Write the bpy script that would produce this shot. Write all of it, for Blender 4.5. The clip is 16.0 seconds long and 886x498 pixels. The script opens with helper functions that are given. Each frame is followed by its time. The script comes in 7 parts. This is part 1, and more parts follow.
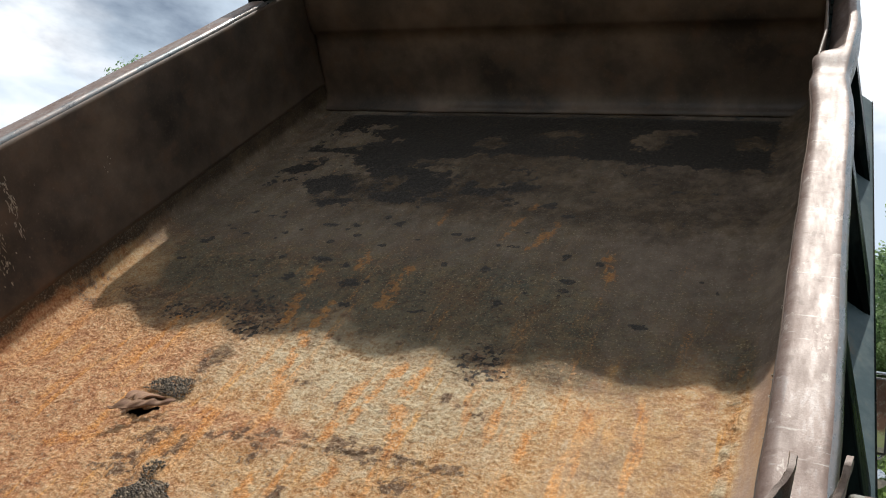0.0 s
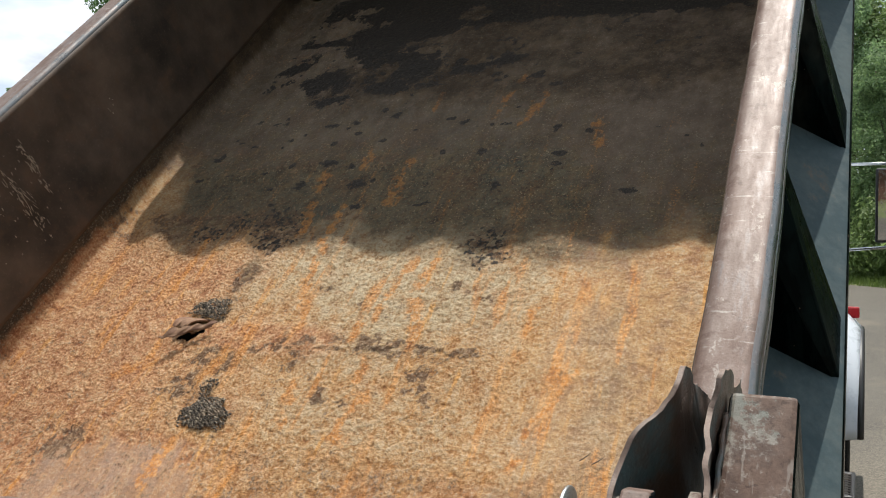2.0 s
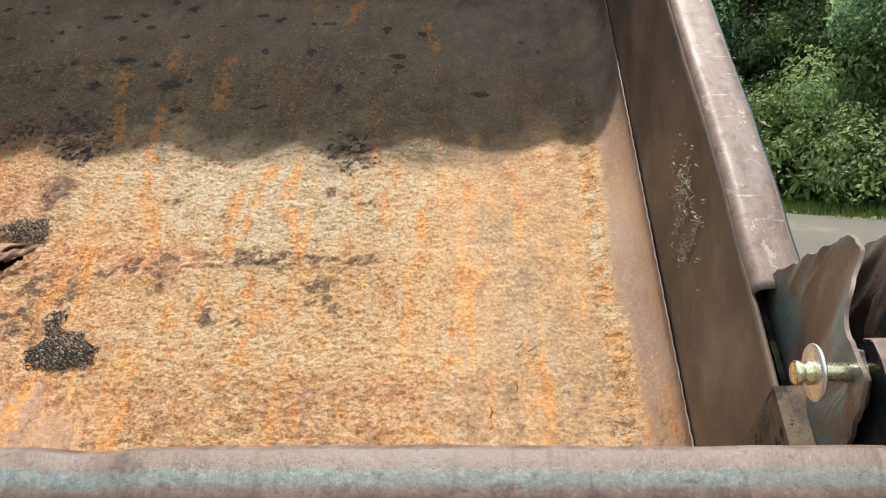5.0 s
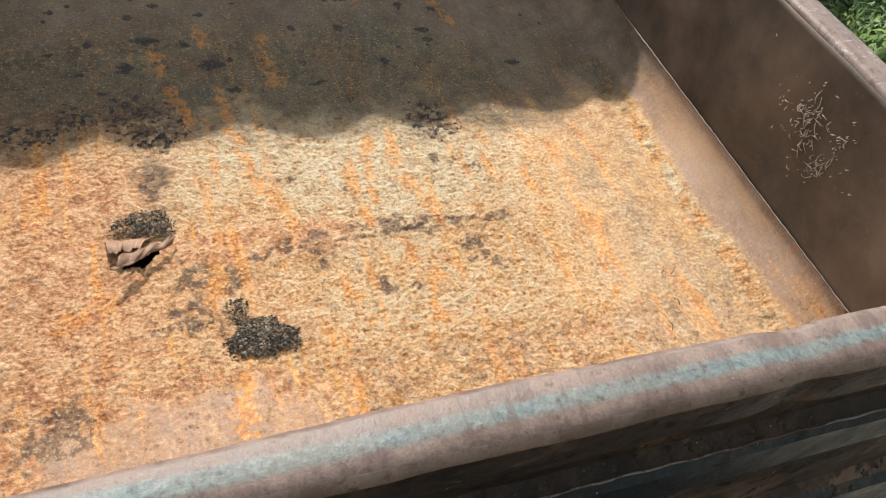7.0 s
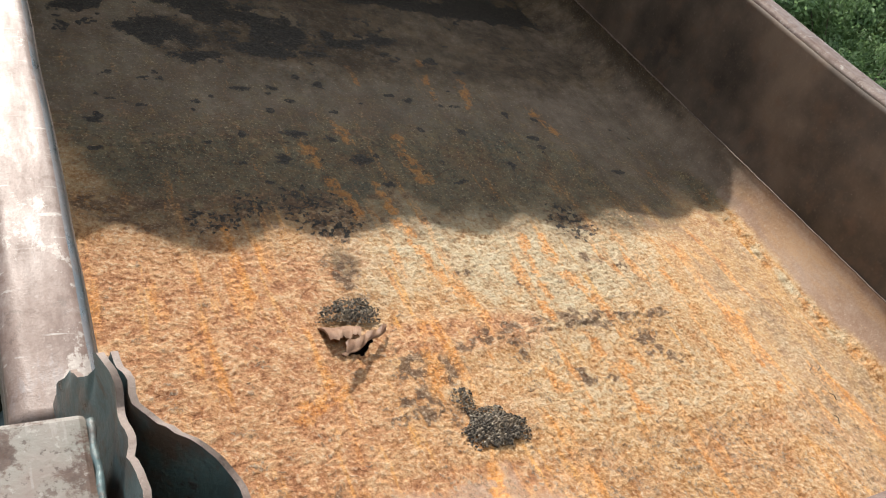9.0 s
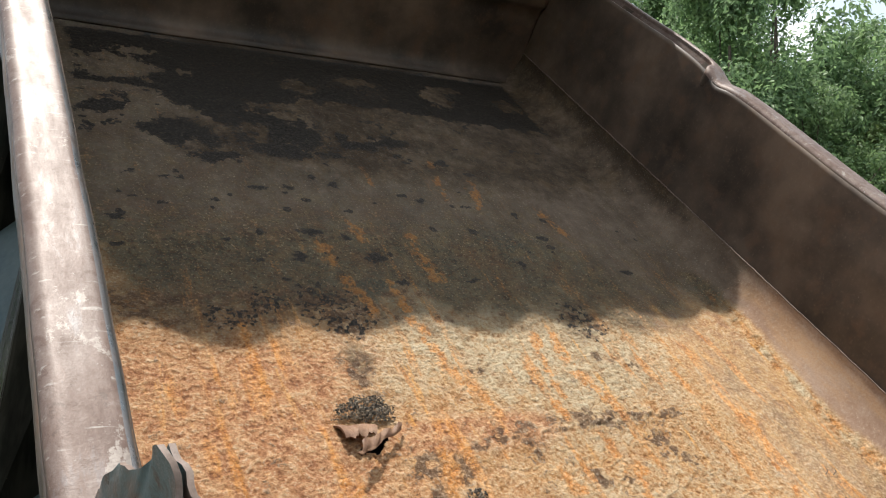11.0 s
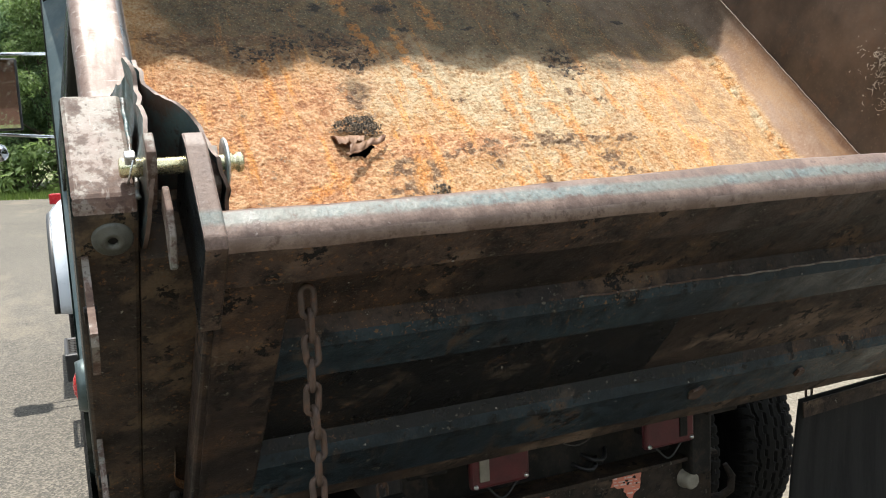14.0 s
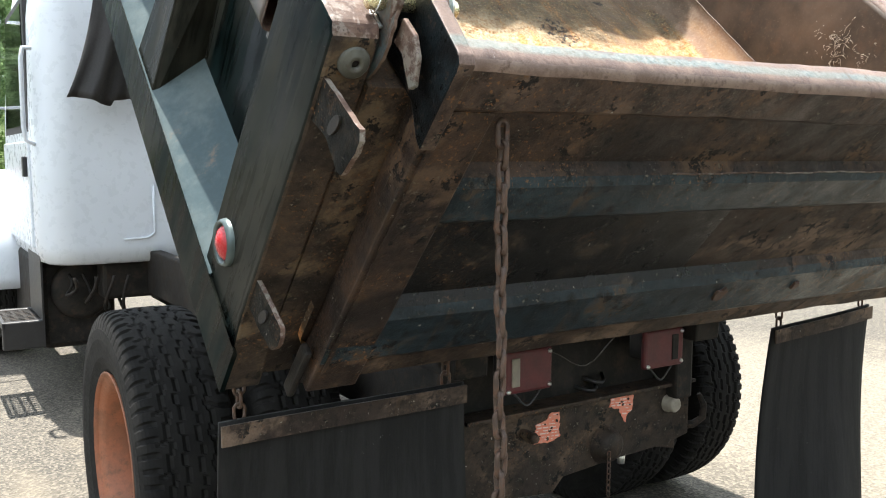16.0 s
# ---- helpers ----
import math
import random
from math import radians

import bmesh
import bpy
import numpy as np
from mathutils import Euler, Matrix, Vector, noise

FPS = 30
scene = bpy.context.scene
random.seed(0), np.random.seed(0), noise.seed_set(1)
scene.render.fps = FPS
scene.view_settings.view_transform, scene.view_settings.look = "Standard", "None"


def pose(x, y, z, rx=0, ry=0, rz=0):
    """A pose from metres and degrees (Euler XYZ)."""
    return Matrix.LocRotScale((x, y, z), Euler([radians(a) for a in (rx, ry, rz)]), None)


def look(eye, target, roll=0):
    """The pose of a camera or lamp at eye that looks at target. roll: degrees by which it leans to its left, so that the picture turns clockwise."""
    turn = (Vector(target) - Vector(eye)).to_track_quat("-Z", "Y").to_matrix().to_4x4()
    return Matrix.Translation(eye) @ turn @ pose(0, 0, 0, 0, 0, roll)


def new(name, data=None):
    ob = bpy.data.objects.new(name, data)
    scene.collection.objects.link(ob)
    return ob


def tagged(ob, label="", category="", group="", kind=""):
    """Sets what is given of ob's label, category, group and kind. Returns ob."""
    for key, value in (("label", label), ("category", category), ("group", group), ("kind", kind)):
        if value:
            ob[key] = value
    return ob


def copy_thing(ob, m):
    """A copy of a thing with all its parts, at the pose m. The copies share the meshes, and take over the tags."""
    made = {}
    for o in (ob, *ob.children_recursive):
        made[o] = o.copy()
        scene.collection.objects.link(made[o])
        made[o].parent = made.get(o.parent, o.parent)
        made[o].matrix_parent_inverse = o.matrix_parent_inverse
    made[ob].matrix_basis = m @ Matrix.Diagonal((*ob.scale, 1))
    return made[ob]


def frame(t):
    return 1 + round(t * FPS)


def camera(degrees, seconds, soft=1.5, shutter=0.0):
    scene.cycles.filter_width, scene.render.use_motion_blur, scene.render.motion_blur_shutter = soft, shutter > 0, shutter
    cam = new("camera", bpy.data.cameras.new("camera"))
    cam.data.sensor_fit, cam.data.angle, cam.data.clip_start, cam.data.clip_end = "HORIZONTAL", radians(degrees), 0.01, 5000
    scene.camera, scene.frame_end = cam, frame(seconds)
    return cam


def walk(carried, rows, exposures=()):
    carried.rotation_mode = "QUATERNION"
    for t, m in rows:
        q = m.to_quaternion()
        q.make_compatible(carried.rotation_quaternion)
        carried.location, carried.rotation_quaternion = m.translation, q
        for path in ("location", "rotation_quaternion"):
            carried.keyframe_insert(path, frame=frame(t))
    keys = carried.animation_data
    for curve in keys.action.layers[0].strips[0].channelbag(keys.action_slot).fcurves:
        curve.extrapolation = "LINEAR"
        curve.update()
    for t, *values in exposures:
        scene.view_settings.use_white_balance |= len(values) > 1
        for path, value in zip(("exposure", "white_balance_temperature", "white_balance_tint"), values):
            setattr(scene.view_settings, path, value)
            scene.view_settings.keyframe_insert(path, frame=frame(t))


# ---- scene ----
cam = camera(54.8, 16.0, 1.1)
PATH = [
    (0, (1.045, -1.06, 1.821), (0.24, 0.743, 2.141), 9.0),
    (0.5, (1.106, -1.119, 1.823), (0.194, 0.638, 2.11), 9.1),
    (1, (1.19, -1.111, 1.856), (0.154, 0.591, 2.032), 7.6),
    (1.5, (1.202, -1.13, 1.909), (0.227, 0.616, 1.958), 3.8),
    (2, (1.19, -1.149, 1.953), (0.315, 0.649, 1.897), -0.1),
    (2.5, (1.194, -1.152, 1.97), (0.361, 0.657, 1.796), -0.3),
    (3, (1.167, -1.141, 1.96), (0.363, 0.676, 1.736), 1.7),
    (3.5, (1.133, -1.13, 1.948), (0.396, 0.715, 1.716), 3.6),
    (3.7, (1.095, -1.148, 1.942), (0.433, 0.724, 1.699), 3.5),
    (5.8, (0.172, -1.285, 1.908), (0.519, 0.667, 1.645), -1.4),
    (6, (0.06, -1.274, 1.899), (0.5, 0.661, 1.647), -1.3),
    (6.5, (-0.211, -1.199, 1.902), (0.379, 0.696, 1.656), -2.6),
    (7, (-0.476, -1.222, 1.9), (0.237, 0.621, 1.596), -4.4),
    (7.5, (-0.714, -1.169, 1.889), (0.118, 0.622, 1.578), -3.6),
    (8, (-0.968, -1.084, 1.886), (-0.067, 0.687, 1.664), -3.6),
    (8.5, (-1.124, -1.026, 1.893), (-0.144, 0.709, 1.73), -3.2),
    (9, (-1.133, -0.928, 1.871), (-0.118, 0.795, 1.841), -2.6),
    (9.5, (-1.158, -0.884, 1.864), (-0.165, 0.85, 1.955), -2.6),
    (9.7, (-1.166, -0.872, 1.859), (-0.182, 0.864, 1.992), -2.5),
    (11.8, (-1.198, -0.977, 1.877), (-0.15, 0.714, 2.079), -2.1),
    (12, (-1.214, -0.986, 1.869), (-0.157, 0.705, 2.022), -2.0),
    (12.5, (-1.226, -1.024, 1.842), (-0.187, 0.685, 1.876), -1.5),
    (13, (-1.17, -1.139, 1.823), (-0.23, 0.626, 1.756), -0.7),
    (13.5, (-1.101, -1.262, 1.776), (-0.259, 0.545, 1.611), -1.2),
    (14, (-1.13, -1.437, 1.692), (-0.325, 0.374, 1.426), -2.6),
    (14.5, (-1.148, -1.618, 1.62), (-0.352, 0.183, 1.268), -2.4),
    (15, (-1.193, -1.736, 1.538), (-0.32, 0.038, 1.242), 0.1),
    (15.5, (-1.421, -1.681, 1.485), (-0.42, 0.036, 1.263), 0.6),
    (16, (-1.6, -1.429, 1.463), (-0.533, 0.25, 1.252), 0.1),
]
walk(cam, [(t, look(eye, target, roll)) for t, eye, target, roll in PATH], [(0.0, 0.22), (2.0, 0.25), (3.0, 0.55), (3.5, 0.66), (6.0, 0.78), (7.5, 0.85), (9.0, 0.74), (12.0, 0.52), (12.5, 0.52), (13.2, 0.76), (13.6, 0.97), (14.2, 1.14), (14.6, 1.46), (16.0, 1.76)])

# ---- light ----
SUN_Y, SUN_X, SUN_Z = 0.262, -0.005, 0.965
elevation = math.asin(SUN_Z)
bearing = math.atan2(SUN_X, SUN_Y)
world = bpy.data.worlds.new("sky")
scene.world = world
world.use_nodes = True
wn, wl = world.node_tree.nodes, world.node_tree.links
wn.clear()
w_out = wn.new("ShaderNodeOutputWorld")
w_bg = wn.new("ShaderNodeBackground")
w_sky = wn.new("ShaderNodeTexSky")
w_sky.sky_type = "NISHITA"
w_sky.sun_disc = False
w_sky.sun_elevation, w_sky.sun_rotation = elevation, bearing
w_sky.air_density, w_sky.dust_density, w_sky.ozone_density = 1.0, 1.5, 1.0
w_co = wn.new("ShaderNodeTexCoord")
w_map = wn.new("ShaderNodeMapping")
w_map.inputs["Scale"].default_value = (1.0, 1.0, 2.4)
w_map.inputs["Location"].default_value = (1.7, 0.6, 0.2)
w_noise = wn.new("ShaderNodeTexNoise")
w_noise.inputs["Scale"].default_value = 2.3
w_noise.inputs["Detail"].default_value = 8
w_noise.inputs["Roughness"].default_value = 0.56
w_ramp = wn.new("ShaderNodeValToRGB")
w_ramp.color_ramp.elements[0].position, w_ramp.color_ramp.elements[1].position = 0.28, 0.46
w_mix = wn.new("ShaderNodeMix")
w_mix.data_type = "RGBA"
w_grey = wn.new("ShaderNodeTexNoise")
w_grey.inputs["Scale"].default_value = 4.1
w_grey.inputs["Detail"].default_value = 5
w_cloud = wn.new("ShaderNodeValToRGB")
w_cloud.color_ramp.elements[0].position, w_cloud.color_ramp.elements[1].position = 0.46, 0.64
w_cloud.color_ramp.elements[0].color = (13.6, 16.0, 18.6, 1)
w_cloud.color_ramp.elements[1].color = (26.0, 26.4, 27.0, 1)
wl.new(w_co.outputs["Generated"], w_map.inputs["Vector"])
wl.new(w_map.outputs["Vector"], w_noise.inputs["Vector"])
wl.new(w_map.outputs["Vector"], w_grey.inputs["Vector"])
wl.new(w_noise.outputs["Fac"], w_ramp.inputs["Fac"])
wl.new(w_grey.outputs["Fac"], w_cloud.inputs["Fac"])
wl.new(w_ramp.outputs["Color"], w_mix.inputs["Factor"])
wl.new(w_sky.outputs["Color"], w_mix.inputs["A"])
wl.new(w_cloud.outputs["Color"], w_mix.inputs["B"])
wl.new(w_mix.outputs["Result"], w_bg.inputs["Color"])
w_bg.inputs["Strength"].default_value = 0.0445
wl.new(w_bg.outputs["Background"], w_out.inputs["Surface"])
sun = new("sun", bpy.data.lights.new("sun", "SUN"))
sun.data.energy, sun.data.angle, sun.data.color = 5.0, radians(0.55), (1.0, 0.955, 0.88)
sun.matrix_world = look((SUN_X * 30, SUN_Y * 30, SUN_Z * 30), (0, 0, 0))


# ---- materials ----
def nodes_of(name):
    m = bpy.data.materials.new(name)
    m.use_nodes = True
    return m, m.node_tree.nodes, m.node_tree.links, m.node_tree.nodes["Principled BSDF"]


def tex_noise(n, l, co, scale, detail=4.0, rough=0.55, stretch=None):
    t = n.new("ShaderNodeTexNoise")
    t.inputs["Scale"].default_value, t.inputs["Detail"].default_value, t.inputs["Roughness"].default_value = scale, detail, rough
    if stretch:
        mp = n.new("ShaderNodeMapping")
        mp.inputs["Scale"].default_value = stretch
        l.new(co, mp.inputs["Vector"])
        co = mp.outputs["Vector"]
    l.new(co, t.inputs["Vector"])
    return t.outputs["Fac"]


def ramp(n, l, fac, stops):
    r = n.new("ShaderNodeValToRGB")
    e = r.color_ramp.elements
    while len(e) < len(stops):
        e.new(0.5)
    for k, (p, c) in enumerate(stops):
        e[k].position = p
        e[k].color = (*c, 1) if len(c) == 3 else c
    l.new(fac, r.inputs["Fac"])
    return r.outputs["Color"]


def grey(n, l, fac, lo, hi, a=0.0, b=1.0):
    r = n.new("ShaderNodeMapRange")
    r.inputs["From Min"].default_value, r.inputs["From Max"].default_value = lo, hi
    r.inputs["To Min"].default_value, r.inputs["To Max"].default_value = a, b
    l.new(fac, r.inputs["Value"])
    return r.outputs["Result"]


def mixed(n, l, fac, a, b):
    m = n.new("ShaderNodeMix")
    m.data_type = "RGBA"
    for key, v in (("Factor", fac), ("A", a), ("B", b)):
        if isinstance(v, (int, float)):
            m.inputs[key].default_value = v
        elif isinstance(v, tuple):
            m.inputs[key].default_value = (*v, 1)
        else:
            l.new(v, m.inputs[key])
    return m.outputs["Result"]


def calc(n, l, op, a, b):
    m = n.new("ShaderNodeMath")
    m.operation = op
    m.use_clamp = op in ("ADD", "SUBTRACT")
    for k, v in enumerate((a, b)):
        if isinstance(v, (int, float)):
            m.inputs[k].default_value = v
        else:
            l.new(v, m.inputs[k])
    return m.outputs[0]


def bumped(n, l, bs, height, strength, distance):
    b = n.new("ShaderNodeBump")
    b.inputs["Strength"].default_value, b.inputs["Distance"].default_value = strength, distance
    l.new(height, b.inputs["Height"])
    l.new(b.outputs["Normal"], bs.inputs["Normal"])


def worn(name, main, second, rust, rough=0.55, metal=0.0, amount=0.5, scale=9.0, bump=0.4, dirt=(0.05, 0.035, 0.025), dirt_amount=0.45, streak=None, sharp=0.45):
    """Painted or unpainted metal with a second tone, rust spots, dirt and fine relief."""
    m, n, l, bs = nodes_of(name)
    co = n.new("ShaderNodeTexCoord").outputs["Object"]
    big = tex_noise(n, l, co, scale * 0.7, 9, 0.72, streak)
    mid = tex_noise(n, l, co, scale * 2.3, 9, 0.76, streak)
    fine = tex_noise(n, l, co, scale * 17, 3, 0.6)
    speck = tex_noise(n, l, co, scale * 6.5, 6, 0.7)
    blend = calc(n, l, "ADD", calc(n, l, "MULTIPLY", big, 0.6), calc(n, l, "MULTIPLY", mid, 0.4))
    c = mixed(n, l, grey(n, l, blend, 0.5 - 0.1 * sharp, 0.5 + 0.1 * sharp), main, second)
    edge = 0.66 - 0.16 * amount
    c = mixed(n, l, grey(n, l, mid, edge - 0.10 * sharp, edge + 0.14 * sharp, 0, 0.85), c, rust)
    edge = 0.77 - 0.21 * dirt_amount
    c = mixed(n, l, grey(n, l, speck, edge - 0.05 * sharp, edge + 0.06 * sharp, 0, 0.85), c, dirt)
    c = mixed(n, l, grey(n, l, fine, 0.3, 0.7, 0.0, 0.16), c, (0.02, 0.017, 0.014))
    l.new(c, bs.inputs["Base Color"])
    l.new(grey(n, l, mid, 0.3, 0.7, rough - 0.12, min(1, rough + 0.16)), bs.inputs["Roughness"])
    bs.inputs["Metallic"].default_value = metal
    bumped(n, l, bs, calc(n, l, "ADD", calc(n, l, "MULTIPLY", mid, 0.7), calc(n, l, "MULTIPLY", fine, 0.35)), bump, 0.004)
    return m


def plain(name, colour, rough=0.5, metal=0.0, vary=0.25, scale=20.0, bump=0.15, second=None):
    m, n, l, bs = nodes_of(name)
    co = n.new("ShaderNodeTexCoord").outputs["Object"]
    a = tex_noise(n, l, co, scale, 5, 0.6)
    b = tex_noise(n, l, co, scale * 7, 3, 0.6)
    dark = second or tuple(v * (1 - vary) for v in colour)
    l.new(mixed(n, l, grey(n, l, a, 0.35, 0.65), colour, dark), bs.inputs["Base Color"])
    l.new(grey(n, l, b, 0.3, 0.7, rough - 0.06, rough + 0.1), bs.inputs["Roughness"])
    bs.inputs["Metallic"].default_value = metal
    if bump:
        bumped(n, l, bs, calc(n, l, "ADD", calc(n, l, "MULTIPLY", a, 0.6), calc(n, l, "MULTIPLY", b, 0.4)), bump, 0.003)
    return m


def make_floor_material():
    """Crumbly crusted steel: the stain and painted shade layers come from the mesh's own attributes."""
    m, n, l, bs = nodes_of("crusted_steel")
    co = n.new("ShaderNodeTexCoord").outputs["Object"]

    def layers(name):
        at = n.new("ShaderNodeAttribute")
        at.attribute_name = name
        sep = n.new("ShaderNodeSeparateColor")
        l.new(at.outputs["Color"], sep.inputs["Color"])
        return sep.outputs["Red"], sep.outputs["Green"], sep.outputs["Blue"]

    def single(name):
        at = n.new("ShaderNodeAttribute")
        at.attribute_name = name
        return at.outputs["Fac"]

    def jitter(v, by, k):
        s = n.new("ShaderNodeMath")
        s.operation = "MULTIPLY_ADD"
        l.new(by, s.inputs[0])
        s.inputs[1].default_value, s.inputs[2].default_value = k, -0.5 * k
        return calc(n, l, "ADD", v, s.outputs[0])

    tar, rust, bare_shade = layers("stain")
    red, yellow, grime_shade = layers("tone")
    brown, pale, slate = layers("spot")
    crust, lift = single("crust"), single("lift")
    streaks = tex_noise(n, l, co, 9, 6, 0.65, (1.0, 0.22, 1.0))
    runs = tex_noise(n, l, co, 46, 5, 0.62, (1.0, 0.12, 1.0))
    patch = tex_noise(n, l, co, 8, 9, 0.72, (1.0, 0.7, 1.0))
    mid = tex_noise(n, l, co, 24, 7, 0.70)
    lump = tex_noise(n, l, co, 125, 5, 0.66)
    fine = tex_noise(n, l, co, 420, 3, 0.6)
    speck = tex_noise(n, l, co, 150, 5, 0.7)
    crumb = tex_noise(n, l, co, 78, 7, 0.7)
    # raised crumbs are paler, the pits between them darker and rust brown
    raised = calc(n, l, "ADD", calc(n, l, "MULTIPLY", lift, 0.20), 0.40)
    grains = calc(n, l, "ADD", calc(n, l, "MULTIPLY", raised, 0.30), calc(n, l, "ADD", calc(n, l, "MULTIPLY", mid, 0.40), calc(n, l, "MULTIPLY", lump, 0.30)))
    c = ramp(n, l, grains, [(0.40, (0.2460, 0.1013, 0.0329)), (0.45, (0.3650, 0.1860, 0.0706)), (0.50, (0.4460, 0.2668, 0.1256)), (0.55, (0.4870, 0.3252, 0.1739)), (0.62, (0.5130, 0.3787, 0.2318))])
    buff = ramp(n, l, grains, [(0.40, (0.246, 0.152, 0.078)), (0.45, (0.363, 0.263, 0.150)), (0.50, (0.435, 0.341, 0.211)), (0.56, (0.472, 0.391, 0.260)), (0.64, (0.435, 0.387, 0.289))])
    c = mixed(n, l, grey(n, l, jitter(jitter(pale, patch, 1.8), mid, 0.8), 0.28, 0.75, 0, 0.9), c, buff)
    c = mixed(n, l, grey(n, l, patch, 0.54, 0.64, 0, 0.40), c, ramp(n, l, grains, [(0.42, (0.240, 0.097, 0.036)), (0.52, (0.384, 0.187, 0.076)), (0.60, (0.480, 0.281, 0.135))]))
    c = mixed(n, l, grey(n, l, jitter(jitter(red, mid, 0.9), patch, 1.5), 0.22, 0.85, 0, 0.88), c, ramp(n, l, grains, [(0.40, (0.1875, 0.0711, 0.0310)), (0.46, (0.3317, 0.1435, 0.0665)), (0.52, (0.4484, 0.2347, 0.1139)), (0.60, (0.5377, 0.3487, 0.1937))]))
    gold = mixed(n, l, grey(n, l, streaks, 0.40, 0.60), ramp(n, l, grains, [(0.42, (0.289, 0.150, 0.055)), (0.50, (0.390, 0.235, 0.103)), (0.60, (0.447, 0.301, 0.158))]), ramp(n, l, grains, [(0.42, (0.275, 0.178, 0.100)), (0.50, (0.383, 0.270, 0.162)), (0.60, (0.433, 0.332, 0.228))]))
    gold = mixed(n, l, grey(n, l, patch, 0.50, 0.62, 0, 0.5), gold, ramp(n, l, grains, [(0.42, (0.255, 0.132, 0.053)), (0.58, (0.391, 0.228, 0.101))]))
    gold = mixed(n, l, grey(n, l, runs, 0.52, 0.62, 0, 0.45), gold, (0.50, 0.270, 0.100))
    smear_map = n.new("ShaderNodeMapping")
    smear_map.inputs["Rotation"].default_value = (0, 0, radians(24))
    l.new(co, smear_map.inputs["Vector"])
    smear = tex_noise(n, l, smear_map.outputs["Vector"], 11, 7, 0.66, (1.0, 0.3, 1.0))
    gold = mixed(n, l, grey(n, l, smear, 0.50, 0.62, 0, 0.7), gold, ramp(n, l, grains, [(0.42, (0.185, 0.125, 0.070)), (0.58, (0.345, 0.255, 0.155))]))
    gold = mixed(n, l, grey(n, l, smear, 0.36, 0.44, 0.6, 0), gold, ramp(n, l, grains, [(0.42, (0.330, 0.165, 0.058)), (0.58, (0.480, 0.290, 0.120))]))
    c = mixed(n, l, grey(n, l, jitter(yellow, mid, 1.0), 0.30, 0.75, 0, 0.9), c, gold)
    ran = calc(n, l, "MULTIPLY", grey(n, l, runs, 0.54, 0.63), grey(n, l, streaks, 0.49, 0.60))
    c = mixed(n, l, calc(n, l, "MULTIPLY", ran, grey(n, l, lump, 0.40, 0.54, 0.3, 0.85)), c, (0.60, 0.285, 0.065))
    # darker grey-brown steel for the forward floor; part of its darkness is painted shade
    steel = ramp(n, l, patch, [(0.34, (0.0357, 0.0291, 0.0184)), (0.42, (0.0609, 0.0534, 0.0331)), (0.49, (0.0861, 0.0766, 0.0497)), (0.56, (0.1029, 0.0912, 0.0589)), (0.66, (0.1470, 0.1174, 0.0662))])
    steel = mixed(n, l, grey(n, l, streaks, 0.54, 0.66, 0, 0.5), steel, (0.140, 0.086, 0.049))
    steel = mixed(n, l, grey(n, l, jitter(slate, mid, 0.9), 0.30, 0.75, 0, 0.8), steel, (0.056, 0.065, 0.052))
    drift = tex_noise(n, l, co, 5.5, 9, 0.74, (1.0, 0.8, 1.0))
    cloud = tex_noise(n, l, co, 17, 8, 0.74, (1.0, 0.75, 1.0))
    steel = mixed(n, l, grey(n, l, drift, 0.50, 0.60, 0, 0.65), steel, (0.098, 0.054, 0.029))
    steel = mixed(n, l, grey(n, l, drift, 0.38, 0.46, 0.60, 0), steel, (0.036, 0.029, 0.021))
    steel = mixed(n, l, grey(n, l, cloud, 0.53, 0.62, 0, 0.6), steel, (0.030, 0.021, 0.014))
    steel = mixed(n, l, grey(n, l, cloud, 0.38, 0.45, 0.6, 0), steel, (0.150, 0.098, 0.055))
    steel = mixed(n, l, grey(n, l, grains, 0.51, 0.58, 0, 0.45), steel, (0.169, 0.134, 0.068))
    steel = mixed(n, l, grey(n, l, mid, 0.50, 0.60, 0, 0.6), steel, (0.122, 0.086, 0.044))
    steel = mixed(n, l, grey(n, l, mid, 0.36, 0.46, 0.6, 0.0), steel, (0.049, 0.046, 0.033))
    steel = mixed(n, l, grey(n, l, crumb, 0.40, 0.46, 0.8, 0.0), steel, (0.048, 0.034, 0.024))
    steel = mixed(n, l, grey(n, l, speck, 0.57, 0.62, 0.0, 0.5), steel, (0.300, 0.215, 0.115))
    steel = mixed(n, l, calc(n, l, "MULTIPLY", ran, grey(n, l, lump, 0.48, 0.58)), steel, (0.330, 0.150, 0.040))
    c = mixed(n, l, grey(n, l, jitter(jitter(bare_shade, patch, 0.9), lump, 0.6), 0.20, 0.85), c, steel)
    smooth_steel = mixed(n, l, grey(n, l, patch, 0.38, 0.62), (0.235, 0.143, 0.095), (0.33, 0.235, 0.175))
    smooth_steel = mixed(n, l, grey(n, l, streaks, 0.50, 0.64, 0, 0.5), smooth_steel, (0.43, 0.25, 0.115))
    smooth_steel = mixed(n, l, grey(n, l, lump, 0.56, 0.64, 0, 0.6), smooth_steel, (0.16, 0.080, 0.043))
    # the smooth corner plate darkens with the same painted shade
    smooth_steel = mixed(n, l, grey(n, l, jitter(bare_shade, mid, 0.8), 0.3, 0.9), smooth_steel, mixed(n, l, grey(n, l, patch, 0.38, 0.62), (0.085, 0.064, 0.047), (0.165, 0.125, 0.090)))
    c = mixed(n, l, grey(n, l, jitter(crust, mid, 0.8), 0.12, 0.5), smooth_steel, c)
    c = mixed(n, l, grey(n, l, jitter(jitter(jitter(brown, crumb, 1.7), lump, 1.6), mid, 0.7), 0.32, 0.55, 0, 0.88), c, ramp(n, l, grains, [(0.40, (0.036, 0.023, 0.015)), (0.50, (0.098, 0.058, 0.034)), (0.60, (0.24, 0.145, 0.080))]))
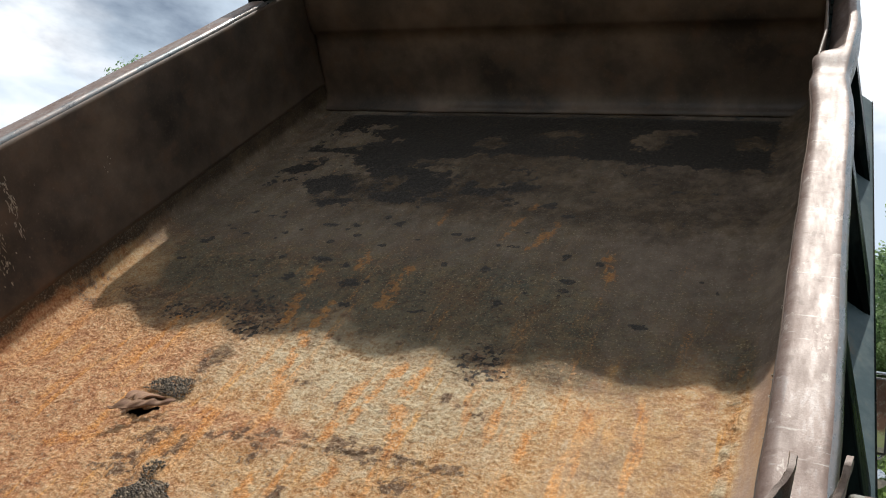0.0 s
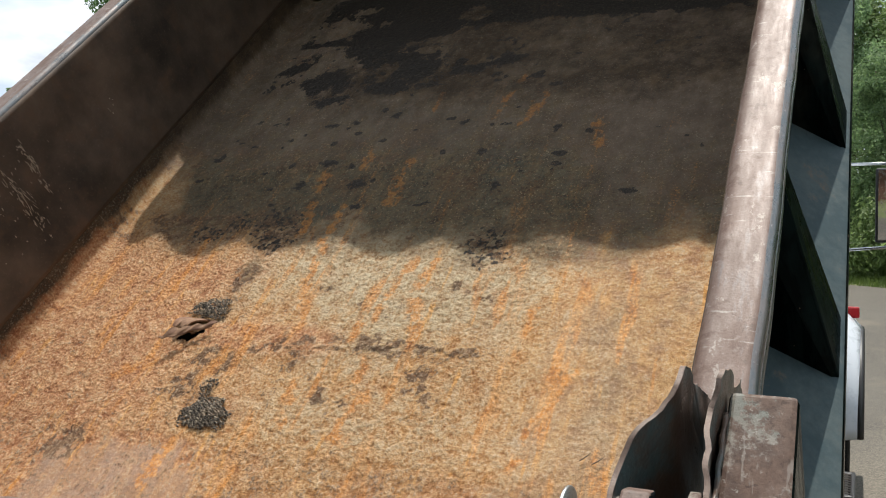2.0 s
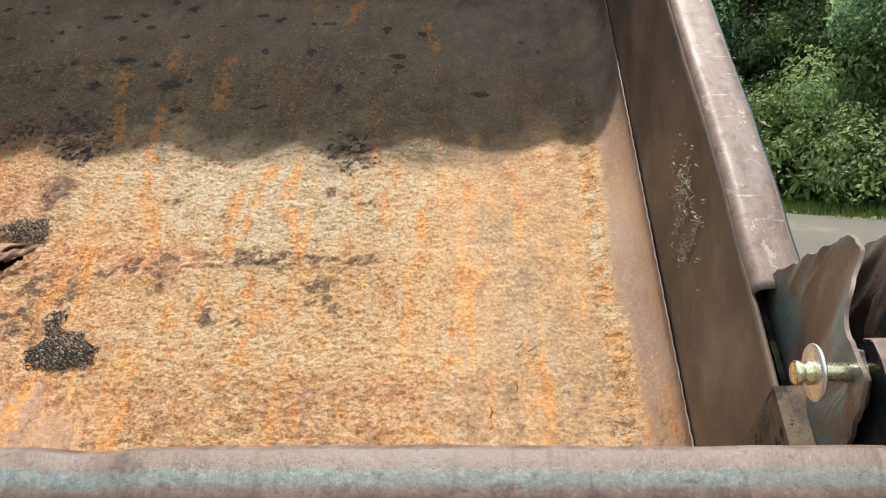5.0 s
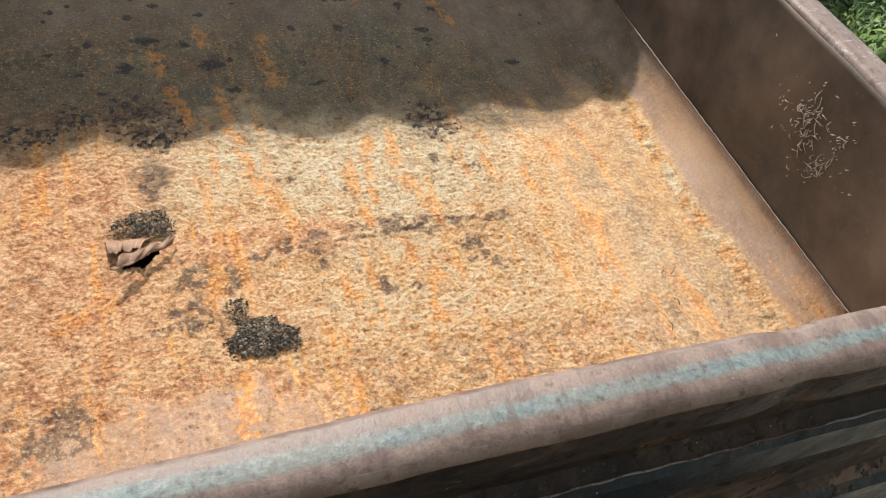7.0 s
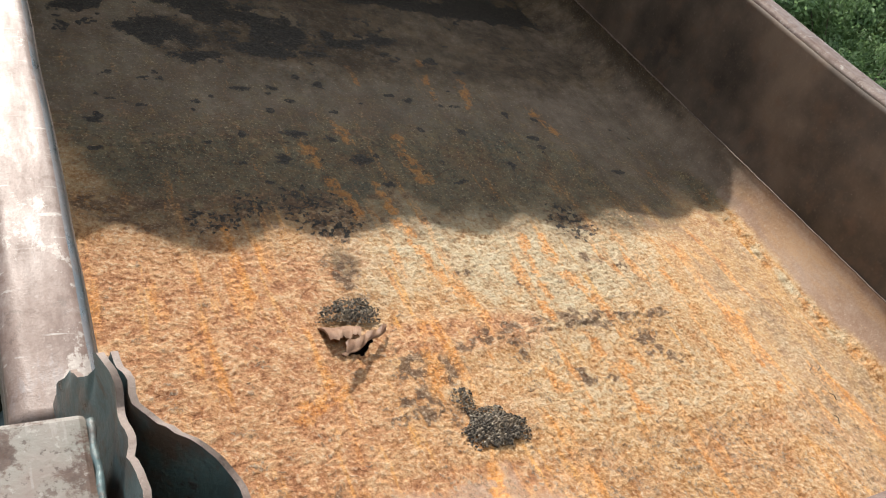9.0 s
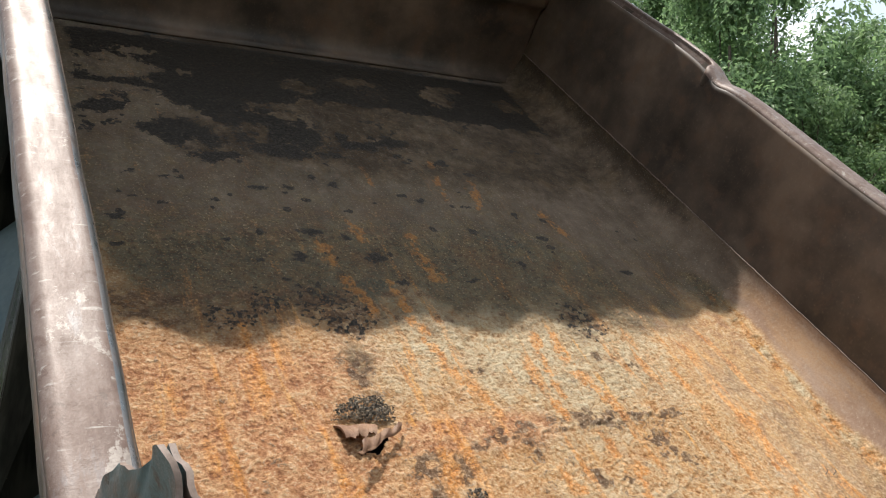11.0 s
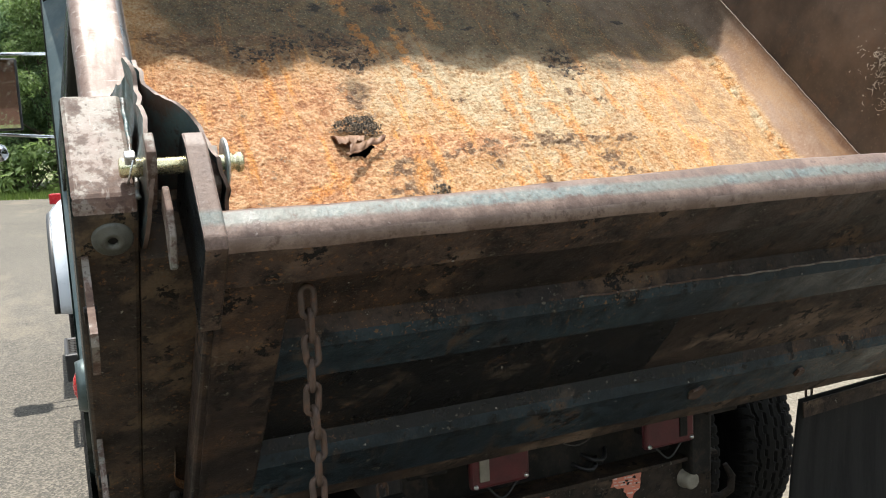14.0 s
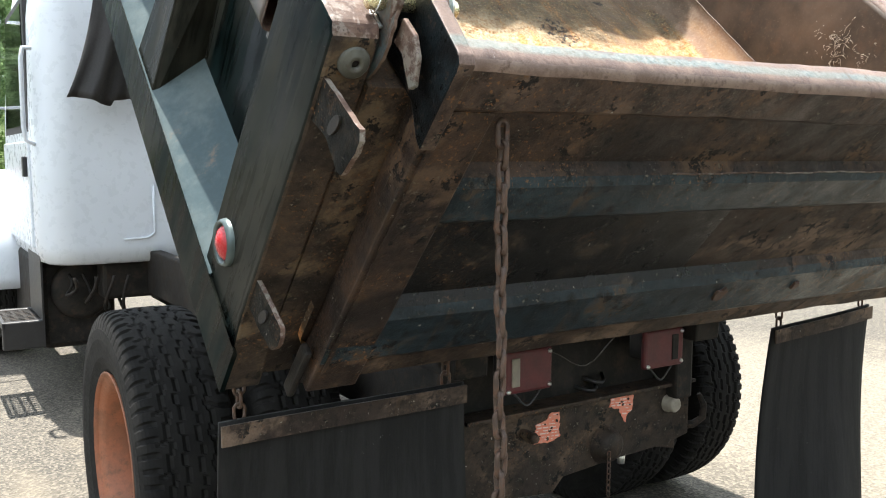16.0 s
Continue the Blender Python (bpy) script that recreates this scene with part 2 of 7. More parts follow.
    rusty = ramp(n, l, grains, [(0.42, (0.36, 0.120, 0.026)), (0.50, (0.54, 0.220, 0.050)), (0.60, (0.61, 0.310, 0.105))])
    # rust runs turn a darker orange inside that painted shade
    c = mixed(n, l, calc(n, l, "MULTIPLY", grey(n, l, jitter(jitter(rust, lump, 1.5), runs, 1.2), 0.30, 0.66, 0, 0.9), grey(n, l, speck, 0.42, 0.53, 0.45, 1.0)), c, mixed(n, l, grey(n, l, bare_shade, 0.4, 0.9, 0, 0.7), rusty, (0.200, 0.088, 0.024)))
    # corner grime, deepened to paint the corners' shade as well
    c = mixed(n, l, grey(n, l, jitter(grime_shade, mid, 0.9), 0.3, 0.7), c, ramp(n, l, patch, [(0.3, (0.018, 0.0135, 0.009)), (0.5, (0.046, 0.034, 0.021)), (0.66, (0.100, 0.068, 0.038))]))
    c = mixed(n, l, grey(n, l, speck, 0.60, 0.66, 0.0, 0.25), c, mixed(n, l, 0.6, c, (0.72, 0.62, 0.46)))
    c = mixed(n, l, calc(n, l, "MULTIPLY", grey(n, l, lump, 0.36, 0.47, 0.70, 0.0), grey(n, l, crust, 0.1, 0.7, 0.30, 1.0)), c, mixed(n, l, 0.62, c, (0.150, 0.066, 0.026)))
    c = mixed(n, l, calc(n, l, "MULTIPLY", grey(n, l, lump, 0.54, 0.64, 0.0, 0.5), grey(n, l, bare_shade, 0.3, 0.9, 1.0, 0.12)), c, mixed(n, l, 0.5, c, (0.66, 0.56, 0.43)))
    c = mixed(n, l, grey(n, l, fine, 0.40, 0.54, 0.35, 0.0), c, mixed(n, l, 0.6, c, (0.12, 0.05, 0.02)))
    black = ramp(n, l, lump, [(0.38, (0.012, 0.0095, 0.0070)), (0.55, (0.026, 0.0200, 0.0145)), (0.70, (0.075, 0.056, 0.039))])
    tarred = grey(n, l, jitter(jitter(jitter(tar, mid, 0.5), crumb, 1.1), lump, 0.8), 0.36, 0.47)
    c = mixed(n, l, tarred, c, black)
    l.new(c, bs.inputs["Base Color"])
    l.new(grey(n, l, tarred, 0, 1, 0.9, 0.72), bs.inputs["Roughness"])
    bs.inputs["Specular IOR Level"].default_value = 0.3
    h = calc(n, l, "ADD", calc(n, l, "MULTIPLY", crumb, 0.42), calc(n, l, "ADD", calc(n, l, "MULTIPLY", lump, 0.42), calc(n, l, "MULTIPLY", fine, 0.10)))
    b = n.new("ShaderNodeBump")
    b.inputs["Distance"].default_value = 0.016
    l.new(grey(n, l, crust, 0, 1, 0.10, 0.95), b.inputs["Strength"])
    l.new(h, b.inputs["Height"])
    l.new(b.outputs["Normal"], bs.inputs["Normal"])
    return m


def make_wall_material(name, k):
    """Dark brown oiled steel with soft mottling and pale scuffs; k: how light."""
    m, n, l, bs = nodes_of(name)
    co = n.new("ShaderNodeTexCoord").outputs["Object"]
    big = tex_noise(n, l, co, 3.2, 5, 0.6)
    mid = tex_noise(n, l, co, 11, 6, 0.62)
    fine = tex_noise(n, l, co, 120, 4, 0.6)
    c = ramp(n, l, big, [(0.34, (0.030 * k, 0.023 * k, 0.018 * k)), (0.5, (0.070 * k, 0.050 * k, 0.037 * k)), (0.66, (0.130 * k, 0.090 * k, 0.064 * k))])
    c = mixed(n, l, grey(n, l, mid, 0.52, 0.70, 0, 0.55), c, (0.13, 0.075, 0.045))
    c = mixed(n, l, grey(n, l, fine, 0.58, 0.75, 0, 0.3), c, (0.20, 0.155, 0.115))
    l.new(c, bs.inputs["Base Color"])
    l.new(grey(n, l, mid, 0.3, 0.7, 0.38, 0.62), bs.inputs["Roughness"])
    bs.inputs["Specular IOR Level"].default_value = 0.3
    bumped(n, l, bs, calc(n, l, "ADD", calc(n, l, "MULTIPLY", mid, 0.3), calc(n, l, "MULTIPLY", fine, 0.15)), 0.3, 0.005)
    return m


def make_asphalt_material():
    m, n, l, bs = nodes_of("worn_asphalt")
    co = n.new("ShaderNodeTexCoord").outputs["Object"]
    big = tex_noise(n, l, co, 0.16, 5, 0.6)
    drift = tex_noise(n, l, co, 0.75, 6, 0.65, (1.0, 0.45, 1.0))
    mid = tex_noise(n, l, co, 7, 5, 0.6)
    vor = n.new("ShaderNodeTexVoronoi")
    vor.inputs["Scale"].default_value = 95
    l.new(co, vor.inputs["Vector"])
    stone = vor.outputs["Color"]
    bw = n.new("ShaderNodeRGBToBW")
    l.new(stone, bw.inputs["Color"])
    c = ramp(n, l, bw.outputs["Val"], [(0.2, (0.031, 0.027, 0.022)), (0.5, (0.059, 0.053, 0.042)), (0.85, (0.135, 0.117, 0.092))])
    c = mixed(n, l, grey(n, l, big, 0.42, 0.62, 0, 0.5), c, (0.103, 0.092, 0.074))
    c = mixed(n, l, grey(n, l, drift, 0.54, 0.68, 0, 0.6), c, (0.158, 0.132, 0.096))
    c = mixed(n, l, grey(n, l, mid, 0.60, 0.78, 0, 0.4), c, (0.07, 0.065, 0.06))
    for place, size, far in (((2.6, 1.3, 0), (0.42, 0.34, 1), 0.8), ((1.9, 4.6, 0), (0.5, 0.28, 1), 0.6)):
        mp = n.new("ShaderNodeMapping")
        mp.inputs["Location"].default_value = tuple(-p * q for p, q in zip(place, size))
        mp.inputs["Scale"].default_value = (size[0], size[1], 0)
        l.new(co, mp.inputs["Vector"])
        gr = n.new("ShaderNodeTexGradient")
        gr.gradient_type = "SPHERICAL"
        l.new(mp.outputs["Vector"], gr.inputs["Vector"])
        wash = calc(n, l, "ADD", gr.outputs["Fac"], calc(n, l, "MULTIPLY", drift, 0.8))
        c = mixed(n, l, grey(n, l, wash, 0.62, 0.95, 0, far), c, mixed(n, l, grey(n, l, bw.outputs["Val"], 0.2, 0.8), (0.112, 0.097, 0.073), (0.190, 0.166, 0.128)))
    l.new(c, bs.inputs["Base Color"])
    bs.inputs["Roughness"].default_value = 0.85
    bumped(n, l, bs, vor.outputs["Distance"], 0.5, 0.006)
    return m


def make_leaf_material(name, dark, light):
    m, n, l, bs = nodes_of(name)
    geo = n.new("ShaderNodeNewGeometry")
    info = n.new("ShaderNodeObjectInfo")
    c = mixed(n, l, geo.outputs["Random Per Island"], dark, light)
    c = mixed(n, l, calc(n, l, "MULTIPLY", info.outputs["Random"], 0.4), c, (0.11, 0.17, 0.05))
    l.new(c, bs.inputs["Base Color"])
    bs.inputs["Roughness"].default_value = 0.55
    tr = n.new("ShaderNodeBsdfTranslucent")
    l.new(c, tr.inputs["Color"])
    mx = n.new("ShaderNodeMixShader")
    mx.inputs["Fac"].default_value = 0.55
    l.new(bs.outputs["BSDF"], mx.inputs[1])
    l.new(tr.outputs["BSDF"], mx.inputs[2])
    l.new(mx.outputs["Shader"], n["Material Output"].inputs["Surface"])
    return m


def make_glass_material():
    m, n, l, bs = nodes_of("dark_glass")
    bs.inputs["Base Color"].default_value = (0.55, 0.6, 0.6, 1)
    bs.inputs["Roughness"].default_value = 0.03
    bs.inputs["Transmission Weight"].default_value = 1.0
    return m


FLOOR = make_floor_material()
WALL = make_wall_material("stained_wall_steel", 1.08)
HEAD = make_wall_material("sooty_bulkhead_steel", 1.25)
ASPHALT = make_asphalt_material()
def make_rail_material():
    """Bare rubbed steel tube: pinkish rust film, bluish burnished streaks along it, scratches and a few gouges."""
    m, n, l, bs = nodes_of("rubbed_rail_steel")
    co = n.new("ShaderNodeTexCoord").outputs["Object"]
    film = tex_noise(n, l, co, 7, 8, 0.72, (2.6, 0.8, 1.0))
    rub = tex_noise(n, l, co, 24, 7, 0.68, (1.6, 0.35, 1.0))
    mott = tex_noise(n, l, co, 42, 6, 0.68)
    fine = tex_noise(n, l, co, 320, 3, 0.6)
    scratch = tex_noise(n, l, co, 95, 3, 0.5, (0.16, 1.3, 1.0))
    c = ramp(n, l, film, [(0.36, (0.0900, 0.0493, 0.0352)), (0.46, (0.1440, 0.0933, 0.0739)), (0.56, (0.1764, 0.1285, 0.1082)), (0.68, (0.1170, 0.0739, 0.0563))])
    c = mixed(n, l, grey(n, l, rub, 0.54, 0.66, 0, 0.6), c, (0.168, 0.168, 0.176))
    c = mixed(n, l, grey(n, l, mott, 0.54, 0.62, 0, 0.7), c, (0.085, 0.044, 0.029))
    c = mixed(n, l, grey(n, l, mott, 0.34, 0.42, 0.4, 0.0), c, (0.281, 0.234, 0.207))
    c = mixed(n, l, grey(n, l, scratch, 0.66, 0.72, 0, 0.7), c, (0.359, 0.328, 0.296))
    gouge = tex_noise(n, l, co, 13, 9, 0.78, (1.4, 0.9, 1.0))
    c = mixed(n, l, grey(n, l, gouge, 0.585, 0.60, 0, 0.75), c, (0.330, 0.290, 0.255))
    c = mixed(n, l, grey(n, l, gouge, 0.385, 0.40, 0.6, 0), c, (0.075, 0.048, 0.036))
    c = mixed(n, l, grey(n, l, fine, 0.40, 0.62, 0.3, 0.0), c, (0.086, 0.053, 0.039))
    l.new(c, bs.inputs["Base Color"])
    l.new(grey(n, l, rub, 0.35, 0.65, 0.62, 0.46), bs.inputs["Roughness"])
    bs.inputs["Specular IOR Level"].default_value = 0.4
    bs.inputs["Metallic"].default_value = 0.1
    bumped(n, l, bs, calc(n, l, "ADD", calc(n, l, "MULTIPLY", mott, 0.25), calc(n, l, "MULTIPLY", fine, 0.3)), 0.3, 0.003)
    return m


RAIL = make_rail_material()
RAIL_OUTER = worn("bluish_worn_rail_side", (0.150, 0.170, 0.180), (0.22, 0.20, 0.19), (0.090, 0.055, 0.040), 0.30, 0.70, 0.40, 16, 0.15, (0.45, 0.44, 0.43), 0.55, (1.0, 0.35, 1.0))
def make_rim_material():
    """Folded tailgate edge: faded teal paint along the middle of the fold, rubbed through to brown primer on both shoulders, pitted."""
    m, n, l, bs = nodes_of("faded_teal_paint_over_primer")
    co = n.new("ShaderNodeTexCoord").outputs["Object"]
    sep = n.new("ShaderNodeSeparateXYZ")
    l.new(co, sep.inputs["Vector"])
    off = n.new("ShaderNodeMath")
    off.operation = "SUBTRACT"
    l.new(sep.outputs["Y"], off.inputs[0])
    off.inputs[1].default_value = -0.190
    away = calc(n, l, "MULTIPLY", calc(n, l, "ABSOLUTE", off.outputs[0], 0.0), 26.0)
    wide = tex_noise(n, l, co, 5, 6, 0.65, (1.0, 0.4, 1.0))
    blot = tex_noise(n, l, co, 26, 9, 0.76, (1.0, 0.55, 1.0))
    pit = tex_noise(n, l, co, 110, 5, 0.66)
    fine = tex_noise(n, l, co, 340, 3, 0.6)
    scratch = tex_noise(n, l, co, 60, 4, 0.55, (1.3, 0.18, 1.0))
    brown = ramp(n, l, blot, [(0.36, (0.068, 0.038, 0.028)), (0.48, (0.122, 0.078, 0.060)), (0.60, (0.168, 0.114, 0.090))])
    teal = ramp(n, l, pit, [(0.38, (0.058, 0.084, 0.086)), (0.50, (0.094, 0.132, 0.132)), (0.62, (0.150, 0.178, 0.166))])
    teal = mixed(n, l, grey(n, l, wide, 0.44, 0.60, 0, 0.6), teal, (0.125, 0.118, 0.092))
    keep = calc(n, l, "SUBTRACT", calc(n, l, "ADD", calc(n, l, "MULTIPLY", blot, 1.3), calc(n, l, "MULTIPLY", wide, 0.8)), away)
    c = mixed(n, l, grey(n, l, keep, 0.66, 0.84, 0, 0.9), brown, teal)
    c = mixed(n, l, grey(n, l, scratch, 0.60, 0.66, 0, 0.5), c, (0.074, 0.042, 0.031))
    c = mixed(n, l, grey(n, l, pit, 0.33, 0.39, 0.8, 0.0), c, (0.060, 0.032, 0.022))
    c = mixed(n, l, grey(n, l, pit, 0.66, 0.70, 0.0, 0.6), c, (0.26, 0.22, 0.19))
    c = mixed(n, l, grey(n, l, fine, 0.38, 0.60, 0.3, 0.0), c, (0.050, 0.036, 0.030))
    l.new(c, bs.inputs["Base Color"])
    l.new(grey(n, l, blot, 0.35, 0.65, 0.42, 0.66), bs.inputs["Roughness"])
    bs.inputs["Specular IOR Level"].default_value = 0.4
    bumped(n, l, bs, calc(n, l, "ADD", calc(n, l, "MULTIPLY", blot, 0.6), calc(n, l, "MULTIPLY", pit, 0.35)), 0.45, 0.006)
    return m


RIM_PAINT = make_rim_material()
RIM_EDGE = worn("brown_rubbed_edge", (0.1200, 0.0764, 0.0562), (0.1840, 0.1287, 0.1003), (0.0680, 0.0374, 0.0243), 0.6, 0.0, 0.6, 22, 0.35, (0.0400, 0.0250, 0.0182), 0.5)
def grimy(name, base, other, mud, mud_amount, rough=0.5, shine=0.22):
    """Old dark paint under grease: hard-edged blotches, slanting mud scuffs, run marks and pale chips."""
    m, n, l, bs = nodes_of(name)
    co = n.new("ShaderNodeTexCoord").outputs["Object"]
    big = tex_noise(n, l, co, 3.5, 7, 0.68, (0.6, 1.0, 1.2))
    blot = tex_noise(n, l, co, 17, 10, 0.78)
    scuff_map = n.new("ShaderNodeMapping")
    scuff_map.inputs["Rotation"].default_value = (0, radians(38), 0)
    l.new(co, scuff_map.inputs["Vector"])
    scuff = tex_noise(n, l, scuff_map.outputs["Vector"], 10, 8, 0.68, (0.8, 1.0, 1.15))
    runs = tex_noise(n, l, co, 45, 5, 0.6, (1.0, 1.0, 0.12))
    chip = tex_noise(n, l, co, 75, 4, 0.6)
    fine = tex_noise(n, l, co, 260, 3, 0.6)
    c = mixed(n, l, grey(n, l, big, 0.45, 0.56), base, other)
    c = mixed(n, l, grey(n, l, blot, 0.46, 0.60, 0, 0.85), c, tuple(v * 0.4 for v in base))
    c = mixed(n, l, calc(n, l, "MULTIPLY", grey(n, l, scuff, 0.60 - 0.10 * mud_amount, 0.68 - 0.10 * mud_amount), grey(n, l, big, 0.42, 0.54, 0.1, 0.8)), c, mud)
    c = mixed(n, l, grey(n, l, runs, 0.60, 0.68, 0, 0.45), c, (0.060, 0.036, 0.020))
    c = mixed(n, l, calc(n, l, "MULTIPLY", grey(n, l, blot, 0.36, 0.45, 0.7, 0.0), grey(n, l, big, 0.46, 0.54)), c, (0.070, 0.038, 0.020))
    flake = tex_noise(n, l, co, 30, 8, 0.7)
    c = mixed(n, l, calc(n, l, "MULTIPLY", grey(n, l, flake, 0.55, 0.575), grey(n, l, scuff, 0.44, 0.54, 0.0, 0.95)), c, (0.0035, 0.0035, 0.0035))
    spots = tex_noise(n, l, co, 130, 4, 0.65)
    c = mixed(n, l, calc(n, l, "MULTIPLY", grey(n, l, spots, 0.60, 0.63), grey(n, l, big, 0.50, 0.60, 0.0, 0.9)), c, (0.17, 0.085, 0.035))
    c = mixed(n, l, calc(n, l, "MULTIPLY", grey(n, l, spots, 0.37, 0.40, 0.85, 0.0), grey(n, l, blot, 0.52, 0.60)), c, (0.12, 0.11, 0.085))
    c = mixed(n, l, grey(n, l, chip, 0.70, 0.72, 0, 0.8), c, (0.32, 0.30, 0.26))
    c = mixed(n, l, grey(n, l, fine, 0.35, 0.65, 0.0, 0.2), c, (0.01, 0.009, 0.008))
    l.new(c, bs.inputs["Base Color"])
    l.new(grey(n, l, scuff, 0.4, 0.65, rough - 0.08, rough + 0.25), bs.inputs["Roughness"])
    bs.inputs["Specular IOR Level"].default_value = shine
    bumped(n, l, bs, calc(n, l, "ADD", calc(n, l, "MULTIPLY", blot, 0.7), calc(n, l, "MULTIPLY", fine, 0.3)), 0.5, 0.005)
    return m


TAIL_DARK = grimy("grimy_brown_paint", (0.0208, 0.0154, 0.0133), (0.0526, 0.0337, 0.0238), (0.104, 0.068, 0.044), 0.65)
TAIL_BLUE = grimy("grimy_dark_blue_paint", (0.0118, 0.0199, 0.0252), (0.0223, 0.0375, 0.0454), (0.0706, 0.0486, 0.0312), 0.35, 0.36, 0.2)
TAIL_RIM = grimy("brown_grimy_rim", (0.0349, 0.0233, 0.0184), (0.0697, 0.0467, 0.0354), (0.1346, 0.0934, 0.0678), 0.6, 0.5)
TAIL_BLACK = grimy("flaked_black_paint", (0.004, 0.0042, 0.0045), (0.009, 0.0085, 0.008), (0.075, 0.055, 0.038), 0.55, 0.34, 0.25)
TAIL_MUD = grimy("dried_mud_film", (0.0281, 0.0188, 0.0142), (0.0702, 0.0493, 0.0356), (0.1593, 0.1128, 0.0808), 1.2, 0.65)
def make_side_material():
    """Nearly black teal paint with run-down streaks, a thin dusty film in patches and small chips."""
    m, n, l, bs = nodes_of("faded_dark_teal_paint")
    co = n.new("ShaderNodeTexCoord").outputs["Object"]
    big = tex_noise(n, l, co, 2.6, 5, 0.6, (1.0, 1.0, 0.6))
    streak = tex_noise(n, l, co, 26, 6, 0.62, (1.0, 1.0, 0.10))
    chip = tex_noise(n, l, co, 62, 5, 0.62)
    blot = tex_noise(n, l, co, 12, 8, 0.7)
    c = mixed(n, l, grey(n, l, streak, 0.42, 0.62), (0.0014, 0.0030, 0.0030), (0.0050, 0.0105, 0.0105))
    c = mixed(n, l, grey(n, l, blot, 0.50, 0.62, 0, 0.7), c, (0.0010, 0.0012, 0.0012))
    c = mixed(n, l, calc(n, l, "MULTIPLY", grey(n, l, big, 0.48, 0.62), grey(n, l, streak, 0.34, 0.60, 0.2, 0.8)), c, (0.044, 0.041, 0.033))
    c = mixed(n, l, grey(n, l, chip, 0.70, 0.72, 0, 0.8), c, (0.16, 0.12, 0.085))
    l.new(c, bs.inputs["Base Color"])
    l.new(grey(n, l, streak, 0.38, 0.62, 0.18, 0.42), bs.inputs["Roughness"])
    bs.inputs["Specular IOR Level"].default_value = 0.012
    bumped(n, l, bs, blot, 0.12, 0.004)
    return m


SIDE_PAINT = make_side_material()
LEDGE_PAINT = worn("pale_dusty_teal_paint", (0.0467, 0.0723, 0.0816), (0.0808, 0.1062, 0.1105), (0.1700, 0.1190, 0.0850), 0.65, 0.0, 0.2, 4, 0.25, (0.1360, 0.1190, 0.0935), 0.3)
def make_scuffed_material():
    """Scuffed thick steel: pale pinkish-grey film, brown rust blotches with crisp borders, green flecks and bright nicks."""
    m, n, l, bs = nodes_of("scuffed_post_paint")
    co = n.new("ShaderNodeTexCoord").outputs["Object"]
    big = tex_noise(n, l, co, 11, 9, 0.74)
    blot = tex_noise(n, l, co, 27, 9, 0.76)
    pit = tex_noise(n, l, co, 120, 5, 0.66)
    hue = tex_noise(n, l, co, 8, 5, 0.6)
    scratch = tex_noise(n, l, co, 70, 4, 0.55, (1.4, 0.2, 1.0))
    c = ramp(n, l, hue, [(0.36, (0.165, 0.118, 0.098)), (0.50, (0.172, 0.152, 0.128)), (0.62, (0.120, 0.126, 0.108))])
    c = mixed(n, l, grey(n, l, big, 0.475, 0.515, 0, 0.92), c, ramp(n, l, blot, [(0.38, (0.040, 0.022, 0.016)), (0.52, (0.082, 0.046, 0.033)), (0.64, (0.130, 0.082, 0.060))]))
    c = mixed(n, l, grey(n, l, blot, 0.40, 0.44, 0.8, 0.0), c, (0.068, 0.037, 0.026))
    c = mixed(n, l, grey(n, l, pit, 0.36, 0.41, 0.8, 0.0), c, (0.050, 0.029, 0.021))
    c = mixed(n, l, grey(n, l, pit, 0.62, 0.66, 0.0, 0.6), c, (0.27, 0.245, 0.215))
    c = mixed(n, l, grey(n, l, scratch, 0.62, 0.66, 0, 0.5), c, (0.24, 0.21, 0.185))
    l.new(c, bs.inputs["Base Color"])
    l.new(grey(n, l, big, 0.45, 0.58, 0.50, 0.75), bs.inputs["Roughness"])
    bs.inputs["Specular IOR Level"].default_value = 0.3
    bumped(n, l, bs, calc(n, l, "ADD", calc(n, l, "MULTIPLY", blot, 0.5), calc(n, l, "MULTIPLY", pit, 0.35)), 0.35, 0.004)
    return m


POST_TOP = make_scuffed_material()
POST_REAR = grimy("muddy_post_paint", (0.0285, 0.0218, 0.0177), (0.0644, 0.0454, 0.0315), (0.140, 0.101, 0.063), 0.9, 0.6)
EAR = grimy("grimy_torn_ear", (0.0070, 0.0070, 0.0060), (0.0160, 0.0140, 0.0110), (0.0425, 0.0250, 0.0160), 0.6, 0.6, 0.04)
BLACK_CHIPPED = worn("chipped_black_paint", (0.005, 0.0055, 0.006), (0.008, 0.012, 0.014), (0.050, 0.032, 0.022), 0.32, 0.0, 0.4, 22, 0.5, (0.16, 0.15, 0.135), 0.35, None, 0.3)
BOSS_PAINT = worn("grey_green_boss_paint", (0.0788, 0.0788, 0.0638), (0.0562, 0.0600, 0.0510), (0.0450, 0.0300, 0.0210), 0.5, 0.0, 0.4, 24, 0.3)
TORN = worn("torn_rusty_steel", (0.125, 0.082, 0.060), (0.095, 0.145, 0.150), (0.120, 0.062, 0.038), 0.34, 0.15, 0.45, 10, 0.6, (0.045, 0.032, 0.026), 0.6)
CHAIN_RUST = worn("rusty_chain_steel", (0.055, 0.036, 0.027), (0.085, 0.052, 0.036), (0.12, 0.050, 0.026), 0.6, 0.3, 0.6, 30, 0.4)
ZINC = plain("yellow_zinc_plating", (0.72, 0.63, 0.36), 0.25, 0.95, 0.2, 60, 0.05, (0.62, 0.60, 0.44))
WASHER = plain("bright_zinc", (0.72, 0.72, 0.70), 0.3, 0.95, 0.15, 60, 0.05)
RUBBER = plain("dusty_black_rubber", (0.007, 0.0068, 0.0066), 0.8, 0.0, 0.4, 14, 0.3, (0.014, 0.0135, 0.0125))
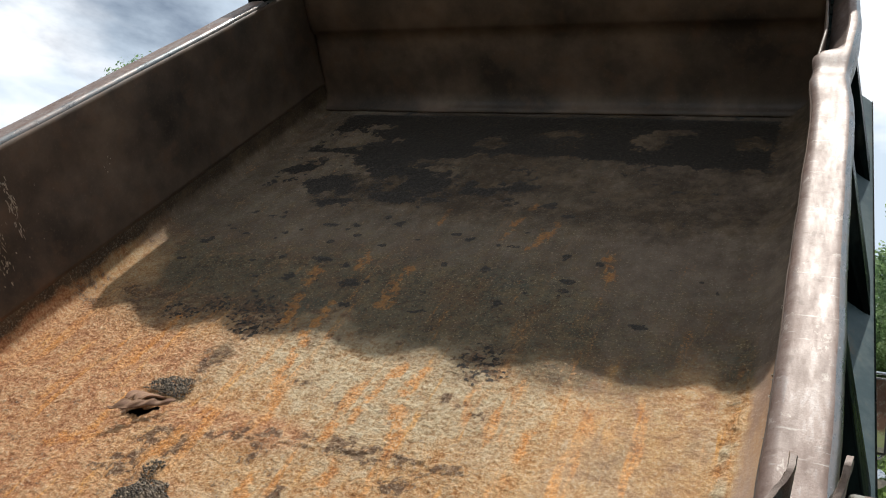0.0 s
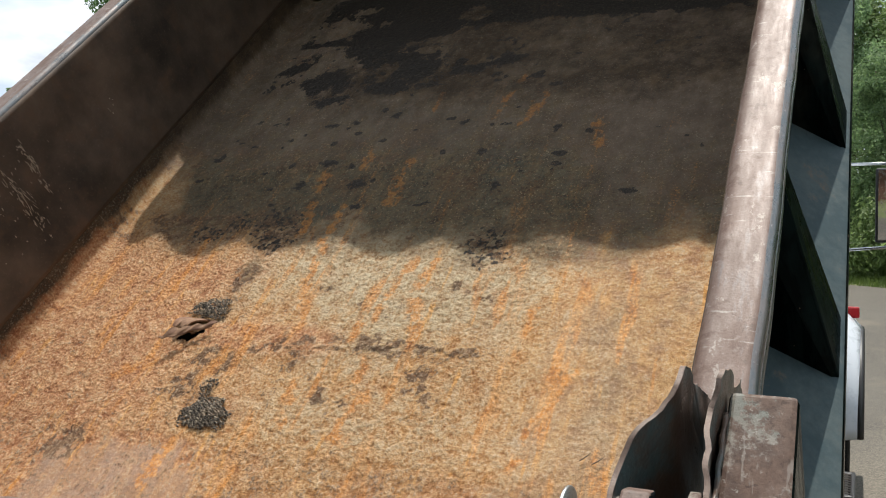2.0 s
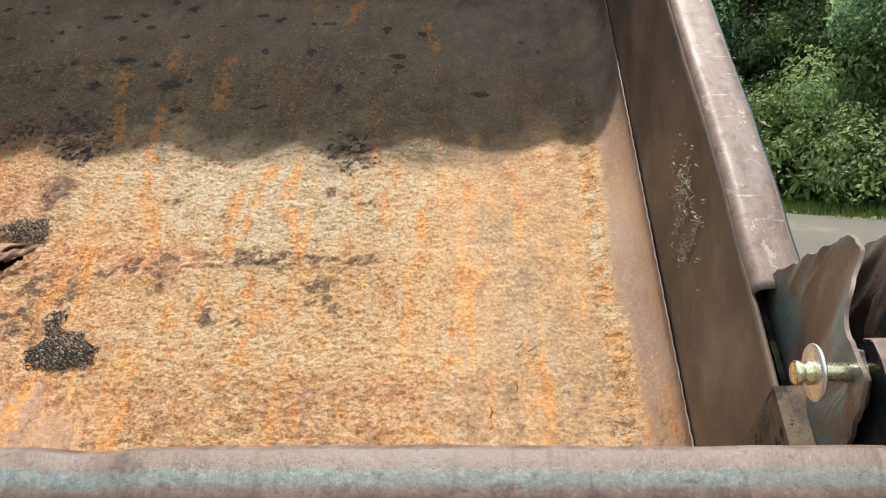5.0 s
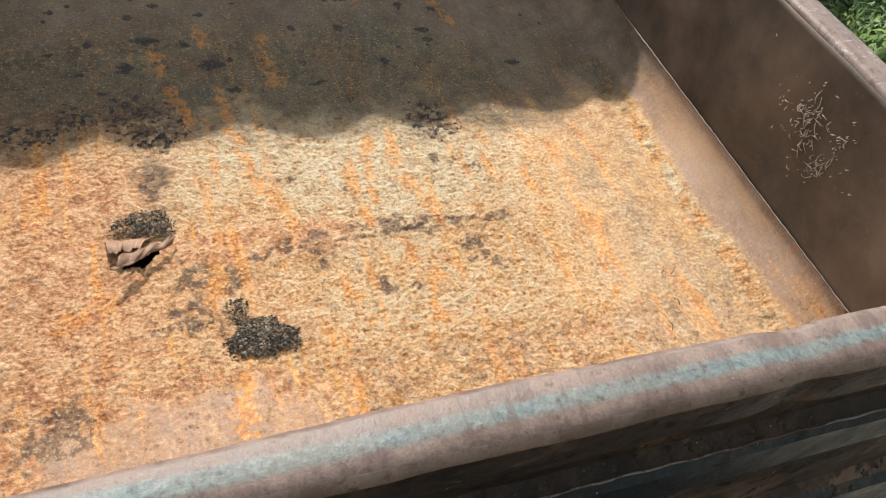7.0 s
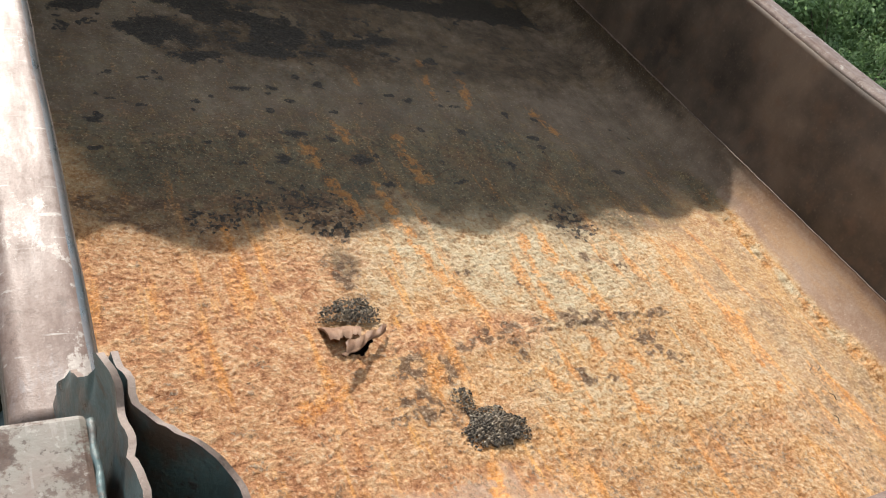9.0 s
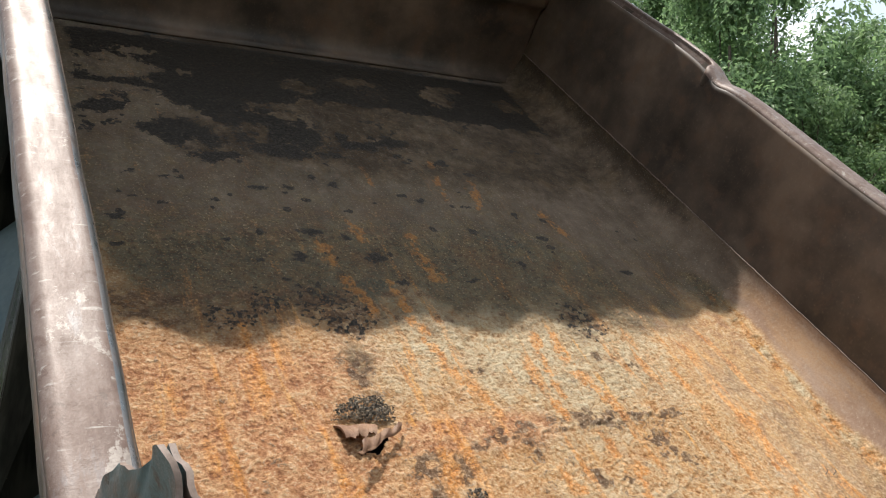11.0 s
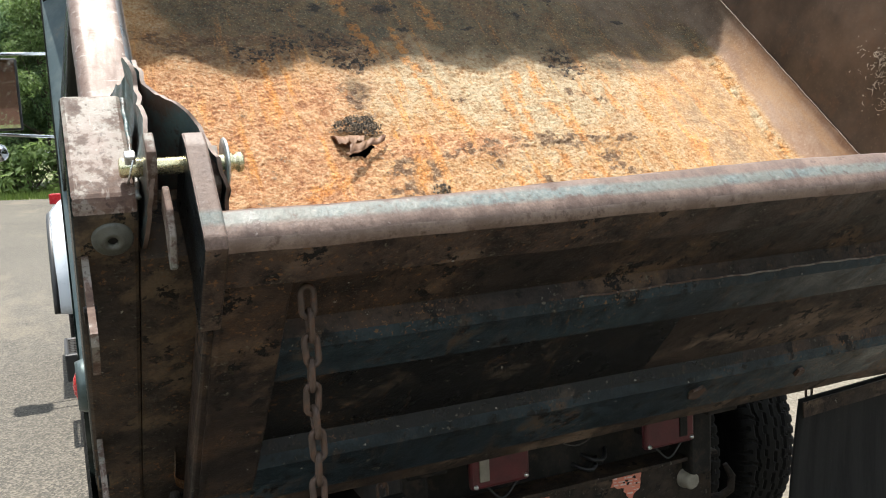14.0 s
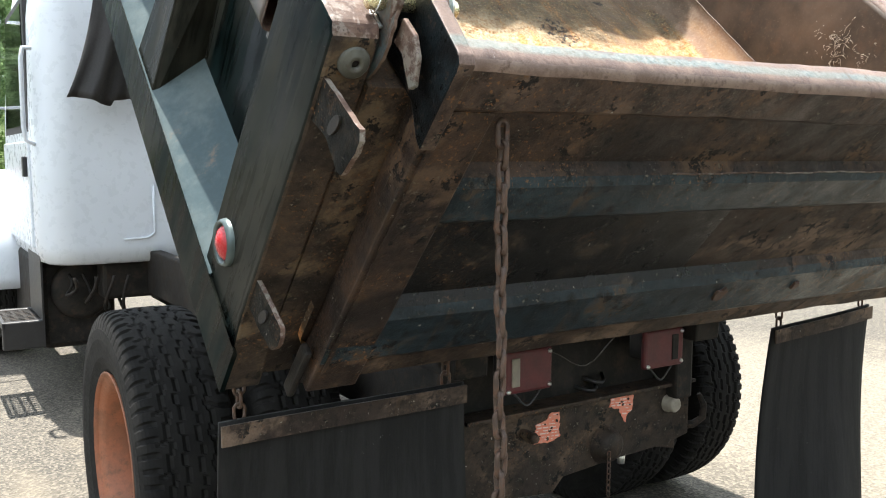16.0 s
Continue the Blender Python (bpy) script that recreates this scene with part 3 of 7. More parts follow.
FLAP_RUBBER = worn("scuffed_flap_rubber", (0.009, 0.009, 0.009), (0.016, 0.016, 0.0155), (0.02, 0.02, 0.02), 0.75, 0.0, 0.1, 9, 0.25, (0.075, 0.075, 0.072), 0.35, (3.0, 1.0, 0.25))
WHEEL_RUST = worn("rust_brown_wheel_paint", (0.26, 0.085, 0.035), (0.20, 0.075, 0.035), (0.14, 0.06, 0.03), 0.6, 0.0, 0.5, 12, 0.3)
CHASSIS = worn("greasy_chassis_paint", (0.0120, 0.0114, 0.0108), (0.0240, 0.0216, 0.0192), (0.0480, 0.0336, 0.0240), 0.6, 0.0, 0.5, 9, 0.4)
PLATE = grimy("muddy_rear_plate", (0.0239, 0.0171, 0.0123), (0.0451, 0.0318, 0.0222), (0.1061, 0.0733, 0.0494), 0.8, 0.6)
WHITE = plain("white_cab_paint", (0.58, 0.62, 0.67), 0.28, 0.0, 0.05, 3, 0.0)
BLACK_PLASTIC = plain("black_plastic", (0.02, 0.02, 0.021), 0.45, 0.0, 0.3, 25, 0.1)
CHROME = plain("chrome", (0.45, 0.47, 0.48), 0.14, 1.0, 0.1, 30, 0.0)
MIRROR = plain("mirror_glass", (0.55, 0.56, 0.57), 0.02, 1.0, 0.02, 5, 0.0)
RED_LENS = plain("red_lens", (0.42, 0.012, 0.018), 0.25, 0.0, 0.3, 40, 0.05)
RED_LAMP = plain("dusty_red_lamp", (0.085, 0.007, 0.010), 0.5, 0.0, 0.4, 20, 0.1)
WIRE = plain("dusty_dark_wire", (0.075, 0.068, 0.058), 0.7, 0.0, 0.4, 40, 0.1)
BEZEL = plain("dull_steel_bezel", (0.085, 0.115, 0.115), 0.38, 0.5, 0.4, 40, 0.1)
CREAM = plain("faded_cream", (0.24, 0.215, 0.17), 0.6, 0.0, 0.3, 40, 0.1)
STICKER = plain("faded_red_orange_sticker", (0.60, 0.15, 0.085), 0.6, 0.0, 0.25, 90, 0.1, (0.50, 0.22, 0.15))
STICKER_WHITE = plain("worn_white_sticker", (0.62, 0.48, 0.42), 0.5, 0.0, 0.2, 60, 0.1)
CLOTH = plain("black_tarpaulin", (0.0144, 0.0126, 0.0120), 0.7, 0.0, 0.35, 16, 0.4)
def make_crumb_material():
    m, n, l, bs = nodes_of("asphalt_residue")
    co = n.new("ShaderNodeTexCoord").outputs["Object"]
    geo = n.new("ShaderNodeNewGeometry")
    c = ramp(n, l, geo.outputs["Random Per Island"], [(0.0, (0.022, 0.0175, 0.013)), (0.5, (0.062, 0.049, 0.036)), (0.80, (0.150, 0.118, 0.084)), (1.0, (0.32, 0.265, 0.195))])
    dust = tex_noise(n, l, co, 30, 6, 0.7)
    c = mixed(n, l, grey(n, l, dust, 0.50, 0.62, 0, 0.5), c, (0.19, 0.135, 0.085))
    l.new(c, bs.inputs["Base Color"])
    bs.inputs["Roughness"].default_value = 0.6
    bs.inputs["Specular IOR Level"].default_value = 0.3
    return m


ROCK_TAR = make_crumb_material()
FLAP_RUST = worn("tan_rusty_plate", (0.1680, 0.0806, 0.0434), (0.2560, 0.1440, 0.0805), (0.0960, 0.0403, 0.0217), 0.7, 0.0, 0.5, 25, 0.3)
DRY = plain("dry_mud_fibres", (0.42, 0.355, 0.28), 0.85, 0.0, 0.3, 50, 0.2)
BLACK_CHIPPED.node_tree.nodes["Principled BSDF"].inputs["Specular IOR Level"].default_value = 0.05
for dull in (FLAP_RUBBER, RUBBER, CHASSIS, LEDGE_PAINT):
    dull.node_tree.nodes["Principled BSDF"].inputs["Specular IOR Level"].default_value = 0.15
GLASS = make_glass_material()
INSIDE = plain("dark_cab_trim", (0.03, 0.03, 0.032), 0.7, 0.0, 0.3, 12, 0.1)
GRASS = make_leaf_material("grass_blades", (0.056, 0.094, 0.019), (0.128, 0.180, 0.041))
LEAF = make_leaf_material("broad_leaves", (0.1087, 0.1885, 0.0943), (0.2900, 0.4205, 0.1958))
LEAF_LIGHT = make_leaf_material("young_leaves", (0.119, 0.180, 0.060), (0.238, 0.331, 0.120))
NEEDLE = make_leaf_material("pine_needles", (0.1160, 0.1911, 0.0870), (0.2784, 0.3932, 0.1768))
BARK = plain("bark", (0.13, 0.10, 0.075), 0.9, 0.0, 0.5, 9, 0.9)
TIMBER = plain("weathered_pole_timber", (0.115, 0.09, 0.068), 0.85, 0.0, 0.4, 6, 0.6)
SOIL = plain("grassy_soil", (0.085, 0.115, 0.032), 0.95, 0.0, 0.5, 0.8, 0.6, (0.13, 0.13, 0.055))


# ---- building helpers ----
BED = pose(0, 0.133, 1.209, 42.6)
FLOOR_END = 2.62
GROUND = 0.12  # height of the lot


def mesh_of(name, verts, faces, smooth=False):
    me = bpy.data.meshes.new(name)
    me.from_pydata([tuple(float(c) for c in v) for v in verts], [], [tuple(int(i) for i in f) for f in faces])
    me.update()
    if smooth:
        me.polygons.foreach_set("use_smooth", [True] * len(me.polygons))
    return me


def part(name, data, material, parent=None, label="", at=None):
    """Links a bmesh or mesh as one object under a thing or a part."""
    if isinstance(data, bmesh.types.BMesh):
        bmesh.ops.recalc_face_normals(data, faces=data.faces)
        me = bpy.data.meshes.new(name)
        data.to_mesh(me)
        data.free()
        data = me
    for mat in material if isinstance(material, (list, tuple)) else [material]:
        data.materials.append(mat)
    ob = new(name, data)
    ob.parent = parent
    if at is not None:
        ob.matrix_basis = at
    return tagged(ob, label)


def thing(name, label, category, at=None, group="", kind=""):
    ob = new(name)
    ob.empty_display_size = 0.2
    if at is not None:
        ob.matrix_basis = at
    return tagged(ob, label, category, group, kind)


def lattice(x, y, seed):
    g = np.random.RandomState(seed).rand(64, 64)
    xi, yi = np.floor(x).astype(int), np.floor(y).astype(int)
    fx, fy = x - xi, y - yi
    fx, fy = fx * fx * (3 - 2 * fx), fy * fy * (3 - 2 * fy)
    a, b = g[xi % 64, yi % 64], g[(xi + 1) % 64, yi % 64]
    c, d = g[xi % 64, (yi + 1) % 64], g[(xi + 1) % 64, (yi + 1) % 64]
    return (a * (1 - fx) + b * fx) * (1 - fy) + (c * (1 - fx) + d * fx) * fy


def fbm(x, y, scale, seed, octaves=4):
    out, amp, total = 0, 1.0, 0.0
    for k in range(octaves):
        out = out + amp * lattice(np.asarray(x) * scale * 2**k + 7.3 * k, np.asarray(y) * scale * 2**k + 3.1 * k, seed + k)
        total += amp
        amp *= 0.55
    return out / total


def box(bm, lo, hi, bevel=0.0, seg=2):
    r = bmesh.ops.create_cube(bm, size=1)
    for v in r["verts"]:
        v.co = Vector([(lo[k] + hi[k]) / 2 + v.co[k] * (hi[k] - lo[k]) for k in range(3)])
    if bevel:
        es = list({e for v in r["verts"] for e in v.link_edges})
        bmesh.ops.bevel(bm, geom=es, offset=bevel, segments=seg, affect="EDGES", profile=0.5)


def boxed(lo, hi, bevel=0.0, seg=2):
    bm = bmesh.new()
    box(bm, lo, hi, bevel, seg)
    return bm


def slab(outline, a, b, axis=0, bevel=0.0):
    """A plate: a flat outline in the two other axes, from a to b along the axis."""
    bm = bmesh.new()

    def put(p, c):
        q = list(p)
        q.insert(axis, c)
        return bm.verts.new(q)

    lo, hi = [put(p, a) for p in outline], [put(p, b) for p in outline]
    bm.faces.new(lo)
    bm.faces.new(hi[::-1])
    for k in range(len(lo)):
        j = (k + 1) % len(lo)
        bm.faces.new((lo[k], lo[j], hi[j], hi[k]))
    if bevel:
        bmesh.ops.recalc_face_normals(bm, faces=bm.faces)
        bmesh.ops.bevel(bm, geom=list(bm.edges), offset=bevel, segments=2, affect="EDGES", profile=0.5)
    return bm


def sheet_data(P, thick):
    """A grid of points as a sheet with thickness: verts and faces."""
    P = np.asarray(P, float)
    nu, nv = P.shape[:2]
    nrm = np.cross(np.gradient(P, axis=0), np.gradient(P, axis=1))
    nrm /= np.linalg.norm(nrm, axis=2, keepdims=True) + 1e-9
    verts = np.concatenate([P.reshape(-1, 3), (P + nrm * thick).reshape(-1, 3)])
    idx = np.arange(nu * nv).reshape(nu, nv)
    a, b, c, d = idx[:-1, :-1].ravel(), idx[1:, :-1].ravel(), idx[1:, 1:].ravel(), idx[:-1, 1:].ravel()
    n = nu * nv
    faces = np.concatenate([np.stack([a, d, c, b], 1), np.stack([a + n, b + n, c + n, d + n], 1)])
    rim = np.concatenate([idx[:, 0], idx[-1, 1:], idx[-2::-1, -1], idx[0, -2:0:-1]])
    nxt = np.roll(rim, -1)
    return verts, np.concatenate([faces, np.stack([rim, nxt, nxt + n, rim + n], 1)])


def sheet(name, P, thick, smooth=True):
    return mesh_of(name, *sheet_data(P, thick), smooth=smooth)


def tube_data(points, radius, sides=8, closed=False):
    P = np.asarray(points, float)
    n = len(P)
    rad = np.broadcast_to(np.asarray(radius, float), (n,))
    tan = (np.roll(P, -1, 0) - np.roll(P, 1, 0)) if closed else np.gradient(P, axis=0)
    tan /= np.linalg.norm(tan, axis=1, keepdims=True) + 1e-9
    ref = np.array([0.0, 0.0, 1.0]) if abs(tan[0][2]) < 0.9 else np.array([1.0, 0.0, 0.0])
    verts, faces = [], []
    u = np.cross(tan[0], ref)
    for k in range(n):
        u = u - tan[k] * (u @ tan[k])
        u /= np.linalg.norm(u) + 1e-9
        w = np.cross(tan[k], u)
        for j in range(sides):
            a = 2 * math.pi * j / sides
            verts.append(P[k] + rad[k] * (math.cos(a) * u + math.sin(a) * w))
    for k in range(n if closed else n - 1):
        for j in range(sides):
            i, i2 = k * sides + j, k * sides + (j + 1) % sides
            m, m2 = ((k + 1) % n) * sides + j, ((k + 1) % n) * sides + (j + 1) % sides
            faces.append((i, i2, m2, m))
    if not closed:
        faces += [tuple(range(sides))[::-1], tuple(range((n - 1) * sides, n * sides))]
    return verts, faces


def tube(name, points, radius, sides=8, closed=False):
    return mesh_of(name, *tube_data(points, radius, sides, closed), smooth=True)


def joined(name, pieces, smooth=False):
    verts, faces = [], []
    for v, f in pieces:
        base = len(verts)
        verts.extend(v)
        faces.extend([tuple(i + base for i in q) for q in f])
    return mesh_of(name, verts, faces, smooth)


def lathe_data(profile, steps=32, m=None):
    """Profile of (radius, along) turned round the x axis; m places it."""
    m = m or Matrix()
    verts, faces, n = [], [], len(profile)
    for k in range(steps):
        a = 2 * math.pi * k / steps
        for r, h in profile:
            verts.append(m @ Vector((h, r * math.cos(a), r * math.sin(a))))
    for k in range(steps):
        for j in range(n - 1):
            a, b = k * n + j, ((k + 1) % steps) * n + j
            faces.append((a, a + 1, b + 1, b))
    return verts, faces


def lathe(name, profile, steps=32, m=None, smooth=True):
    return mesh_of(name, *lathe_data(profile, steps, m), smooth=smooth)


def ring_link(centre, length, width, wire, turned, sides=7):
    """One oval chain link hanging down."""
    pts, r = [], width / 2
    for k in range(16):
        a = 2 * math.pi * k / 16
        px, pz = r * math.cos(a), r * math.sin(a)
        pz += (length / 2 - r) * (1 if math.sin(a) >= 0 else -1)
        pts.append((centre[0] + (0 if turned else px), centre[1] + (px if turned else 0), centre[2] + pz))
    return tube("link", pts, wire, sides, True)


# ---- dump truck: raised bed ----
truck = thing("dump_truck", "old dump truck with raised rusty steel bed and white cab", "truck")

# Stains and crust on the bed floor, in metres across and along it, with half widths.
TAR_DOTS = [
    (-0.664, 1.619, 0.013, 0.011), (-0.240, 1.667, 0.017, 0.014), (-0.185, 1.637, 0.016, 0.014), (-0.420, 1.601, 0.026, 0.011), (-0.331, 1.609, 0.014, 0.011), (-0.350, 1.572, 0.011, 0.008),
    (-0.565, 1.518, 0.013, 0.011), (-0.470, 1.380, 0.013, 0.013), (-0.577, 1.342, 0.010, 0.009), (-0.332, 1.388, 0.036, 0.015), (-0.243, 1.368, 0.012, 0.012), (-0.387, 1.277, 0.020, 0.018),
    (-0.501, 1.265, 0.012, 0.011), (-0.179, 1.281, 0.034, 0.024), (-0.145, 1.177, 0.017, 0.009), (-0.451, 1.182, 0.012, 0.009), (0.075, 1.576, 0.016, 0.014), (0.345, 1.746, 0.018, 0.018),
    (0.274, 1.256, 0.012, 0.015), (0.657, 1.235, 0.019, 0.011), (0.068, 1.182, 0.024, 0.008), (-0.817, 1.435, 0.020, 0.010), (-0.826, 1.876, 0.014, 0.018), (0.116, 1.838, 0.018, 0.012),
]
TAR_BLOTS = [
    (-0.590, 1.870, 0.105, 0.080), (-0.500, 1.740, 0.062, 0.019), (-0.310, 1.975, 0.110, 0.115), (-0.185, 1.930, 0.085, 0.120), (-0.300, 1.825, 0.125, 0.038), (-0.131, 1.812, 0.057, 0.014),
    (-0.455, 2.100, 0.135, 0.080), (0.000, 1.890, 0.060, 0.035), (0.143, 1.918, 0.046, 0.026), (-0.803, 1.979, 0.046, 0.028),
]
CLEAN_GAPS = [
    (-0.715, 2.265, 0.150, 0.070), (-0.658, 2.393, 0.080, 0.024), (-0.102, 2.263, 0.056, 0.040), (0.154, 2.357, 0.076, 0.026), (0.469, 2.327, 0.062, 0.064), (0.536, 2.390, 0.080, 0.026),
    (0.808, 2.327, 0.056, 0.055), (-0.345, 1.930, 0.040, 0.036), (-0.214, 2.034, 0.085, 0.018), (0.141, 2.113, 0.118, 0.024), (-0.50, 1.985, 0.045, 0.03),
]
BROWN_STAINS = [
    (-0.784, 1.106, 0.090, 0.050), (-0.629, 1.063, 0.050, 0.050), (0.254, 1.022, 0.022, 0.018), (0.089, 1.034, 0.018, 0.014), (-0.108, 1.022, 0.038, 0.015), (0.096, 0.678, 0.062, 0.017),
    (0.188, 0.672, 0.056, 0.019), (-0.076, 0.606, 0.024, 0.021), (0.279, 0.605, 0.033, 0.014), (0.324, 0.534, 0.023, 0.014), (0.302, 0.564, 0.033, 0.011), (0.055, 0.513, 0.021, 0.021),
    (0.138, 0.516, 0.013, 0.014), (0.304, 0.863, 0.022, 0.013), (0.382, 0.846, 0.024, 0.015), (-0.087, 0.851, 0.021, 0.014), (0.055, 0.788, 0.010, 0.018), (-0.201, 0.643, 0.016, 0.012),
    (-0.345, 0.500, 0.058, 0.032), (-0.059, 0.668, 0.043, 0.013), (-0.134, 0.652, 0.028, 0.013), (-0.30, 0.585, 0.06, 0.03), (-0.62, 0.30, 0.06, 0.04), (-0.375, 0.88, 0.03, 0.045),
]
SPECKLED = [(-0.382, 1.082, 0.062, 0.066), (-0.333, 1.030, 0.042, 0.036), (0.330, 1.010, 0.046, 0.055), (-0.52, 1.10, 0.035, 0.035), (-0.62, 1.06, 0.04, 0.03)]
RUST_STREAKS = [
    (-0.165, 1.00, -0.158, 0.86), (-0.158, 0.86, -0.10, 0.73), (0.14, 0.95, 0.10, 0.76), (0.20, 0.97, 0.19, 0.81), (0.19, 0.83, 0.24, 0.70), (0.07, 0.73, 0.07, 0.69), (-0.03, 0.53, 0.00, 0.42),
    (0.175, 0.51, 0.155, 0.42), (0.14, 0.61, 0.14, 0.54), (0.635, 0.62, 0.60, 0.50), (0.60, 0.50, 0.575, 0.40), (-0.255, 0.70, -0.30, 0.53), (-0.60, 0.51, -0.50, 0.57), (0.52, 0.81, 0.51, 0.74),
    (-0.04, 1.37, -0.04, 1.21), (-0.20, 1.42, -0.19, 1.38), (-0.18, 1.17, -0.185, 1.03), (-0.32, 1.32, -0.31, 1.27), (-0.30, 1.18, -0.28, 1.08), (0.22, 1.80, 0.17, 1.60), (-0.06, 1.77, -0.05, 1.66),
    (0.31, 1.68, 0.28, 1.55), (0.51, 1.54, 0.53, 1.44), (-0.61, 1.02, -0.60, 0.83), (-0.26, 0.43, -0.29, 0.23),
]


def arc_section():
    """Across the bed: flat floor and a rounded corner up to the lap seam on either side; x, w and the way along it."""
    xs = np.linspace(-0.955, 0.865, 570)
    right = [(0.865 + 0.13 * math.sin(a), 0.13 - 0.13 * math.cos(a)) for a in np.linspace(0, math.pi / 2, 34)[1:]]
    left = [(-0.955 - 0.045 * math.sin(a), 0.045 - 0.045 * math.cos(a)) for a in np.linspace(0, math.pi / 2, 12)[1:]] + [(-1.0005, 0.062 + 0.01 * k) for k in range(8)]
    return np.array(left[::-1] + [(x, 0.0) for x in xs] + right)


def build_floor():
    sec = arc_section()
    vs = np.concatenate([np.linspace(-0.15, 0.06, 16)[:-1], np.linspace(0.06, 1.12, 332)[:-1], np.linspace(1.12, FLOOR_END, 290)])
    x, v = np.meshgrid(sec[:, 0], vs, indexing="ij")
    w = np.repeat(sec[:, 1][:, None], len(vs), 1)
    side = np.where(x > 0, np.clip((x - 0.88) / 0.1, 0, 1), np.clip((-x - 0.95) / 0.04, 0, 1))
    n7, n7b = fbm(x, v, 9, 11) - 0.5, fbm(x, v, 9, 21) - 0.5
    n40, n40b = fbm(x, v, 44, 13, 3) - 0.5, fbm(x, v, 44, 23, 3) - 0.5
    jx, jv = x + 0.022 * n7 + 0.030 * n40, v + 0.022 * n7b + 0.030 * n40b
    bx, bv = x + 0.05 * n7 + 0.035 * n40, v + 0.05 * n7b + 0.035 * n40b
    grit = fbm(x, v, 55, 31, 4)
    clump = fbm(x, v, 18, 33, 4)

    def inside(px, pv, e):
        return 1 - np.hypot((px - e[0]) / e[2], (pv - e[1]) / e[3])

    # black tar: single spots, the large ragged patches, and the band before the bulkhead
    tar = np.zeros_like(x)
    for e in TAR_DOTS:
        tar = np.maximum(tar, np.clip(0.42 + 0.40 * inside(jx, jv, e), 0, 0.8))
    for e in TAR_BLOTS:
        tar = np.maximum(tar, np.clip(0.46 + 0.55 * inside(bx, bv, e) + 0.9 * (clump - 0.5), 0, 1))
    low = 2.125 + 0.03 * np.sin(x * 5 + 1) + 0.10 * (clump - 0.5)
    band = np.clip((v - low) / 0.03, 0, 1) * np.clip((2.535 + 0.02 * n7 - v) / 0.02, 0, 1) * np.clip((0.90 - bx) / 0.03, 0, 1) * np.clip((bx + 0.86) / 0.04, 0, 1)
    band *= 0.62 + 0.5 * (fbm(x, v, 9, 61) - 0.4)
    tar = np.maximum(tar, band)
    for e in CLEAN_GAPS:
        tar = np.minimum(tar, np.clip(0.36 - 0.75 * inside(bx, bv, e) + 1.1 * (clump - 0.5) + 0.9 * (grit - 0.5), 0, 1) + (inside(bx, bv, e) < -0.6))
    zone = (np.abs(x) < 0.86) * np.clip((v - 1.70) / 0.2, 0, 1) * np.clip((2.2 - v) / 0.2, 0, 1) * np.clip((0.35 - x) / 0.3, 0, 1)
    tar = np.maximum(tar, zone * np.clip((clump - 0.585) * 12, 0, 0.7))
    tar = np.maximum(tar, np.clip((v - 1.1) / 0.2, 0, 1) * np.clip((fbm(x * 0.8, v, 20, 71, 3) - 0.73) * 12, 0, 0.55) * (np.abs(x) < 0.84))
    for e in SPECKLED:
        tar = np.maximum(tar, np.clip(0.9 * np.clip(0.9 + inside(bx, bv, e), 0, 1) * np.clip((fbm(x, v, 105, 691, 3) - 0.42) * 4, 0, 1), 0, 0.50))
    peppered = sum(np.clip(0.8 + 0.8 * inside(bx, bv, e), 0, 1) for e in SPECKLED)
    # the crusted weld line across the floor
    seam_v = 0.662 + 0.045 * (x - 0.1) + 0.035 * n7
    seam_x = np.clip((x + 0.14) / 0.1, 0, 1) * np.clip((0.52 - x) / 0.15, 0, 1)
    crackline = np.exp(-(((v - seam_v) / 0.013) ** 2)) * seam_x
    # brown granular stains
    brown = np.zeros_like(x)
    for e in BROWN_STAINS:
        brown = np.maximum(brown, np.clip(0.75 + 0.7 * inside(bx, bv, e), 0, 1) * np.clip((grit - 0.33) * 3.6, 0, 1) * (1.0 if e[1] < 1 else 0.7))
    brown = np.maximum(brown, 0.8 * np.clip(peppered, 0, 1) * np.clip((grit - 0.34) * 4, 0, 1))
    brown = np.maximum(brown, crackline * np.clip((grit - 0.30) * 4, 0, 1) * np.clip((clump - 0.30) * 5, 0.35, 1))
    brown = np.maximum(brown, 0.55 * np.exp(-(((v - seam_v + 0.012) / 0.035) ** 2)) * seam_x * np.clip((clump - 0.40) * 4, 0, 1))
    lit_side = np.clip((0.45 - x) / 0.2, 0, 1) * np.clip((1.0 - v) / 0.1, 0, 1)
    brown = np.maximum(brown, lit_side * np.clip((fbm(x, v, 30, 611, 4) - 0.64) * 5, 0, 0.34))
    for cv, k in ((1.03, 0.6), (1.12, 0.75), (1.40, 0.55), (1.47, 0.45), (1.72, 0.3), (2.06, 0.4)):
        brown = np.maximum(brown, k * np.exp(-(((v - cv - 0.04 * (fbm(x, v, 2.5, 661) - 0.5)) / 0.05) ** 2)) * np.clip((fbm(x * 0.8, v * 1.4, 24, 663, 4) - 0.40) * 4, 0, 1) * np.clip((v - 0.98) / 0.06, 0, 1) * np.clip((0.25 - x) / 0.5, 0.15, 1))
    rear = np.clip((0.365 + 0.03 * n7 - v) / 0.03, 0, 1)
    brown = np.maximum(brown, rear * np.clip((fbm(x * 1.3 + v * 0.5, v * 0.6 - x * 0.2, 40, 617, 4) - 0.40) * 2.6, 0, 0.32))
    # paler buff crust in the middle, flakes along the rounded corner; the zones' borders wander
    zx = x + 0.42 * (fbm(x, v, 3.1, 901, 4) - 0.5) + 0.20 * (fbm(x, v, 11, 907, 3) - 0.5)
    zv = v + 0.30 * (fbm(x, v, 3.3, 911, 4) - 0.5)
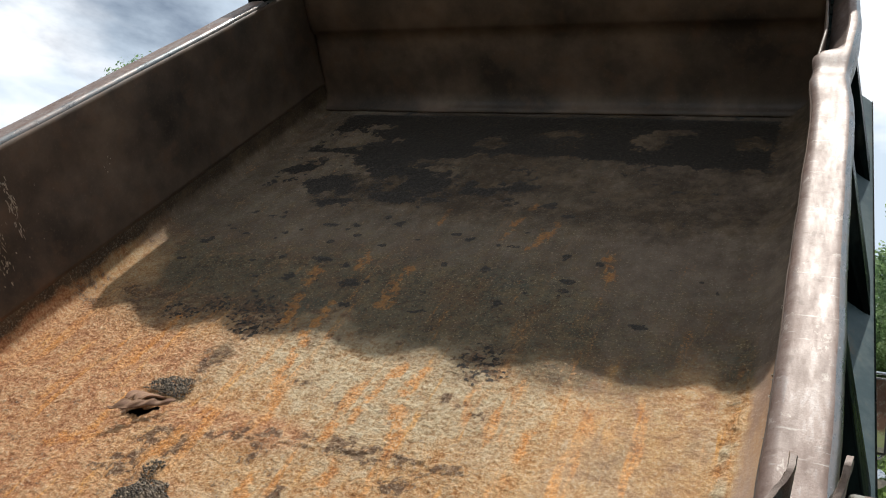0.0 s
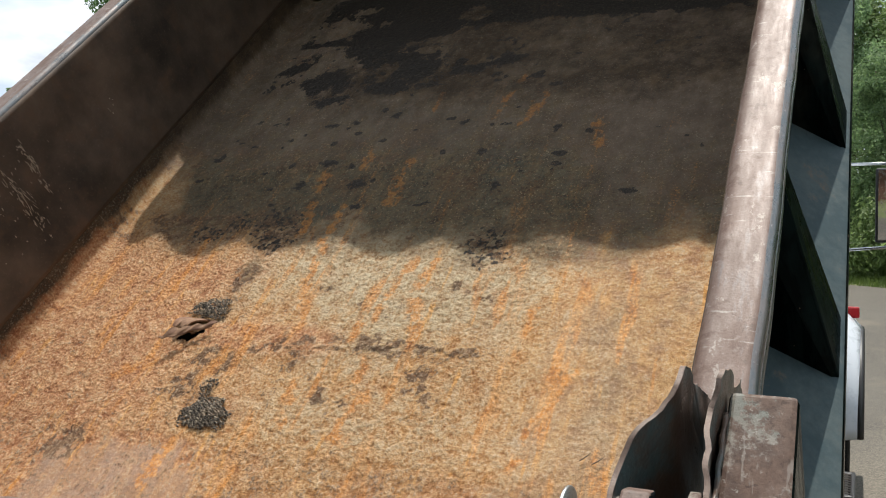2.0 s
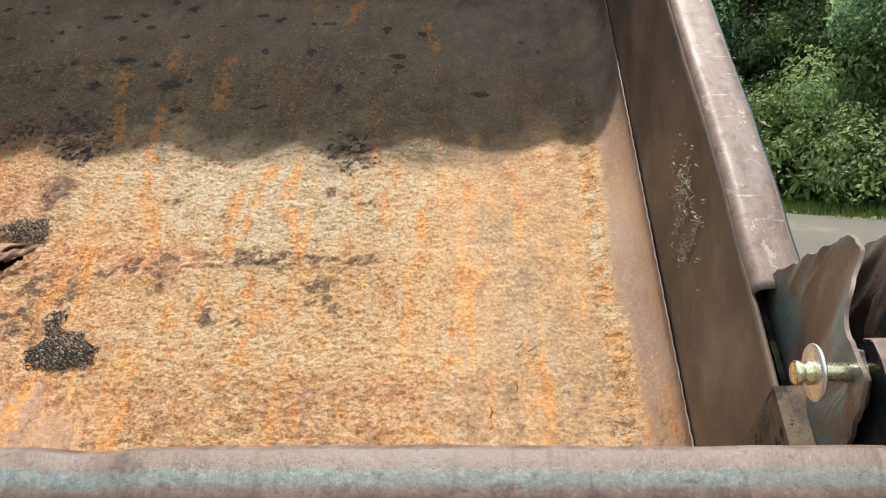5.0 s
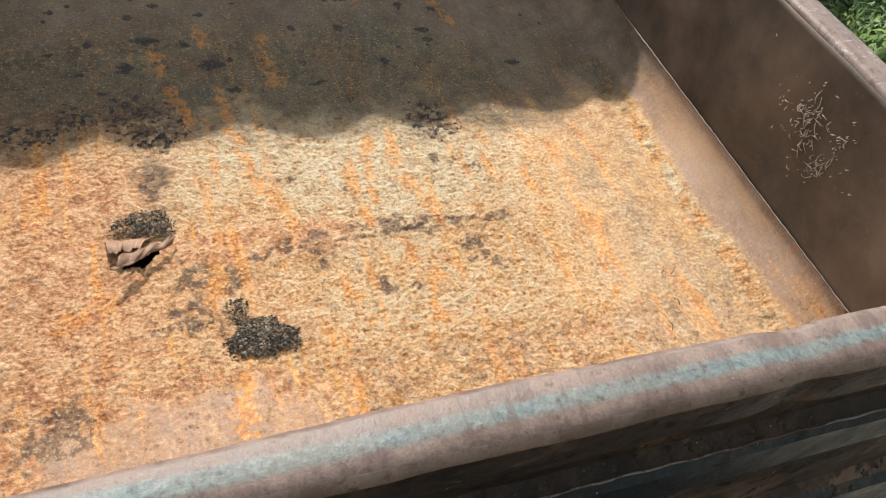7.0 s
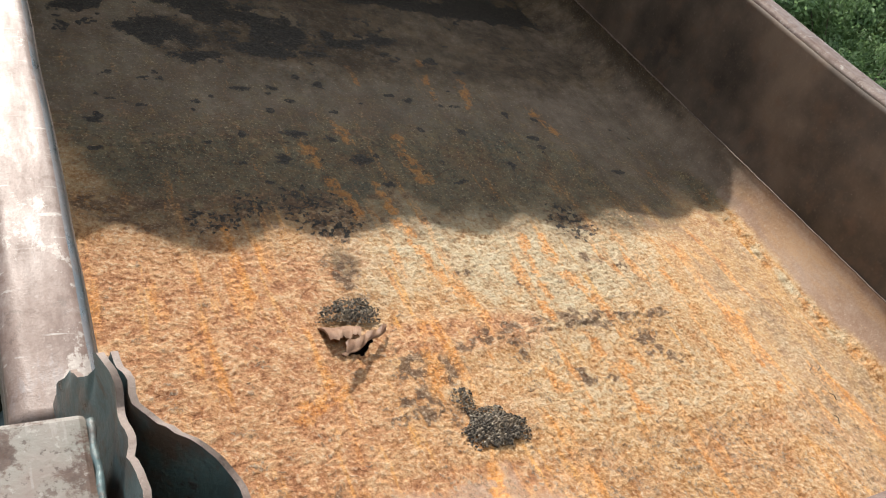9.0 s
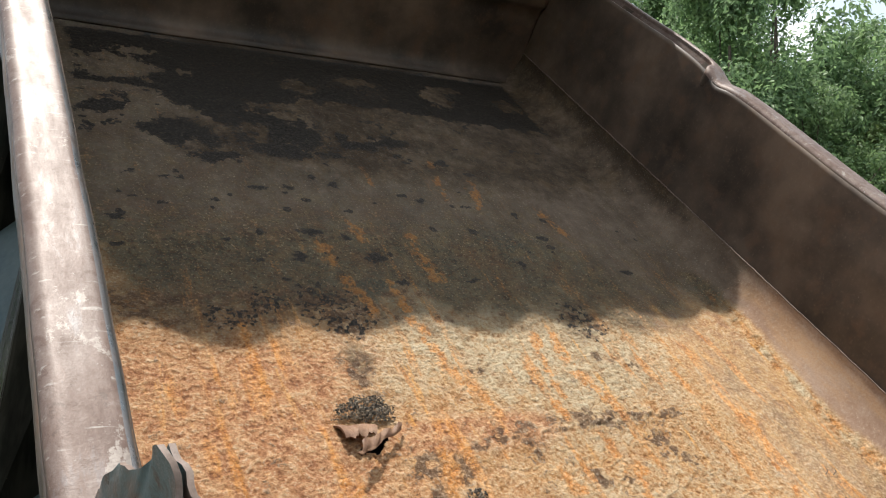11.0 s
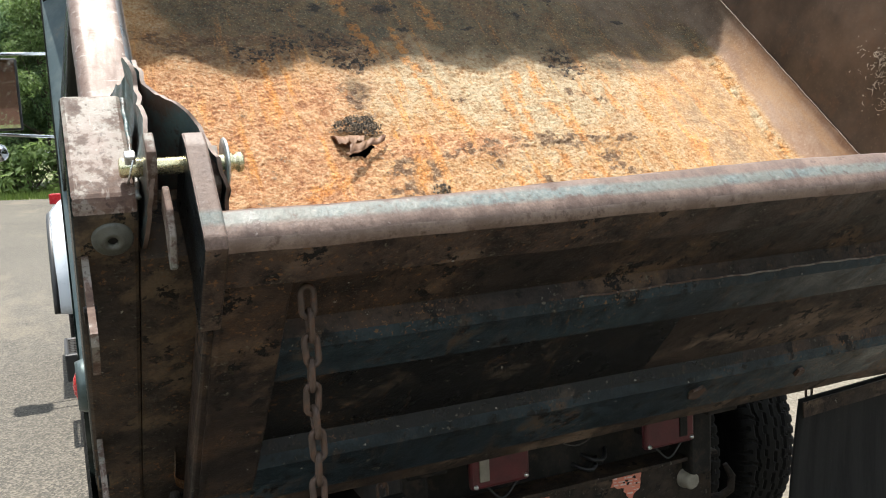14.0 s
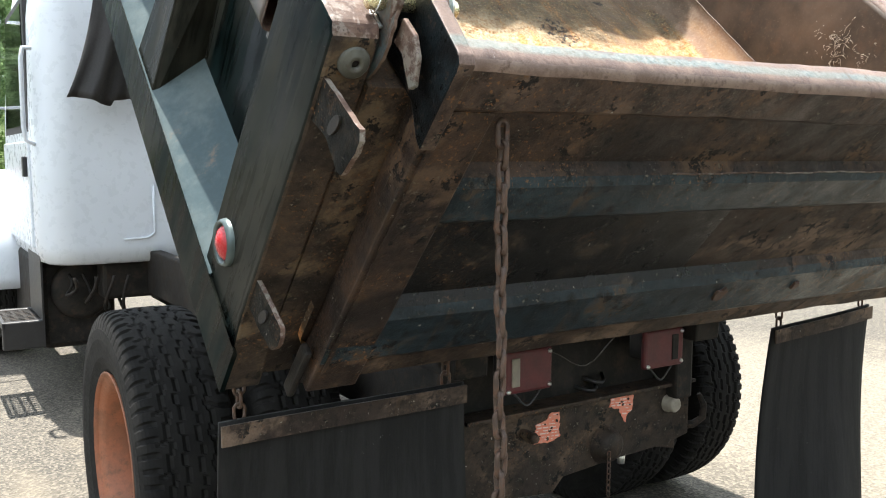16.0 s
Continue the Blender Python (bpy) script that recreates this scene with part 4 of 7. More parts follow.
    pale = np.clip((zv - 0.50) / 0.30, 0, 1) * np.clip((zx + 0.66) / 0.55, 0, 1) * np.clip((0.66 - zx) / 0.35, 0, 1) * 0.80
    pale = np.maximum(pale, 0.55 * np.exp(-((np.hypot((x - 0.15) / 0.40, (v - 0.45) / 0.12)) ** 2)))
    pale = pale + 0.30 * (fbm(x, v, 5, 621, 4) - 0.5)
    edge_x = 0.925 + 0.030 * (fbm(v, x * 0, 5, 701, 4) - 0.5)
    ridge = np.exp(-(((x - edge_x + 0.012) / 0.020) ** 2)) * np.clip((1.25 - v) / 0.15, 0, 1) * np.clip((v - 0.16) / 0.1, 0, 1)
    pale = np.maximum(pale, ridge * np.clip((fbm(x, v, 14, 647, 4) - 0.36) * 4, 0, 1))
    slate = np.clip((fbm(x * 0.6, v * 1.2, 5, 631, 4) - 0.38) * 3.2, 0, 1) * np.clip((x + 0.75) / 0.4, 0, 1)
    # rust runs
    rust = np.zeros_like(x)
    for k, (x0, v0, x1, v1) in enumerate(RUST_STREAKS):
        r = 0.012 + 0.010 * ((k * 37) % 10) / 10
        t = np.clip(((jx - x0) * (x1 - x0) + (jv - v0) * (v1 - v0)) / ((x1 - x0) ** 2 + (v1 - v0) ** 2), 0, 1)
        d = np.hypot(jx - x0 - t * (x1 - x0), (jv - v0 - t * (v1 - v0)) * 0.6) / r
        rust = np.maximum(rust, np.clip(1.05 - 0.62 * d, 0, 0.8) * np.clip((grit - 0.22) * 3, 0, 1))
    lines = fbm(x * 3.2, v * 0.45, 8, 111, 4)
    rust = np.maximum(rust, np.clip((lines - 0.58) * 4, 0, 0.52) * np.clip((1.5 - v) / 0.6, 0.3, 1))
    rust = np.maximum(rust, np.exp(-(((v - 0.355 - 0.02 * n7) / 0.018) ** 2)) * np.clip((fbm(x, v, 12, 117, 3) - 0.42) * 3, 0, 0.38))
    rust = np.maximum(rust, ridge * np.clip((fbm(x, v, 16, 703, 4) - 0.46) * 3, 0, 0.6))
    # forward floor: crust gives way to dark steel, with headboard shade painted in
    bare_shade = np.clip((v - 0.90 + 0.22 * (fbm(x, v, 6, 121) - 0.5)) / 0.25, 0, 1) * 0.95
    bare_shade = np.maximum(bare_shade, np.clip(1.1 - 0.8 * np.hypot((jx + 0.365) / 0.035, (jv - 0.905) / 0.06), 0, 0.65))
    # kept weaker along the left edge, where the sunlit strip falls
    bare_shade *= 1 - 0.60 * np.clip((-zx - 0.84) / 0.12, 0, 1) * np.clip((1.55 - v) / 0.3, 0, 1)
    left_plate = np.clip((0.02 - x + 0.5 * (fbm(x, v, 5, 151) - 0.5)) / 0.16, 0, 1) * np.clip((0.35 + 0.08 * n7 + 0.06 * n40 - v) / 0.05, 0, 1) * np.clip((x + 0.72) / 0.1, 0.3, 1)
    side_bare = np.clip((x - edge_x) / 0.035, 0, 1) * np.clip((1.55 - v) / 0.4, 0, 1) + side * np.clip((v - 1.15) / 0.4, 0, 1)
    crust = 1 - np.maximum(np.clip(np.where(x > 0, side_bare, side) * 1.2 - 0.1, 0, 1) * np.where(x > 0, 1.0, 0.2), left_plate * 0.75)
    crust *= np.clip(1.1 - 1.6 * np.clip(v - 1.0, 0, 0.5), 0.3, 1) * (1 - 0.55 * np.clip((x - 0.40) / 0.2, 0, 1) * (1 - ridge))
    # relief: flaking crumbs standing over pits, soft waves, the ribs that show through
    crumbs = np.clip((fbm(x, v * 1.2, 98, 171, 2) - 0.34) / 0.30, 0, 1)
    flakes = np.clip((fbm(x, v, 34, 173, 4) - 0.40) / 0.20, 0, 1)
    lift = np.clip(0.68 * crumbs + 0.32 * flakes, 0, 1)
    h = 0.0033 * (lift - 0.5) * crust * (1 - 0.9 * side) + 0.007 * (fbm(x, v, 3.5, 181, 3) - 0.5) * (1 - side)
    h += 0.005 * np.clip(tar - 0.35, 0, 0.5) * grit + 0.004 * crackline * np.clip(flakes + 0.4 * crumbs - 0.3, 0, 1) + 0.0035 * ridge * flakes
    h -= 0.004 * np.clip((0.37 - v) / 0.045, 0, 1) * (1 - side) * np.clip(v / 0.2, 0, 1)
    for cv in (0.66, 1.02, 1.36, 1.72, 2.08):
        h += 0.0030 * np.exp(-(((v - cv) / 0.06) ** 2)) * (1 - side)
    h -= 0.014 * np.exp(-(np.hypot((x + 0.41) / 0.07, (v - 0.75) / 0.04) ** 2))
    nx = np.gradient(sec[:, 0])
    nw = np.gradient(sec[:, 1])
    ln = np.hypot(nx, nw)
    P = np.stack([x - (nw / ln)[:, None] * h, v, w + (nx / ln)[:, None] * h], 2)
    nu, nv = x.shape
    idx = np.arange(nu * nv).reshape(nu, nv)
    a, b, c, d = idx[:-1, :-1].ravel(), idx[1:, :-1].ravel(), idx[1:, 1:].ravel(), idx[:-1, 1:].ravel()
    cx, cv = x.ravel()[a], v.ravel()[a]
    # hole under the torn flap, widened to stand in for the flap's shadow
    edge = 0.012 * np.sin(cx * 130) + 0.006 * np.sin(cx * 57 + 1)
    keep = ~(np.hypot((cx + 0.428) / 0.038, (cv - 0.658 + edge * 0.4 - 0.35 * (cx + 0.428)) / 0.013) < 1.0)
    me = bpy.data.meshes.new("bed_floor")
    quads = np.stack([a, b, c, d], 1)[keep]
    me.vertices.add(nu * nv)
    me.vertices.foreach_set("co", P.ravel())
    me.loops.add(quads.size)
    me.loops.foreach_set("vertex_index", quads.ravel())
    me.polygons.add(len(quads))
    me.polygons.foreach_set("loop_start", np.arange(0, quads.size, 4))
    me.polygons.foreach_set("use_smooth", np.ones(len(quads), bool))
    me.update(calc_edges=True)
    red = 0.06 + np.clip((-0.04 - zx) / 0.55, 0, 0.95) * np.clip((1.2 - v) / 0.3, 0, 1) * (0.6 + 0.8 * fbm(x, v, 6, 705)) + rear * 0.75 * fbm(x, v, 6, 701)
    red = np.maximum(red, 1.25 * np.exp(-(((v - 0.668) / 0.055) ** 2)) * np.clip((0.10 - x) / 0.15, 0, 1) * np.clip((x + 0.44) / 0.08, 0, 1))
    red = np.maximum(red, 1.2 * np.exp(-(((x + 0.565 + 0.05 * n7) / 0.065) ** 2)) * np.clip((0.76 - v) / 0.1, 0, 1) * np.clip((v - 0.34) / 0.1, 0, 1))
    yellow = np.clip((zx - 0.30) / 0.40, 0, 0.9) * (1 - ridge) * np.clip((1.1 - v) / 0.3, 0, 1)
    # grime in the rounded corners, strengthened to paint their shade
    grime_shade = np.where(x < 0, np.clip((w - 0.03) / 0.06, 0, 0.85) * (0.55 + fbm(x, v, 9, 671)) + np.clip((-x - 0.80) / 0.18, 0, 0.35) * np.clip((v - 1.5) / 0.4, 0, 1) * (0.4 + fbm(x, v, 7, 673)), np.clip((w - 0.02) / 0.1, 0, 0.75) * np.clip((v - 1.25) / 0.3, 0, 1))
    # film: darker and browner towards the bulkhead
    film = np.clip((v - 1.50) / 0.40, 0, 0.66) * np.clip((x + 0.75) / 0.3, 0, 1) * (0.45 + 0.9 * fbm(x * 0.7, v, 7, 811, 4))
    film = np.maximum(film, 0.30 * np.clip((v - 1.0) / 0.06, 0, 1) * np.clip((1.55 - v) / 0.3, 0, 1) * np.clip((0.05 - x) / 0.5, 0, 1) * np.clip((fbm(x * 0.7, v * 1.3, 9, 815, 4) - 0.36) * 3.5, 0, 1))
    grime_shade = np.maximum(grime_shade, film)
    one = np.ones_like(x)
    for name, layers in (("stain", (tar, rust, bare_shade)), ("tone", (red, yellow, grime_shade)), ("spot", (brown, pale, slate))):
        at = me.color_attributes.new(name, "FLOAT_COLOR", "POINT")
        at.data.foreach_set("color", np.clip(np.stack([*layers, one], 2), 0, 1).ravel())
    me.attributes.new("crust", "FLOAT", "POINT").data.foreach_set("value", crust.ravel())
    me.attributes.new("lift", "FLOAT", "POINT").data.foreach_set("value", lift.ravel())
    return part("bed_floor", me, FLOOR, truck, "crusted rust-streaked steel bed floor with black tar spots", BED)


floor_part = build_floor()
part("floor_underplate", boxed((-0.99, -0.14, -0.045), (0.99, FLOOR_END, -0.032)), CHASSIS, truck, "dark underside plate of the bed", BED)


def build_torn_flap():
    """A tongue of floor plate torn up and split in two: a tilted tab, and a longer tongue beside it that curls over at its tip."""
    pieces = []
    P = np.zeros((16, 12, 3))
    for i, a in enumerate(np.linspace(0, 1, 16)):
        for j, t in enumerate(np.linspace(0, 1, 12)):
            ragged = 0.004 * math.sin(a * 17) * t + 0.003 * math.sin(a * 41 + 1) * t
            P[i, j] = (-0.492 + 0.090 * a + (0.004 - 0.030 * a) * t, 0.727 - 0.004 * a - (0.056 - 0.004 * a) * t + ragged, -0.003 + (0.027 + 0.006 * a) * math.sin(t * 1.9) + 0.002 * math.sin(a * 11 + t * 4))
    pieces.append(sheet_data(P, 0.004))
    P = np.zeros((26, 16, 3))
    for i, a in enumerate(np.linspace(0, 1, 26)):
        top = Vector((-0.470 + 0.118 * a, 0.646 + 0.056 * a + 0.003 * math.sin(a * 15), 0.040 - 0.022 * a + 0.003 * math.sin(a * 23)))
        foot = Vector((-0.480 + 0.118 * a, 0.607 + 0.076 * a + 0.003 * math.sin(a * 12 + 1), 0.026 - 0.012 * a))
        for j, t in enumerate(np.linspace(0, 1, 16)):
            p = top.lerp(foot, t)
            belly = math.sin(t * math.pi) * (0.007 - 0.003 * a)
            lip = max(0, t - 0.75) * 0.09 * (1 - a)
            P[i, j] = (p.x - 0.4 * lip + 0.0008 * math.sin(t * 9 + a * 31), p.y - belly * 0.6 + lip * 0.4, p.z + belly * 0.7 + lip * 0.5)
    pieces.append(sheet_data(P, 0.0025))
    return joined("torn_flap", pieces)


part("torn_flap", build_torn_flap(), FLAP_RUST, floor_part, "curled rusty tongue of torn floor plate")

SIDES = {
    -1: dict(wall=1.008, rail=1.085, post_in=1.049, post_out=1.1205, flange=1.125, plate_tip=1.030, plate_in=0.958, plate_out=1.030, lug=(0.970, 0.996), pin=(0.926, 1.066), up=0.0, braces=(0.54, 1.22, 1.90)),
    1: dict(wall=1.008, rail=1.083, post_in=1.079, post_out=1.142, flange=1.168, plate_tip=1.034, plate_in=0.998, plate_out=1.066, lug=(1.008, 1.034), pin=(0.936, 1.094), up=0.026, braces=(0.63, 1.31, 1.99)),
}
RAIL_TOP = 0.543


def build_side(s, d):
    vs = np.linspace(0.0, FLOOR_END, 132)
    ws = np.linspace(0.100, RAIL_TOP - 0.0125, 30)
    v, w = np.meshgrid(vs, ws, indexing="ij")
    ramp_w = np.clip((w - 0.13) / 0.1, 0, 1)
    dent = 0.030 * (fbm(v, w, 2.6, 201 + s, 3) - 0.52) * ramp_w * np.clip(v / 0.15, 0, 1)
    high = np.clip((w - 0.36) / 0.16, 0, 1)
    sway = 0.014 * (fbm(v, v * 0 + 2, 1.6, 215 + s, 2) - 0.5) + 0.006 * (fbm(v, v * 0 + s, 5, 211 + s, 4) - 0.5)
    if s > 0:
        sway = sway - 0.012 * np.exp(-(((v - 1.52) / 0.12) ** 2)) + 0.010 * np.exp(-(((v - 1.9) / 0.2) ** 2))
    x = d["wall"] + dent * (1 - high) + sway * high - 0.002 * (1 - ramp_w) - 0.006 + 0.0008 * high
    rise = 0.004 * (fbm(v, v * 0 + 4, 3, 219 + s, 4) - 0.5)
    if s > 0:
        rise = rise - 0.012 + 0.020 / (1 + np.exp(-(v - 1.66) / 0.05)) - 0.016 * np.exp(-(((v - 1.57) / 0.05) ** 2)) + 0.006 * np.sin(v * 5)
    P = np.stack([s * x, v, w + rise * high], 2)
    wall = part("side_wall", sheet("side_wall", P, -0.006 if s < 0 else 0.006), WALL, truck, "dented dark brown steel side wall of the bed", BED)
    # lap seam of the rounded corner plate on the wall
    if s > 0:
        part("lap_seam", tube("lap_seam", [(s * (0.9955 + 0.001 * math.sin(k * 2.3)), 0.0 + k * 0.0131, 0.131 + 0.0006 * math.sin(k * 0.7)) for k in range(200)], 0.0022, 6), RIM_EDGE, wall, "worn lap seam of the corner plate")
    # box rail along the top
    sec = []
    lo_x, hi_x, lo_w, hi_w, r = d["wall"] - 0.0012, d["rail"], RAIL_TOP - 0.070, RAIL_TOP, 0.015
    for cx, cw, a0 in ((hi_x - r, hi_w - r, 0), (lo_x + r, hi_w - r, 90), (lo_x + r, lo_w + r, 180), (hi_x - r, lo_w + r, 270)):
        for k in range(5):
            a = radians(a0 + 22.5 * k)
            sec.append((cx + r * math.cos(a), cw + r * math.sin(a)))
        if a0 == 0:
            sec += [(lo_x + (hi_x - lo_x) * q, hi_w) for q in (0.7, 0.5, 0.3)]
    sec = np.array(sec)
    rv = np.linspace(0.17, FLOOR_END, 160)
    nick = 0.006 * (fbm(rv, rv * 0 + s, 5, 211 + s, 4) - 0.5) + 0.014 * (fbm(rv, rv * 0 + 2, 1.6, 215 + s, 2) - 0.5)
    lift = 0.004 * (fbm(rv, rv * 0 + 4, 3, 219 + s, 4) - 0.5)
    if s > 0:
        lift = lift - 0.012 + 0.020 / (1 + np.exp(-(rv - 1.66) / 0.05)) - 0.016 * np.exp(-(((rv - 1.57) / 0.05) ** 2)) + 0.006 * np.sin(rv * 5)
        nick = nick - 0.012 * np.exp(-(((rv - 1.52) / 0.12) ** 2)) + 0.010 * np.exp(-(((rv - 1.9) / 0.2) ** 2))
    R = np.zeros((len(rv), len(sec) + 1, 3))
    loop = np.vstack([sec, sec[:1]])
    for k, vv in enumerate(rv):
        cut = 0.051 / (1 + math.exp(-(vv - 1.656) / 0.006)) - 0.010 * math.exp(-(((vv - 1.632) / 0.02) ** 2)) if s > 0 else 0.0
        xx = np.where(loop[:, 1] > lo_w + 0.03, np.maximum(loop[:, 0], lo_x + cut), loop[:, 0]) + nick[k]
        if cut < 0:
            xx = np.where(loop[:, 0] < lo_x + 0.02, xx + cut, xx)
        ww = loop[:, 1] + np.where(loop[:, 1] > lo_w + 0.03, lift[k], 0)
        R[k] = np.stack([s * (xx + np.where((loop[:, 1] < lo_w + 0.02) & (loop[:, 0] < lo_x + 0.02), 0.006, 0)), np.full(len(loop), vv), ww], 1)
    rail_me = sheet("top_rail", R, 0.003 if s > 0 else -0.003)
    rail_me.polygons.foreach_set("material_index", [1 if (p.normal.x * s < -0.8 and p.center.z < RAIL_TOP - 0.030) or (p.center.z < RAIL_TOP - 0.026 and abs(p.center.x) < lo_x + 0.03) else 2 if p.normal.x * s > 0.22 else 0 for p in rail_me.polygons])
    part("top_rail", rail_me, [RAIL, WALL, RAIL_OUTER], wall, "worn pinkish steel top rail with bright edges")
    # sloping ledge and flange outside, with tapered box braces
    f = d["flange"]
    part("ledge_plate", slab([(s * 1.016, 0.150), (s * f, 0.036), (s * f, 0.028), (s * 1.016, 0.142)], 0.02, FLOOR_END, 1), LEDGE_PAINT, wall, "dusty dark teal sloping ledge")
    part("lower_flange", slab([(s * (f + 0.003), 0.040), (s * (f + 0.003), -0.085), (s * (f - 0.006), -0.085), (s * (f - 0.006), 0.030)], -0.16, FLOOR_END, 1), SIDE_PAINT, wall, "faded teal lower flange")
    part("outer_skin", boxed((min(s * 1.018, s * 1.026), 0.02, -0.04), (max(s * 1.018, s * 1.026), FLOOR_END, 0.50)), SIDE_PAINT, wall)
    for v0 in d["braces"]:
        bm = bmesh.new()
        top, base = d["rail"] - 0.004, f + 0.001
        rows = []
        for vv in (v0, v0 + 0.165):
            rows.append([bm.verts.new((s * 1.02, vv, 0.475)), bm.verts.new((s * top, vv - (0.055 if vv > v0 else -0.055), 0.475)), bm.verts.new((s * base, vv, -0.005)), bm.verts.new((s * 1.02, vv, -0.005))])
        bm.faces.new(rows[0])
        bm.faces.new(rows[1][::-1])
        for k in range(4):
            j = (k + 1) % 4
            bm.faces.new((rows[0][k], rows[0][j], rows[1][j], rows[1][k]))
        bmesh.ops.recalc_face_normals(bm, faces=bm.faces)
        bmesh.ops.bevel(bm, geom=list(bm.edges), offset=0.005, segments=2, affect="EDGES", profile=0.5)
        bm.normal_update()
        for fc in bm.faces:
            fc.smooth = False
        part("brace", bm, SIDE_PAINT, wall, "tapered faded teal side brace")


for s_key, s_dims in SIDES.items():
    build_side(s_key, s_dims)


def build_headboard():
    us = np.linspace(-1.006, 1.006, 90)
    prof = [(2.545, 0.004), (2.575, 0.012), (2.60, 0.035), (2.612, 0.07), (2.615, 0.12), (2.618, 0.2), (2.62, 0.28), (2.62, 0.325), (2.605, 0.34), (2.598, 0.352), (2.598, 0.45), (2.60, 0.6), (2.602, 0.74)]
    P = np.zeros((len(us), len(prof), 3))
    for i, u in enumerate(us):
        for j, (pv, pw) in enumerate(prof):
            P[i, j] = (u, pv + 0.012 * (fbm(u, pw, 2.2, 231, 3) - 0.5), pw)
    hb = part("headboard", sheet("headboard", P, 0.008), HEAD, truck, "dark brown steel front bulkhead of the bed", BED)
    part("top_channel", boxed((-1.09, 2.605, 0.70), (1.09, 2.69, 0.745), 0.008), SIDE_PAINT, hb)
    for s in (-1, 1):
        part("corner_stay", slab([(2.34, 0.48), (2.34, 0.555), (2.43, 0.74), (2.69, 0.74), (2.69, -0.08), (2.60, -0.08), (2.60, 0.48)], s * 1.012, s * 1.095, 0, 0.006), SIDE_PAINT, hb, "dark raised front corner of the bed")


build_headboard()

# bed frame under the floor
for s in (-1, 1):
    part("bed_sill", boxed((s * 0.43 - 0.04, -0.02, -0.22), (s * 0.43 + 0.04, FLOOR_END, -0.046), 0.008), CHASSIS, truck, "", BED)
for k in range(8):
    part("bed_crossmember", boxed((-1.0, 0.02 + k * 0.35, -0.115), (1.0, 0.08 + k * 0.35, -0.047), 0.006), CHASSIS, truck, "", BED)


def wavy(points, step, amount, seed):
    """Points along an outline with a torn, uneven edge."""
    out = []
    rnd = random.Random(seed)
    last = [0.0, 0.0]
    for (a, b), (c, d) in zip(points, points[1:] + points[:1]):
        n = max(1, int(math.hypot(c - a, d - b) / step))
        for k in range(n):
            t = k / n
            last = [0.55 * q + rnd.uniform(-amount, amount) for q in last]
            out.append((a + (c - a) * t + last[0], b + (d - b) * t + last[1]))
    return out


